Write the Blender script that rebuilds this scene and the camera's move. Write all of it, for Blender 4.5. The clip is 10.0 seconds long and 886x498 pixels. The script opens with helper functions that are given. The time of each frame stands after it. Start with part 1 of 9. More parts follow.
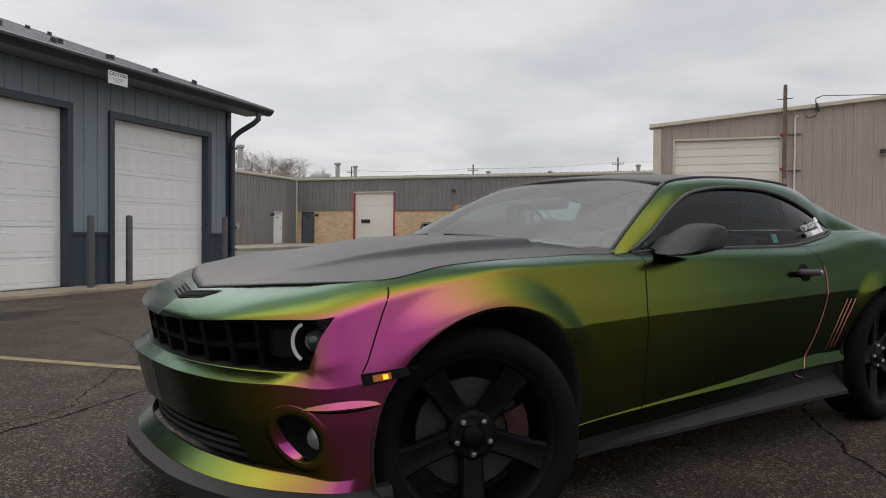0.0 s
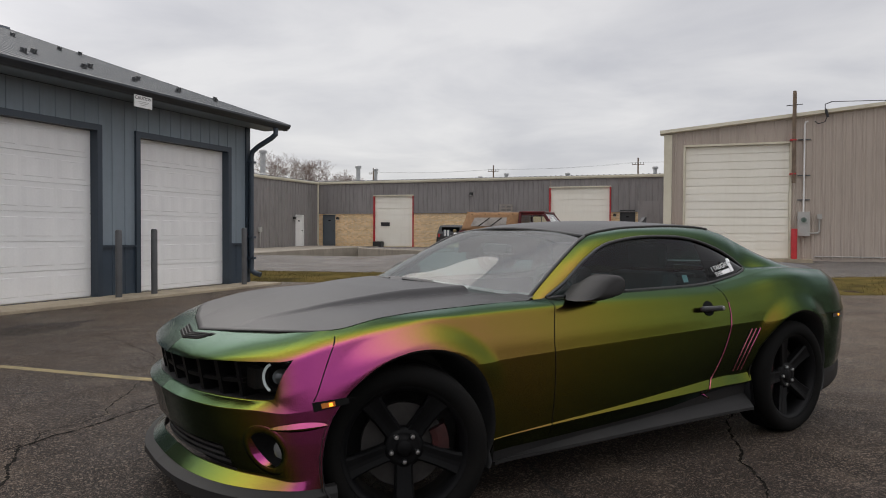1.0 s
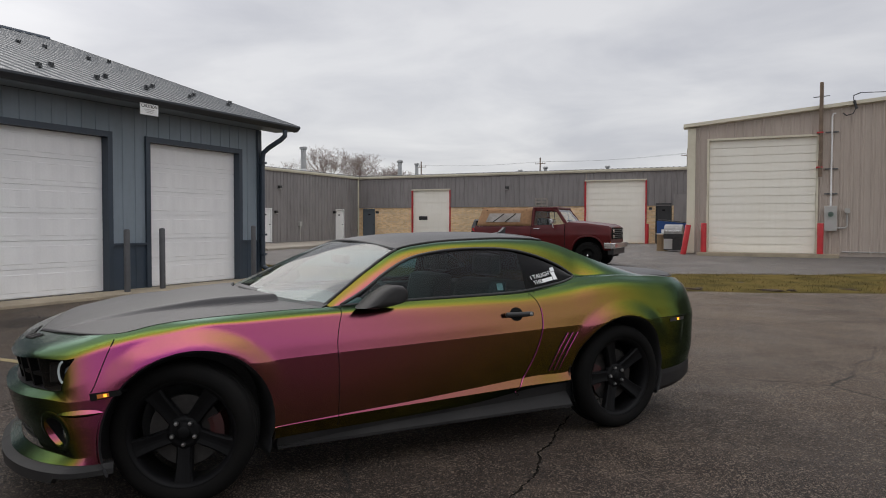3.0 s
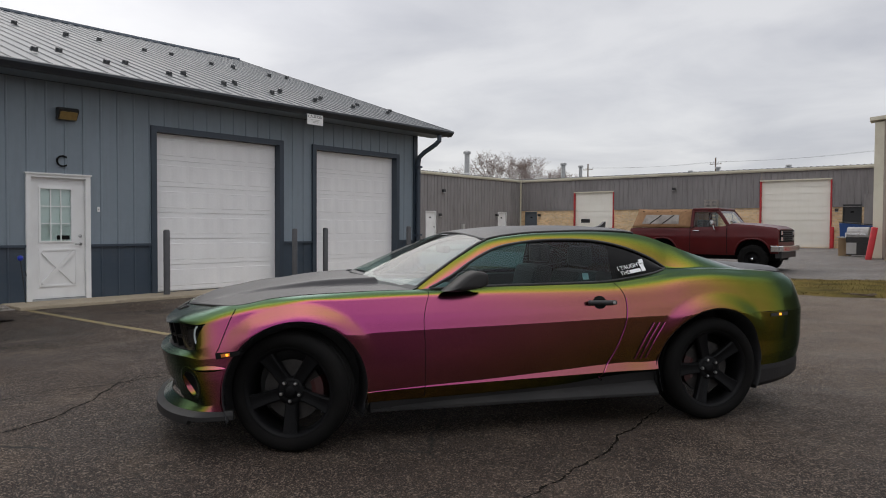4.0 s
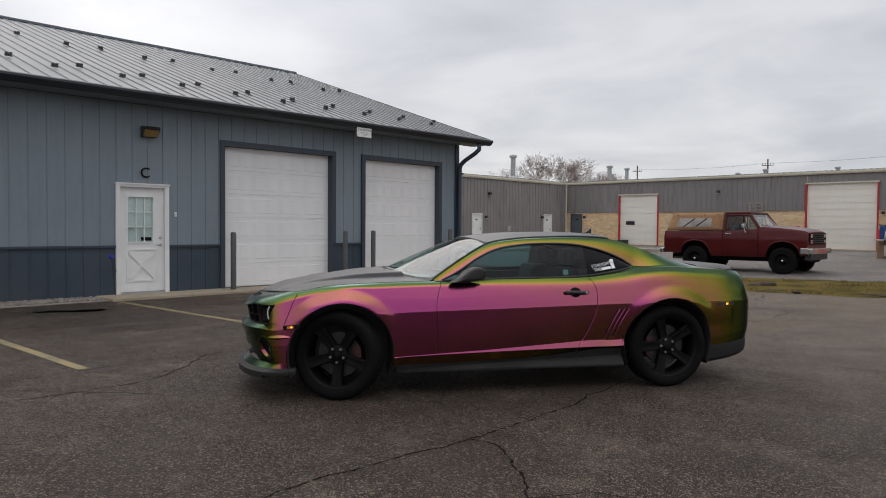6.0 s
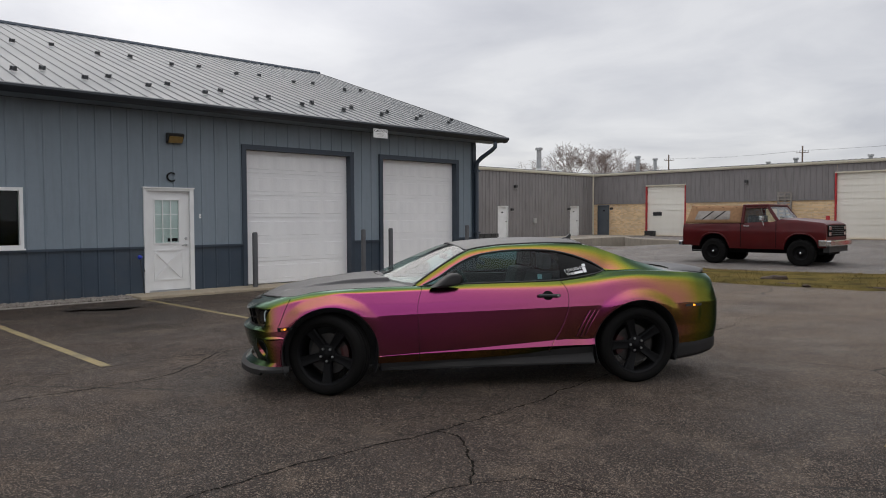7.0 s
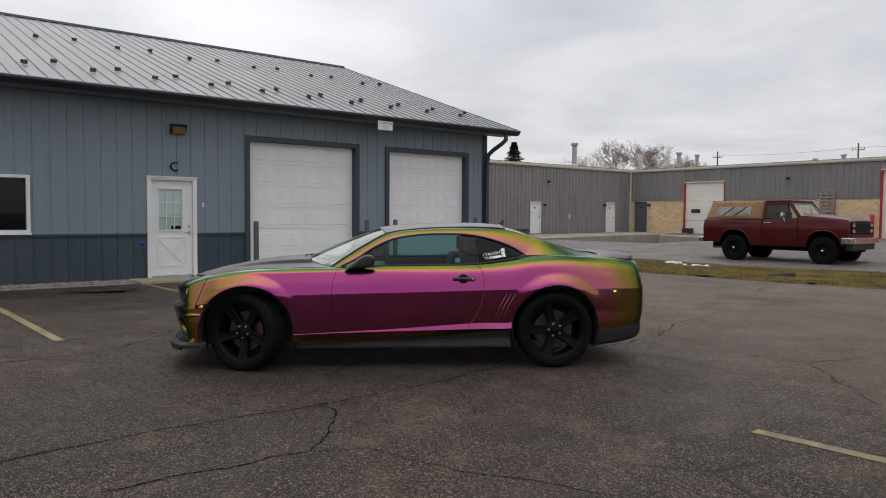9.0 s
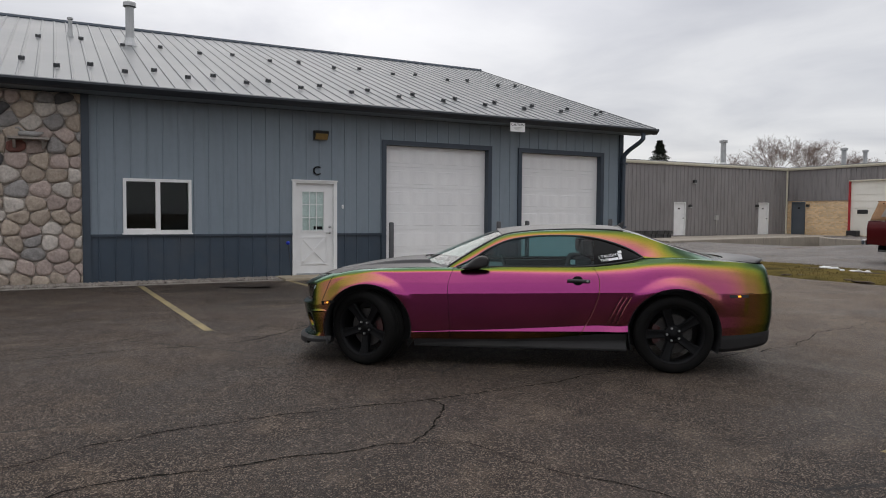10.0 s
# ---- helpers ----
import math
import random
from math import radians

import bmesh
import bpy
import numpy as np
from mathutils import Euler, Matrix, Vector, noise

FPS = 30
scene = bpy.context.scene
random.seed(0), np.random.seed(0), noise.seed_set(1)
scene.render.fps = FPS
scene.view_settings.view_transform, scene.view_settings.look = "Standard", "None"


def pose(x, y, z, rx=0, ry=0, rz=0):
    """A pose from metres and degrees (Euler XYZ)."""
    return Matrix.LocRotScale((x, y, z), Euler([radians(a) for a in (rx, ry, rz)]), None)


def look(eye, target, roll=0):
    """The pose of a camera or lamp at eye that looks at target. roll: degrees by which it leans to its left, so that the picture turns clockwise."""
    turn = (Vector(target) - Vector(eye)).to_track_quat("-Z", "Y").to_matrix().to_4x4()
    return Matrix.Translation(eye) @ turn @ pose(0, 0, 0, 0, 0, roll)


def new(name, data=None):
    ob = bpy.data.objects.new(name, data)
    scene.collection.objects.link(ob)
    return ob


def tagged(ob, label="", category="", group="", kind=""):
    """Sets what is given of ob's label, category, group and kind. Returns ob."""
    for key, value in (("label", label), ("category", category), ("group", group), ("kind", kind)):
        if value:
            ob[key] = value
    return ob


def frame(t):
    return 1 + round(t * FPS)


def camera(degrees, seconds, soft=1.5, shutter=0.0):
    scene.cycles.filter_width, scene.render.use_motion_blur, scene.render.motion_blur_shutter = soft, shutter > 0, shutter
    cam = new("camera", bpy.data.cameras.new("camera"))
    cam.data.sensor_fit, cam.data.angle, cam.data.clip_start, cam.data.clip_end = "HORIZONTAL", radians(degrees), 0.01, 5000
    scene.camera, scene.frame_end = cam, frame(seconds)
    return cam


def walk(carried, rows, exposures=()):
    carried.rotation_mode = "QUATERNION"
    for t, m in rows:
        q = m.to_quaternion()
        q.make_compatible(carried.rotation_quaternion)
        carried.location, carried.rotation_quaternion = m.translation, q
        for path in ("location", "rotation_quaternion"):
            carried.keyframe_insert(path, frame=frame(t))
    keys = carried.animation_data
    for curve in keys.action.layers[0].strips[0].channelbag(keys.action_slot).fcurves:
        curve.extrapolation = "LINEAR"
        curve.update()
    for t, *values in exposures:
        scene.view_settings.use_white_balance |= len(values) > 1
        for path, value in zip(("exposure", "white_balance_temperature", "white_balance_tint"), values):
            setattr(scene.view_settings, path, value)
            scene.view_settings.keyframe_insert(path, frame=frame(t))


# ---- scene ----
cam = camera(63.1, 10.0, 1.0)
PATH = [
    (0, (0.399, -0.007, 0.997), (-0.278, 1.875, 0.958), 0.5),
    (0.5, (0.639, -0.273, 1.122), (-0.061, 1.6, 1.083), 0.6),
    (1, (0.97, -0.532, 1.252), (0.231, 1.326, 1.208), 0.3),
    (1.5, (1.4, -0.555, 1.358), (0.657, 1.301, 1.294), 0.0),
    (2, (1.77, -0.501, 1.393), (1.012, 1.349, 1.329), 0.1),
    (2.2, (1.916, -0.501, 1.384), (1.138, 1.341, 1.323), 0.2),
    (3.3, (2.637, -0.397, 1.395), (1.652, 1.342, 1.327), 0.1),
    (3.5, (2.761, -0.4, 1.38), (1.685, 1.285, 1.317), 0.1),
    (4, (3.094, -0.464, 1.317), (1.815, 1.072, 1.258), 0.3),
    (4.5, (3.365, -0.588, 1.259), (2.047, 0.916, 1.202), 0.5),
    (5, (3.634, -0.787, 1.246), (2.285, 0.688, 1.193), 0.4),
    (5.5, (3.96, -1.046, 1.283), (2.59, 0.41, 1.233), 0.7),
    (6, (4.267, -1.328, 1.364), (2.881, 0.113, 1.307), 0.4),
    (6.2, (4.405, -1.418, 1.415), (3.001, 0.005, 1.353), 0.2),
    (7.3, (5.17, -1.274, 1.553), (3.713, 0.093, 1.467), -0.3),
    (7.5, (5.312, -1.192, 1.561), (3.857, 0.178, 1.476), -0.5),
    (8, (5.63, -0.956, 1.522), (4.159, 0.395, 1.427), -0.2),
    (8.5, (5.773, -0.657, 1.45), (4.293, 0.685, 1.345), 0.2),
    (9, (5.864, -0.501, 1.413), (4.317, 0.763, 1.32), 0.4),
    (9.5, (6.003, -0.38, 1.42), (4.288, 0.645, 1.331), 0.6),
    (10, (6.093, -0.36, 1.422), (4.33, 0.58, 1.329), 0.4),
]
walk(cam, [(t, look(eye, target, roll)) for t, eye, target, roll in PATH], ((0, 0.10, 6680, 10), (1, 0.09, 6680, 10), (2, 0.07, 6650, 10), (3.5, 0.05, 6530, 10), (10, 0.05, 6500, 10)))

# ---- light ----
world = bpy.data.worlds.new("overcast_sky")
scene.world = world
world.use_nodes = True


def build_world():
    nt = world.node_tree
    nt.nodes.clear()
    out = nt.nodes.new("ShaderNodeOutputWorld")
    bg = nt.nodes.new("ShaderNodeBackground")
    sky = nt.nodes.new("ShaderNodeTexSky")
    sky.sky_type = "NISHITA"
    sky.sun_disc = False
    sky.sun_elevation = radians(35)
    sky.sun_rotation = radians(-70)
    co = nt.nodes.new("ShaderNodeTexCoord")
    # clouds lie on a flat layer: stretch the direction by its height
    sep = nt.nodes.new("ShaderNodeSeparateXYZ")
    nt.links.new(co.outputs["Generated"], sep.inputs[0])
    up = nt.nodes.new("ShaderNodeMath")
    up.operation = "ADD"
    up.inputs[1].default_value = 0.16
    absz = nt.nodes.new("ShaderNodeMath")
    absz.operation = "ABSOLUTE"
    nt.links.new(sep.outputs[2], absz.inputs[0])
    nt.links.new(absz.outputs[0], up.inputs[0])
    dv = nt.nodes.new("ShaderNodeVectorMath")
    dv.operation = "DIVIDE"
    comb = nt.nodes.new("ShaderNodeCombineXYZ")
    for k in range(3):
        nt.links.new(up.outputs[0], comb.inputs[k])
    nt.links.new(co.outputs["Generated"], dv.inputs[0])
    nt.links.new(comb.outputs[0], dv.inputs[1])
    n1 = nt.nodes.new("ShaderNodeTexNoise")
    n1.inputs["Scale"].default_value = 1.25
    n1.inputs["Detail"].default_value = 7
    n1.inputs["Roughness"].default_value = 0.52
    n1.inputs["Distortion"].default_value = 0.35
    nt.links.new(dv.outputs[0], n1.inputs["Vector"])
    ramp = nt.nodes.new("ShaderNodeValToRGB")
    e = ramp.color_ramp.elements
    e[0].position, e[0].color = 0.32, CLOUD_DARK
    e[1].position, e[1].color = 0.62, CLOUD_LIGHT
    nt.links.new(n1.outputs["Fac"], ramp.inputs[0])
    # glow of the veiled sun
    dot = nt.nodes.new("ShaderNodeVectorMath")
    dot.operation = "DOT_PRODUCT"
    nt.links.new(co.outputs["Generated"], dot.inputs[0])
    dot.inputs[1].default_value = SUN_DIR
    mr = nt.nodes.new("ShaderNodeMapRange")
    mr.interpolation_type = "SMOOTHSTEP"
    mr.inputs["From Min"].default_value = 0.84
    mr.inputs["From Max"].default_value = 1.0
    mr.inputs["To Min"].default_value = 1.0
    mr.inputs["To Max"].default_value = 1.45
    nt.links.new(dot.outputs["Value"], mr.inputs["Value"])
    # brighter towards the zenith, as an overcast sky is
    zr = nt.nodes.new("ShaderNodeMapRange")
    zr.interpolation_type = "SMOOTHSTEP"
    zr.inputs["From Min"].default_value = 0.3
    zr.inputs["From Max"].default_value = 1.0
    zr.inputs["To Min"].default_value = 1.0
    zr.inputs["To Max"].default_value = ZENITH
    nt.links.new(absz.outputs[0], zr.inputs["Value"])
    mul = nt.nodes.new("ShaderNodeMath")
    mul.operation = "MULTIPLY"
    nt.links.new(mr.outputs[0], mul.inputs[0])
    nt.links.new(zr.outputs[0], mul.inputs[1])
    sc = nt.nodes.new("ShaderNodeVectorMath")
    sc.operation = "SCALE"
    nt.links.new(ramp.outputs[0], sc.inputs[0])
    nt.links.new(mul.outputs[0], sc.inputs["Scale"])
    mix = nt.nodes.new("ShaderNodeMix")
    mix.data_type = "RGBA"
    mix.inputs[0].default_value = 0.9
    nt.links.new(sky.outputs[0], mix.inputs[6])
    nt.links.new(sc.outputs[0], mix.inputs[7])
    nt.links.new(mix.outputs[2], bg.inputs["Color"])
    bg.inputs["Strength"].default_value = SKY_STRENGTH
    nt.links.new(bg.outputs[0], out.inputs["Surface"])


SUN_DIR = Vector((-0.76, 0.30, 0.58)).normalized()
SKY_STRENGTH = 0.1
CLOUD_DARK = (5.35, 5.42, 5.85, 1)
CLOUD_LIGHT = (7.35, 7.35, 7.55, 1)
ZENITH = 2.6
build_world()

sun = new("sun", bpy.data.lights.new("sun", "SUN"))
sun.data.energy = 0.85
sun.data.angle = radians(60)
sun.data.color = (1.0, 0.95, 0.88)
sun.matrix_world = look(SUN_DIR * 60, (0, 0, 0))

# ---- materials ----
def surface(name, a, b, scale=2.0, rough=0.6, metal=0.0, bump=0.0, bump_scale=60.0, fine=0.12, rough_var=0.1, coat=0.0,
            spec=0.5, per_object=0.0, streak=0.0, dirt=None, dirt_amount=0.0, ior=1.5):
    """Two colours mixed by large and fine noise, with relief; streak: vertical runs; dirt: stain colour."""
    m = bpy.data.materials.new(name)
    m.use_nodes = True
    nt = m.node_tree
    p = nt.nodes["Principled BSDF"]
    co = nt.nodes.new("ShaderNodeTexCoord")
    n1 = nt.nodes.new("ShaderNodeTexNoise")
    n1.inputs["Scale"].default_value = scale
    n1.inputs["Detail"].default_value = 6
    nt.links.new(co.outputs["Object"], n1.inputs["Vector"])
    n2 = nt.nodes.new("ShaderNodeTexNoise")
    n2.inputs["Scale"].default_value = bump_scale
    n2.inputs["Detail"].default_value = 4
    nt.links.new(co.outputs["Object"], n2.inputs["Vector"])
    ramp = nt.nodes.new("ShaderNodeMapRange")
    ramp.inputs["From Min"].default_value = 0.32
    ramp.inputs["From Max"].default_value = 0.68
    nt.links.new(n1.outputs["Fac"], ramp.inputs["Value"])
    mix = nt.nodes.new("ShaderNodeMix")
    mix.data_type = "RGBA"
    mix.inputs[6].default_value = (*a, 1)
    mix.inputs[7].default_value = (*b, 1)
    nt.links.new(ramp.outputs[0], mix.inputs[0])
    last = mix.outputs[2]
    if fine:
        hsv = nt.nodes.new("ShaderNodeHueSaturation")
        mr = nt.nodes.new("ShaderNodeMapRange")
        mr.inputs["From Min"].default_value = 0.25
        mr.inputs["From Max"].default_value = 0.75
        mr.inputs["To Min"].default_value = 1 - fine
        mr.inputs["To Max"].default_value = 1 + fine
        nt.links.new(n2.outputs["Fac"], mr.inputs["Value"])
        nt.links.new(mr.outputs[0], hsv.inputs["Value"])
        nt.links.new(last, hsv.inputs["Color"])
        last = hsv.outputs[0]
    if per_object:
        info = nt.nodes.new("ShaderNodeObjectInfo")
        hs = nt.nodes.new("ShaderNodeHueSaturation")
        mr = nt.nodes.new("ShaderNodeMapRange")
        mr.inputs["To Min"].default_value = 1 - per_object
        mr.inputs["To Max"].default_value = 1 + per_object
        nt.links.new(info.outputs["Random"], mr.inputs["Value"])
        nt.links.new(mr.outputs[0], hs.inputs["Value"])
        nt.links.new(last, hs.inputs["Color"])
        last = hs.outputs[0]
    if dirt:
        n3 = nt.nodes.new("ShaderNodeTexNoise")
        n3.inputs["Scale"].default_value = 1.0
        n3.inputs["Detail"].default_value = 8
        n3.inputs["Roughness"].default_value = 0.65
        mp = nt.nodes.new("ShaderNodeMapping")
        mp.inputs["Scale"].default_value = (6, 6, 0.7) if streak else (1.3, 1.3, 1.3)
        nt.links.new(co.outputs["Object"], mp.inputs["Vector"])
        nt.links.new(mp.outputs[0], n3.inputs["Vector"])
        mr = nt.nodes.new("ShaderNodeMapRange")
        mr.inputs["From Min"].default_value = 0.5
        mr.inputs["From Max"].default_value = 0.75
        mr.inputs["To Max"].default_value = dirt_amount
        nt.links.new(n3.outputs["Fac"], mr.inputs["Value"])
        md = nt.nodes.new("ShaderNodeMix")
        md.data_type = "RGBA"
        md.inputs[7].default_value = (*dirt, 1)
        nt.links.new(mr.outputs[0], md.inputs[0])
        nt.links.new(last, md.inputs[6])
        last = md.outputs[2]
    nt.links.new(last, p.inputs["Base Color"])
    rr = nt.nodes.new("ShaderNodeMapRange")
    rr.inputs["To Min"].default_value = max(0.02, rough - rough_var)
    rr.inputs["To Max"].default_value = min(1, rough + rough_var)
    nt.links.new(n1.outputs["Fac"], rr.inputs["Value"])
    nt.links.new(rr.outputs[0], p.inputs["Roughness"])
    p.inputs["Metallic"].default_value = metal
    p.inputs["Coat Weight"].default_value = coat
    p.inputs["Coat Roughness"].default_value = 0.08
    p.inputs["Specular IOR Level"].default_value = spec
    p.inputs["IOR"].default_value = ior
    if bump:
        bp = nt.nodes.new("ShaderNodeBump")
        bp.inputs["Strength"].default_value = 1.0
        bp.inputs["Distance"].default_value = bump
        nt.links.new(n2.outputs["Fac"], bp.inputs["Height"])
        nt.links.new(bp.outputs[0], p.inputs["Normal"])
    return m


def asphalt(name, dark, light, worn, crack_amount):
    """Asphalt with pale and dark aggregate, worn pale patches, damp dark ones and hairline cracks."""
    m = bpy.data.materials.new(name)
    m.use_nodes = True
    nt = m.node_tree
    p = nt.nodes["Principled BSDF"]
    co = nt.nodes.new("ShaderNodeTexCoord")

    def noise_at(scale, detail=5, rough=0.55, dist=0.0):
        n = nt.nodes.new("ShaderNodeTexNoise")
        n.inputs["Scale"].default_value = scale
        n.inputs["Detail"].default_value = detail
        n.inputs["Roughness"].default_value = rough
        n.inputs["Distortion"].default_value = dist
        nt.links.new(co.outputs["Object"], n.inputs["Vector"])
        return n.outputs["Fac"]

    def ranged(val, lo, hi, a=0.0, b=1.0):
        r = nt.nodes.new("ShaderNodeMapRange")
        r.inputs["From Min"].default_value, r.inputs["From Max"].default_value = lo, hi
        r.inputs["To Min"].default_value, r.inputs["To Max"].default_value = a, b
        nt.links.new(val, r.inputs["Value"])
        return r.outputs[0]

    def mixed(fac, a, b, mode="MIX"):
        x = nt.nodes.new("ShaderNodeMix")
        x.data_type, x.blend_type = "RGBA", mode
        nt.links.new(fac, x.inputs[0])
        for slot, c in ((6, a), (7, b)):
            if isinstance(c, tuple):
                x.inputs[slot].default_value = (*c, 1)
            else:
                nt.links.new(c, x.inputs[slot])
        return x.outputs[2]

    patches = ranged(noise_at(0.35, 6, 0.62, 0.6), 0.42, 0.66)
    base = mixed(patches, dark, light)
    base = mixed(ranged(noise_at(1.7, 8, 0.7), 0.51, 0.70, 0, 0.62), base, worn)
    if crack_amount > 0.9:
        # the lot turns paler in patches as y rises from 3.5 to 9.5
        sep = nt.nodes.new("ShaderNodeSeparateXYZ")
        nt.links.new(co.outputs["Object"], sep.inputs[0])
        far_pale = nt.nodes.new("ShaderNodeMath")
        far_pale.operation = "MULTIPLY"
        nt.links.new(ranged(sep.outputs[1], 3.5, 9.5), far_pale.inputs[0])
        nt.links.new(ranged(noise_at(0.5, 7, 0.68, 0.4), 0.3, 0.62, 0.25, 0.95), far_pale.inputs[1])
        base = mixed(far_pale.outputs[0], base, worn)
    vor = nt.nodes.new("ShaderNodeTexVoronoi")
    vor.inputs["Scale"].default_value = 210
    nt.links.new(co.outputs["Object"], vor.inputs["Vector"])
    wn = nt.nodes.new("ShaderNodeSeparateColor")
    nt.links.new(vor.outputs["Color"], wn.inputs[0])
    clump = nt.nodes.new("ShaderNodeMath")
    clump.operation = "MULTIPLY"
    nt.links.new(ranged(wn.outputs[0], 0.80, 0.86), clump.inputs[0])
    nt.links.new(ranged(noise_at(0.8, 6, 0.65, 0.5), 0.40, 0.66, 0.42, 1.0), clump.inputs[1])
    base = mixed(clump.outputs[0], base, (0.32, 0.25, 0.19))
    base = mixed(ranged(wn.outputs[1], 0.66, 0.76, 0, 0.8), base, (0.014, 0.0135, 0.013))
    # coarser stones showing where the binder has worn off
    big = nt.nodes.new("ShaderNodeTexVoronoi")
    big.inputs["Scale"].default_value = 95
    nt.links.new(co.outputs["Object"], big.inputs["Vector"])
    bc = nt.nodes.new("ShaderNodeSeparateColor")
    nt.links.new(big.outputs["Color"], bc.inputs[0])
    base = mixed(ranged(bc.outputs[0], 0.87, 0.92, 0, 0.75), base, (0.25, 0.20, 0.155))
    base = mixed(ranged(bc.outputs[1], 0.80, 0.88, 0, 0.55), base, (0.012, 0.012, 0.012))
    # hairline cracks
    vc = nt.nodes.new("ShaderNodeTexVoronoi")
    vc.feature = "DISTANCE_TO_EDGE"
    vc.inputs["Scale"].default_value = 0.33
    wob = nt.nodes.new("ShaderNodeMix")
    wob.data_type = "VECTOR"
    wob.inputs[0].default_value = 0.22
    wn3 = nt.nodes.new("ShaderNodeTexNoise")
    wn3.inputs["Scale"].default_value = 1.6
    wn3.inputs["Detail"].default_value = 8
    nt.links.new(co.outputs["Object"], wn3.inputs["Vector"])
    nt.links.new(co.outputs["Object"], wob.inputs[4])
    nt.links.new(wn3.outputs["Color"], wob.inputs[5])
    nt.links.new(wob.outputs[1], vc.inputs["Vector"])
    gate = ranged(noise_at(0.5, 3), 0.5, 0.6, 0, crack_amount)
    line = ranged(vc.outputs["Distance"], 0.0, 0.006, 1, 0)
    mulc = nt.nodes.new("ShaderNodeMath")
    mulc.operation = "MULTIPLY"
    nt.links.new(gate, mulc.inputs[0])
    nt.links.new(line, mulc.inputs[1])
    base = mixed(mulc.outputs[0], base, (0.015, 0.015, 0.015))
    nt.links.new(base, p.inputs["Base Color"])
    nt.links.new(ranged(noise_at(0.8, 6), 0.35, 0.7, 0.52, 0.8), p.inputs["Roughness"])
    p.inputs["Specular IOR Level"].default_value = 0.19
    bp = nt.nodes.new("ShaderNodeBump")
    bp.inputs["Distance"].default_value = 0.009
    addh = nt.nodes.new("ShaderNodeMath")
    addh.operation = "ADD"
    nt.links.new(vor.outputs["Distance"], addh.inputs[0])
    nt.links.new(noise_at(70, 6, 0.75), addh.inputs[1])
    nt.links.new(addh.outputs[0], bp.inputs["Height"])
    nt.links.new(bp.outputs[0], p.inputs["Normal"])
    return m


def glass(name, tint=(0.9, 0.95, 0.94), rough=0.0, ior=1.6, dust=0.0, slant=1.0):
    """Thin window glass: mostly see-through, with a real reflection."""
    m = bpy.data.materials.new(name)
    m.use_nodes = True
    nt = m.node_tree
    nt.nodes.clear()
    out = nt.nodes.new("ShaderNodeOutputMaterial")
    tr = nt.nodes.new("ShaderNodeBsdfTransparent")
    tr.inputs[0].default_value = (*tint, 1)
    gl = nt.nodes.new("ShaderNodeBsdfGlossy")
    gl.inputs["Roughness"].default_value = rough
    gl.inputs["Color"].default_value = (1, 1, 1, 1)
    # Schlick's curve, the same from both faces of the pane
    f0 = ((ior - 1) / (ior + 1)) ** 2
    lw = nt.nodes.new("ShaderNodeLayerWeight")
    lw.inputs["Blend"].default_value = 0.5
    pw = nt.nodes.new("ShaderNodeMath")
    pw.operation = "POWER"
    pw.inputs[1].default_value = 5.0
    nt.links.new(lw.outputs["Facing"], pw.inputs[0])
    fr = nt.nodes.new("ShaderNodeMapRange")
    fr.inputs["To Min"].default_value = f0
    fr.inputs["To Max"].default_value = slant
    nt.links.new(pw.outputs[0], fr.inputs["Value"])
    mx = nt.nodes.new("ShaderNodeMixShader")
    nt.links.new(fr.outputs[0], mx.inputs[0])
    nt.links.new(tr.outputs[0], mx.inputs[1])
    nt.links.new(gl.outputs[0], mx.inputs[2])
    last = mx.outputs[0]
    if dust:
        df = nt.nodes.new("ShaderNodeBsdfDiffuse")
        df.inputs["Color"].default_value = (0.62, 0.62, 0.58, 1)
        film = nt.nodes.new("ShaderNodeMixShader")
        film.inputs[0].default_value = dust
        nt.links.new(last, film.inputs[1])
        nt.links.new(df.outputs[0], film.inputs[2])
        last = film.outputs[0]
    nt.links.new(last, out.inputs[0])
    return m


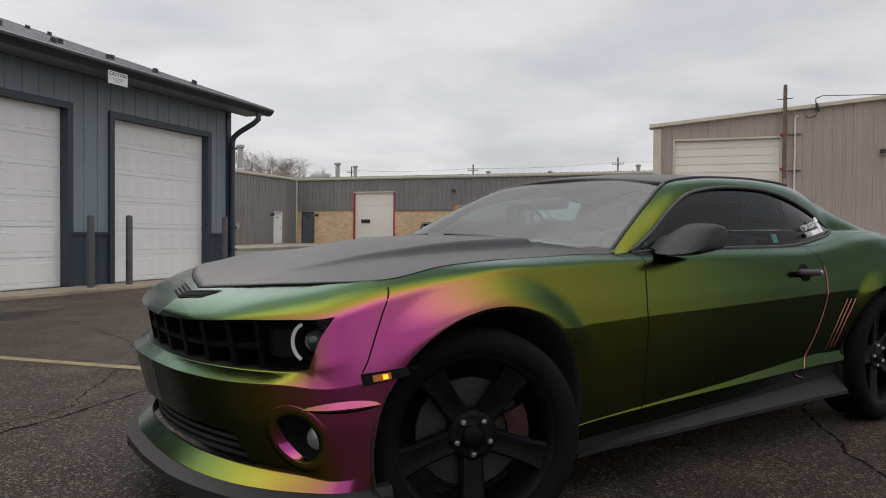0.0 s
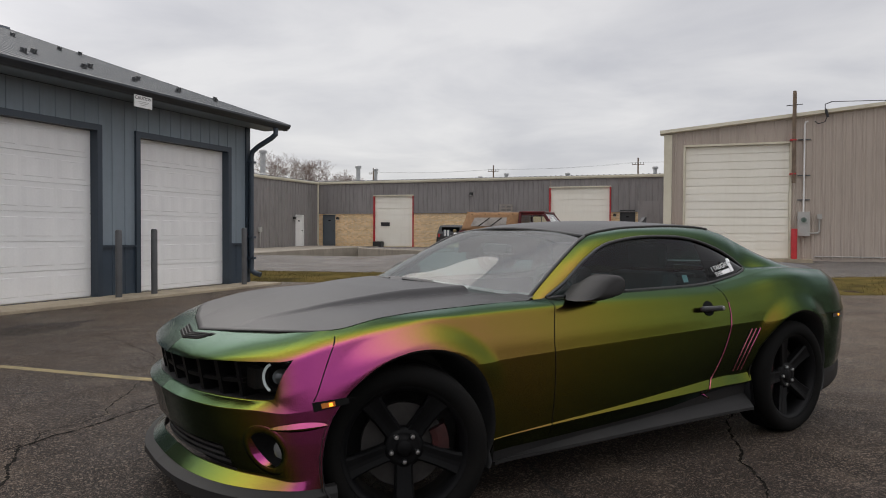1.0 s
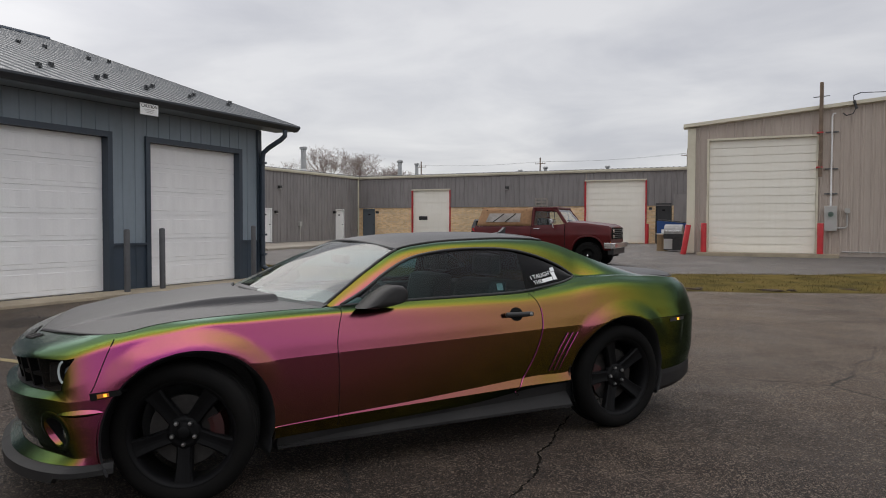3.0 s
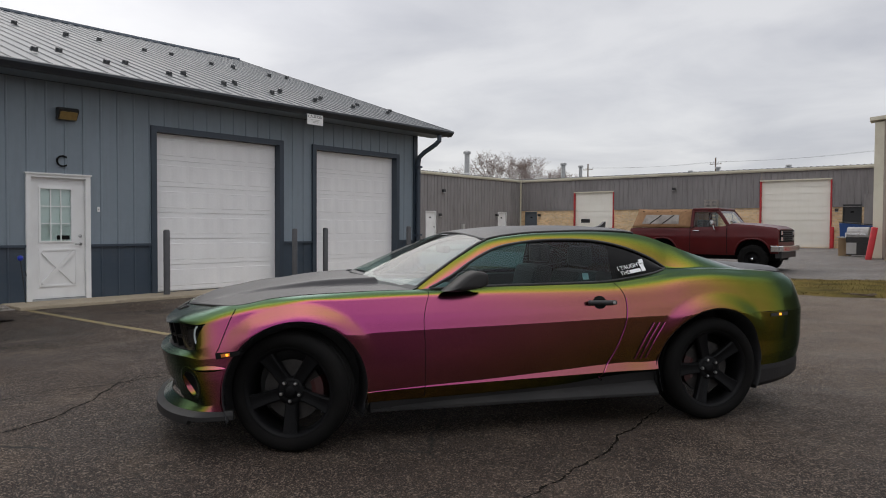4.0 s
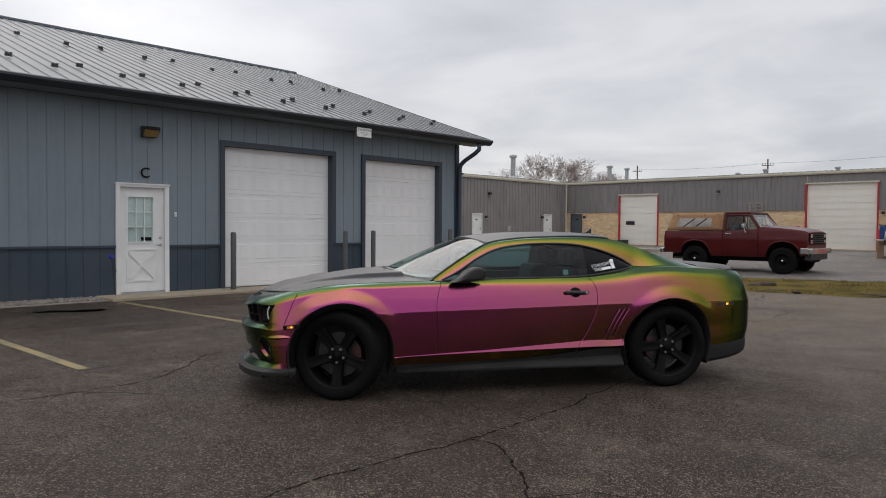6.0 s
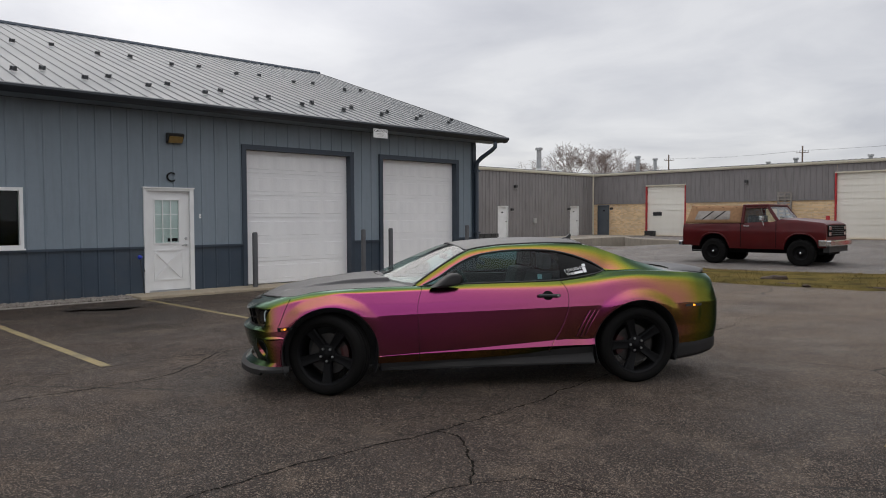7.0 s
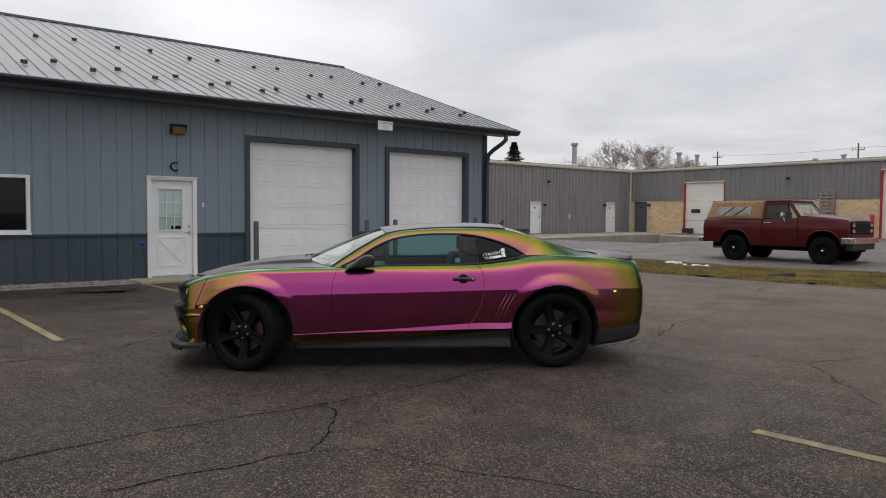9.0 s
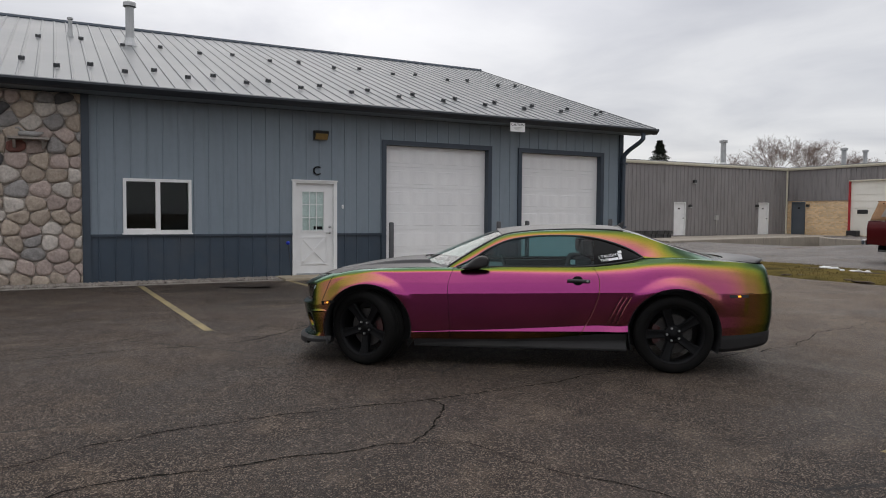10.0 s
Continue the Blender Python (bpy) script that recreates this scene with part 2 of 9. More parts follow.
def shift_paint(name):
    """Colour-shifting vinyl: stacked interference films, magenta face-on and green at a slant."""
    m = bpy.data.materials.new(name)
    m.use_nodes = True
    nt = m.node_tree
    nt.nodes.clear()
    out = nt.nodes.new("ShaderNodeOutputMaterial")
    co = nt.nodes.new("ShaderNodeTexCoord")
    nz = nt.nodes.new("ShaderNodeTexNoise")
    nz.inputs["Scale"].default_value = 900
    nt.links.new(co.outputs["Object"], nz.inputs["Vector"])
    bp = nt.nodes.new("ShaderNodeBump")
    bp.inputs["Distance"].default_value = 0.00012
    nt.links.new(nz.outputs["Fac"], bp.inputs["Height"])
    layers = []
    for thick, rough in FILM:
        p = nt.nodes.new("ShaderNodeBsdfPrincipled")
        p.inputs["Base Color"].default_value = (0.0025, 0.0008, 0.0015, 1)
        p.inputs["Roughness"].default_value = rough
        p.inputs["IOR"].default_value = FILM_BASE_IOR
        p.inputs["Thin Film Thickness"].default_value = thick
        p.inputs["Thin Film IOR"].default_value = FILM_IOR
        nt.links.new(bp.outputs[0], p.inputs["Normal"])
        layers.append(p.outputs[0])
    ad = nt.nodes.new("ShaderNodeAddShader")
    half = nt.nodes.new("ShaderNodeMixShader")
    half.inputs[0].default_value = 0.72
    nt.links.new(layers[1], half.inputs[1])
    nt.links.new(layers[0], ad.inputs[0])
    nt.links.new(half.outputs[0], ad.inputs[1])
    # flakes lie flat in the film: their gloss is strong face-on and weak at a slant
    dull = nt.nodes.new("ShaderNodeBsdfDiffuse")
    dull.inputs["Color"].default_value = (0.003, 0.002, 0.0015, 1)
    weak = nt.nodes.new("ShaderNodeMixShader")
    weak.inputs[0].default_value = 1 - FILM_SLANT
    nt.links.new(layers[0], weak.inputs[1])
    nt.links.new(dull.outputs[0], weak.inputs[2])
    lw = nt.nodes.new("ShaderNodeLayerWeight")
    lw.inputs["Blend"].default_value = 0.5
    mr = nt.nodes.new("ShaderNodeMapRange")
    mr.inputs["From Min"].default_value = 0.08
    mr.inputs["From Max"].default_value = 0.52
    nt.links.new(lw.outputs["Facing"], mr.inputs["Value"])
    mx = nt.nodes.new("ShaderNodeMixShader")
    nt.links.new(mr.outputs[0], mx.inputs[0])
    nt.links.new(ad.outputs[0], mx.inputs[1])
    nt.links.new(weak.outputs[0], mx.inputs[2])
    # the clear top layer glosses up when seen along the surface
    graze = nt.nodes.new("ShaderNodeMapRange")
    graze.inputs["From Min"].default_value = 0.62
    graze.inputs["From Max"].default_value = 0.86
    nt.links.new(lw.outputs["Facing"], graze.inputs["Value"])
    top = nt.nodes.new("ShaderNodeMixShader")
    nt.links.new(graze.outputs[0], top.inputs[0])
    nt.links.new(mx.outputs[0], top.inputs[1])
    nt.links.new(layers[0], top.inputs[2])
    nt.links.new(top.outputs[0], out.inputs[0])
    return m


def brick_material(name):
    m = bpy.data.materials.new(name)
    m.use_nodes = True
    nt = m.node_tree
    p = nt.nodes["Principled BSDF"]
    co = nt.nodes.new("ShaderNodeTexCoord")
    mp = nt.nodes.new("ShaderNodeMapping")
    mp.inputs["Rotation"].default_value = (radians(90), 0, 0)
    nt.links.new(co.outputs["Object"], mp.inputs["Vector"])
    br = nt.nodes.new("ShaderNodeTexBrick")
    br.inputs["Color1"].default_value = (0.80, 0.58, 0.33, 1)
    br.inputs["Color2"].default_value = (0.60, 0.41, 0.225, 1)
    br.inputs["Mortar"].default_value = (0.60, 0.52, 0.42, 1)
    br.inputs["Scale"].default_value = 1.0
    br.inputs["Brick Width"].default_value = 0.21
    br.inputs["Row Height"].default_value = 0.075
    br.inputs["Mortar Size"].default_value = 0.006
    nt.links.new(mp.outputs[0], br.inputs["Vector"])
    n = nt.nodes.new("ShaderNodeTexNoise")
    n.inputs["Scale"].default_value = 0.8
    n.inputs["Detail"].default_value = 8
    nt.links.new(co.outputs["Object"], n.inputs["Vector"])
    hs = nt.nodes.new("ShaderNodeHueSaturation")
    mr = nt.nodes.new("ShaderNodeMapRange")
    mr.inputs["To Min"].default_value = 0.7
    mr.inputs["To Max"].default_value = 1.3
    nt.links.new(n.outputs["Fac"], mr.inputs["Value"])
    nt.links.new(mr.outputs[0], hs.inputs["Value"])
    nt.links.new(br.outputs["Color"], hs.inputs["Color"])
    nt.links.new(hs.outputs[0], p.inputs["Base Color"])
    p.inputs["Roughness"].default_value = 0.85
    bp = nt.nodes.new("ShaderNodeBump")
    bp.inputs["Distance"].default_value = 0.006
    bp.invert = True
    nt.links.new(br.outputs["Fac"], bp.inputs["Height"])
    nt.links.new(bp.outputs[0], p.inputs["Normal"])
    return m


def lamp_glow(name, colour, strength):
    m = bpy.data.materials.new(name)
    m.use_nodes = True
    p = m.node_tree.nodes["Principled BSDF"]
    p.inputs["Base Color"].default_value = (*colour, 1)
    p.inputs["Roughness"].default_value = 0.2
    p.inputs["Emission Color"].default_value = (*colour, 1)
    p.inputs["Emission Strength"].default_value = strength
    return m


FILM = ((406, 0.18), (406, 0.14))
FILM_SLANT = 0.25
FILM_IOR = 1.58
FILM_BASE_IOR = 2.9
M = {
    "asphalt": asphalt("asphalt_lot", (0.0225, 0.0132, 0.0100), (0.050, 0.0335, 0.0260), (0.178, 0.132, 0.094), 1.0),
    "road": asphalt("asphalt_drive", (0.160, 0.151, 0.146), (0.205, 0.193, 0.185), (0.255, 0.236, 0.215), 0.5),
    "concrete": surface("concrete", (0.40, 0.335, 0.24), (0.30, 0.25, 0.18), 1.5, 0.9, bump=0.003, bump_scale=40, fine=0.2, dirt=(0.12, 0.10, 0.08), dirt_amount=0.7),
    "crack": surface("crack_tar", (0.007, 0.0065, 0.006), (0.022, 0.019, 0.016), 14, 0.95, spec=0.05),
    "line_paint": surface("worn_yellow_line", (0.25, 0.19, 0.075), (0.16, 0.13, 0.07), 7, 0.8, bump=0.002, bump_scale=90, fine=0.35, dirt=(0.05, 0.045, 0.04), dirt_amount=1.0),
    "siding": surface("blue_grey_steel", (0.185, 0.226, 0.262), (0.205, 0.246, 0.283), 0.8, 0.5, bump=0.0006, bump_scale=9, fine=0.03, streak=1, dirt=(0.14, 0.165, 0.185), dirt_amount=0.45, per_object=0.025),
    "wainscot": surface("navy_steel", (0.033, 0.050, 0.072), (0.040, 0.059, 0.084), 1.2, 0.45, bump=0.0006, bump_scale=9, fine=0.04, dirt=(0.09, 0.09, 0.09), dirt_amount=0.35, per_object=0.04),
    "trim": surface("slate_trim", (0.031, 0.045, 0.064), (0.038, 0.054, 0.075), 1.5, 0.42, fine=0.04),
    "gutter": surface("gutter_steel", (0.022, 0.028, 0.036), (0.03, 0.036, 0.045), 2, 0.4, fine=0.05),
    "roof": surface("roof_steel", (0.088, 0.095, 0.100), (0.108, 0.116, 0.122), 0.6, 0.46, metal=0.0, bump=0.0006, bump_scale=8, fine=0.03, dirt=(0.095, 0.10, 0.105), dirt_amount=0.6, rough_var=0.08, spec=0.33),
    "white_door": surface("white_door_steel", (0.80, 0.80, 0.80), (0.85, 0.85, 0.845), 1.3, 0.45, bump=0.0008, bump_scale=25, fine=0.02, streak=1, dirt=(0.66, 0.64, 0.61), dirt_amount=0.12, per_object=0.015),
    "white": surface("white_paint", (0.74, 0.74, 0.73), (0.8, 0.8, 0.79), 3, 0.45, fine=0.02, dirt=(0.5, 0.48, 0.45), dirt_amount=0.25),
    "cream_door": surface("cream_door_steel", (0.80, 0.765, 0.67), (0.84, 0.81, 0.725), 0.7, 0.5, fine=0.03, streak=1, dirt=(0.58, 0.50, 0.40), dirt_amount=0.12, per_object=0.03),
    "cream": surface("cream_trim", (0.58, 0.54, 0.42), (0.66, 0.62, 0.5), 0.8, 0.55, fine=0.05, dirt=(0.35, 0.29, 0.2), dirt_amount=0.4),
    "taupe": surface("taupe_siding", (0.205, 0.190, 0.186), (0.228, 0.212, 0.208), 0.5, 0.6, fine=0.05, streak=1, dirt=(0.085, 0.075, 0.07), dirt_amount=0.6, per_object=0.06),
    "tan": surface("tan_siding", (0.385, 0.326, 0.278), (0.42, 0.357, 0.305), 0.5, 0.6, fine=0.04, streak=1, dirt=(0.25, 0.215, 0.18), dirt_amount=0.45, per_object=0.05),
    "brick": brick_material("buff_brick"),
    "red_steel": surface("red_paint_steel", (0.48, 0.02, 0.025), (0.38, 0.015, 0.02), 5, 0.5, fine=0.1, dirt=(0.2, 0.05, 0.04), dirt_amount=0.4),
    "bollard": surface("dark_grey_bollard", (0.065, 0.067, 0.073), (0.085, 0.086, 0.09), 4, 0.55, bump=0.001, bump_scale=50, fine=0.1),
    "black": surface("black_plastic", (0.018, 0.018, 0.019), (0.026, 0.026, 0.027), 6, 0.5, fine=0.08),
    "black_metal": surface("black_steel", (0.02, 0.02, 0.021), (0.03, 0.03, 0.03), 6, 0.4, fine=0.08),
    "satin_black": surface("satin_black_wrap", (0.030, 0.0285, 0.030), (0.036, 0.034, 0.036), 2, 0.40, bump=0.0002, bump_scale=400, fine=0.04, rough_var=0.02, spec=0.25),
    "skirt": surface("grey_black_skirt", (0.017, 0.0165, 0.0165), (0.022, 0.021, 0.021), 3, 0.5, spec=0.17, fine=0.06, dirt=(0.05, 0.046, 0.042), dirt_amount=0.3),
    "tyre": surface("tyre_rubber", (0.005, 0.005, 0.005), (0.008, 0.0075, 0.007), 9, 0.85, spec=0.1, bump=0.001, bump_scale=120, fine=0.15),
    "rim": surface("matte_black_rim", (0.004, 0.004, 0.0045), (0.006, 0.006, 0.0065), 9, 0.5, spec=0.12, fine=0.1),
    "steel": surface("bare_steel", (0.42, 0.42, 0.42), (0.5, 0.5, 0.5), 12, 0.35, metal=1.0, fine=0.1),
    "disc": surface("brake_disc_steel", (0.026, 0.024, 0.023), (0.045, 0.041, 0.039), 20, 0.5, metal=0.4, fine=0.15),
    "chrome": surface("chrome", (0.7, 0.7, 0.7), (0.76, 0.76, 0.76), 5, 0.12, metal=1.0, fine=0.03, rough_var=0.04),
    "galvanised": surface("galvanised_steel", (0.36, 0.37, 0.37), (0.46, 0.46, 0.46), 5, 0.5, metal=0.5, fine=0.08),
    "meter_grey": surface("grey_enamel_box", (0.36, 0.35, 0.33), (0.42, 0.41, 0.39), 3, 0.5, fine=0.05),
    "wood_pole": surface("weathered_wood", (0.13, 0.095, 0.07), (0.19, 0.14, 0.10), 9, 0.9, bump=0.004, bump_scale=30, fine=0.25),
    "pallet": surface("grey_old_timber", (0.34, 0.31, 0.28), (0.24, 0.215, 0.19), 7, 0.9, bump=0.003, bump_scale=40, fine=0.25),
    "grass_soil": surface("dormant_turf", (0.125, 0.092, 0.034), (0.066, 0.058, 0.020), 1.3, 0.95, spec=0.0, bump=0.02, bump_scale=25, fine=0.35, dirt=(0.045, 0.032, 0.022), dirt_amount=0.9),
    "straw": surface("dry_grass_blades", (0.175, 0.125, 0.054), (0.092, 0.078, 0.030), 0.9, 0.95, spec=0.0, fine=0.2),
    "mud": surface("bare_earth", (0.030, 0.019, 0.012), (0.055, 0.035, 0.022), 8, 0.95, bump=0.02, bump_scale=20, fine=0.3),
    "snow": surface("old_snow", (0.7, 0.7, 0.7), (0.5, 0.49, 0.47), 9, 0.8, bump=0.01, bump_scale=40, fine=0.1),
    "pebble": surface("river_pebble", (0.42, 0.38, 0.33), (0.24, 0.20, 0.17), 9, 0.8, fine=0.25, per_object=0.4),
    "bark": surface("bare_tree_bark", (0.20, 0.155, 0.135), (0.25, 0.195, 0.17), 5, 0.95, fine=0.2),
    "needles": surface("spruce_needles", (0.022, 0.035, 0.02), (0.035, 0.05, 0.026), 4, 0.8, fine=0.3),
    "bulb_glass": lamp_glow("amber_lamp", (1.0, 0.36, 0.03), 1.6),
    "paint": shift_paint("colour_shift_vinyl"),
    "window": glass("clear_glass", (0.45, 0.55, 0.52), ior=1.33),
    "truck_glass": glass("truck_glass", (0.80, 0.86, 0.86), ior=1.5),
    "door_pane": glass("door_pane_glass", (0.86, 0.92, 0.91)),
    "car_glass": glass("tinted_car_glass", (0.58, 0.72, 0.69), ior=2.1, dust=0.02, slant=0.5),
    "side_glass": glass("dark_tinted_glass", (0.30, 0.50, 0.52), ior=1.36, slant=0.6),
    "dark_glass": glass("privacy_glass", (0.012, 0.014, 0.014), ior=1.28),
    "interior": surface("dark_cabin_trim", (0.03, 0.032, 0.032), (0.04, 0.042, 0.042), 6, 0.7, fine=0.1),
    "dash": surface("grey_dashboard", (0.15, 0.155, 0.15), (0.19, 0.195, 0.19), 6, 0.7, fine=0.1),
    "guard": surface("grey_guard_steel", (0.07, 0.075, 0.08), (0.10, 0.105, 0.11), 9, 0.5, fine=0.1),
    "room": surface("dim_room", (0.05, 0.05, 0.05), (0.08, 0.08, 0.08), 1, 0.9),
    "decal": surface("white_sticker", (0.75, 0.75, 0.75), (0.8, 0.8, 0.8), 8, 0.5, fine=0.02),
    "sign": surface("white_sign_board", (0.70, 0.70, 0.69), (0.77, 0.77, 0.76), 8, 0.5, fine=0.03),
    "letter": surface("matte_black", (0.006, 0.006, 0.006), (0.010, 0.010, 0.010), 8, 0.8, spec=0.1),
    "amber_lens": surface("amber_lens", (0.42, 0.13, 0.02), (0.5, 0.17, 0.03), 9, 0.25, fine=0.05),
    "truck_red": surface("faded_maroon_paint", (0.062, 0.0035, 0.0045), (0.078, 0.005, 0.006), 2, 0.36, fine=0.06, coat=0.2, spec=0.2, dirt=(0.05, 0.02, 0.018), dirt_amount=0.2),
    "canvas": surface("tan_canvas", (0.27, 0.15, 0.075), (0.33, 0.19, 0.10), 3, 0.9, bump=0.004, bump_scale=12, fine=0.12),
    "clear_vinyl": glass("clear_vinyl", (0.55, 0.5, 0.45), 0.15),
    "blue_bin": surface("blue_bin_steel", (0.01, 0.05, 0.19), (0.014, 0.065, 0.23), 3, 0.5, fine=0.1, dirt=(0.05, 0.05, 0.06), dirt_amount=0.4),
    "blue_ball": surface("blue_plastic", (0.01, 0.03, 0.35), (0.012, 0.04, 0.4), 9, 0.35),
    "brown": surface("brown_cardboard", (0.3, 0.2, 0.11), (0.36, 0.25, 0.15), 4, 0.9, fine=0.1),
    "amber_glass": surface("amber_lamp_lens", (0.20, 0.13, 0.045), (0.25, 0.17, 0.06), 12, 0.3, fine=0.1),
    "blue_grey_door": surface("blue_grey_door", (0.085, 0.10, 0.115), (0.1, 0.115, 0.13), 2, 0.5),
    "dark_door": surface("black_door", (0.02, 0.02, 0.022), (0.03, 0.03, 0.032), 2, 0.4),
}


def stone_material(name, a, b):
    return surface(name, a, b, 7, 0.9, bump=0.012, bump_scale=22, fine=0.2, per_object=0.14)


STONES = [
    stone_material("pinkish_fieldstone", (0.42, 0.335, 0.295), (0.34, 0.275, 0.245)),
    stone_material("tan_fieldstone", (0.42, 0.35, 0.28), (0.33, 0.27, 0.22)),
    stone_material("pale_fieldstone", (0.52, 0.47, 0.42), (0.42, 0.38, 0.34)),
    stone_material("grey_fieldstone", (0.32, 0.30, 0.285), (0.25, 0.235, 0.225)),
    stone_material("rust_fieldstone", (0.22, 0.085, 0.065), (0.15, 0.07, 0.058)),
    stone_material("dark_fieldstone", (0.11, 0.105, 0.105), (0.08, 0.078, 0.08)),
]

# ---- building helpers ----
def part(name, bm, material, parent=None, label="", smooth=False):
    me = bpy.data.meshes.new(name)
    bmesh.ops.recalc_face_normals(bm, faces=bm.faces)
    bm.to_mesh(me)
    bm.free()
    for m in material if isinstance(material, (list, tuple)) else [material]:
        me.materials.append(m)
    if smooth:
        for f in me.polygons:
            f.use_smooth = True
    ob = new(name, me)
    if parent is not None:
        ob.parent = parent
    if label:
        ob["label"] = label
    return ob


def thing(name, m, label, category, group="", kind=""):
    ob = new(name)
    ob.matrix_world = m
    return tagged(ob, label, category, group, kind)


def box(bm, x0, x1, y0, y1, z0, z1, bevel=0.0):
    vs = bmesh.ops.create_cube(bm, size=1.0)["verts"]
    for v in vs:
        v.co = Vector(((x0 + x1) / 2 + v.co.x * (x1 - x0), (y0 + y1) / 2 + v.co.y * (y1 - y0), (z0 + z1) / 2 + v.co.z * (z1 - z0)))
    if bevel:
        es = list({e for v in vs for e in v.link_edges})
        bmesh.ops.bevel(bm, geom=es, offset=bevel, segments=2, affect="EDGES", profile=0.6)


def boxed(*a, **k):
    bm = bmesh.new()
    box(bm, *a, **k)
    return bm


def tube(bm, pts, r, seg=10, r_end=None):
    """A round bar along points."""
    pts = [Vector(p) for p in pts]
    rings = []
    for i, p in enumerate(pts):
        d = (pts[min(i + 1, len(pts) - 1)] - pts[max(i - 1, 0)]).normalized()
        a = d.orthogonal().normalized() if i == 0 else (rings[-1][1] - d * rings[-1][1].dot(d)).normalized()
        b = d.cross(a)
        rr = r if r_end is None else r + (r_end - r) * i / (len(pts) - 1)
        rings.append(([bm.verts.new(p + rr * (math.cos(2 * math.pi * k / seg) * a + math.sin(2 * math.pi * k / seg) * b)) for k in range(seg)], a))
    for (r0, _), (r1, _) in zip(rings, rings[1:]):
        for k in range(seg):
            bm.faces.new((r0[k], r0[(k + 1) % seg], r1[(k + 1) % seg], r1[k]))
    bm.faces.new(rings[0][0][::-1])
    bm.faces.new(rings[-1][0])


def tubed(pts, r, seg=10, r_end=None):
    bm = bmesh.new()
    tube(bm, pts, r, seg, r_end)
    return bm


def lathe(bm, profile, axis=Vector((0, 0, 1)), origin=Vector(), seg=24, close=True):
    """Turn (radius, height) pairs round an axis."""
    a = axis.orthogonal().normalized()
    b = axis.cross(a)
    rows = []
    for r, h in profile:
        rows.append([bm.verts.new(origin + axis * h + r * (math.cos(2 * math.pi * k / seg) * a + math.sin(2 * math.pi * k / seg) * b)) for k in range(seg)])
    for r0, r1 in zip(rows, rows[1:]):
        for k in range(seg):
            bm.faces.new((r0[k], r0[(k + 1) % seg], r1[(k + 1) % seg], r1[k]))
    if close:
        for row in (rows[0], rows[-1]):
            if len(row) > 2:
                bm.faces.new(row)


def prism(bm, poly, place):
    """Extrude a closed polygon: place(u, v, k) gives the point, k = 0 or 1."""
    lo = [bm.verts.new(place(u, v, 0)) for u, v in poly]
    hi = [bm.verts.new(place(u, v, 1)) for u, v in poly]
    n = len(poly)
    for i in range(n):
        bm.faces.new((lo[i], lo[(i + 1) % n], hi[(i + 1) % n], hi[i]))
    bm.faces.new(lo[::-1])
    bm.faces.new(hi)


class Face:
    """A vertical wall plane: s runs along it, n out of it, z up."""

    def __init__(self, origin, along, out):
        self.o, self.d, self.n = Vector(origin), Vector(along), Vector(out)

    def at(self, s, n, z):
        return self.o + self.d * s + self.n * n + Vector((0, 0, z))

    def block(self, bm, s0, s1, n0, n1, z0, z1):
        vs = [bm.verts.new(self.at(s, n, z)) for z in (z0, z1) for s, n in ((s0, n0), (s1, n0), (s1, n1), (s0, n1))]
        for f in ((0, 1, 2, 3), (4, 5, 6, 7), (0, 1, 5, 4), (1, 2, 6, 5), (2, 3, 7, 6), (3, 0, 4, 7)):
            bm.faces.new([vs[i] for i in f])

    def solid(self, *a):
        bm = bmesh.new()
        self.block(bm, *a)
        return bm


def wall_core(face, s0, s1, z0, z1, openings, thick, grow=0.015):
    """A wall slab with real openings."""
    bm = bmesh.new()
    openings = [(o[0] - grow, o[1] + grow, o[2] - grow, o[3] + grow) for o in openings]
    cuts = sorted({s0, s1, *(c for o in openings for c in o[:2] if s0 < c < s1)})
    for a, b in zip(cuts, cuts[1:]):
        holes = sorted((o[2], o[3]) for o in openings if o[0] <= a and o[1] >= b)
        z = z0
        for h0, h1 in holes:
            if h0 > z:
                face.block(bm, a, b, -thick, 0, z, h0)
            z = max(z, h1)
        if z < z1:
            face.block(bm, a, b, -thick, 0, z, z1)
    return bm


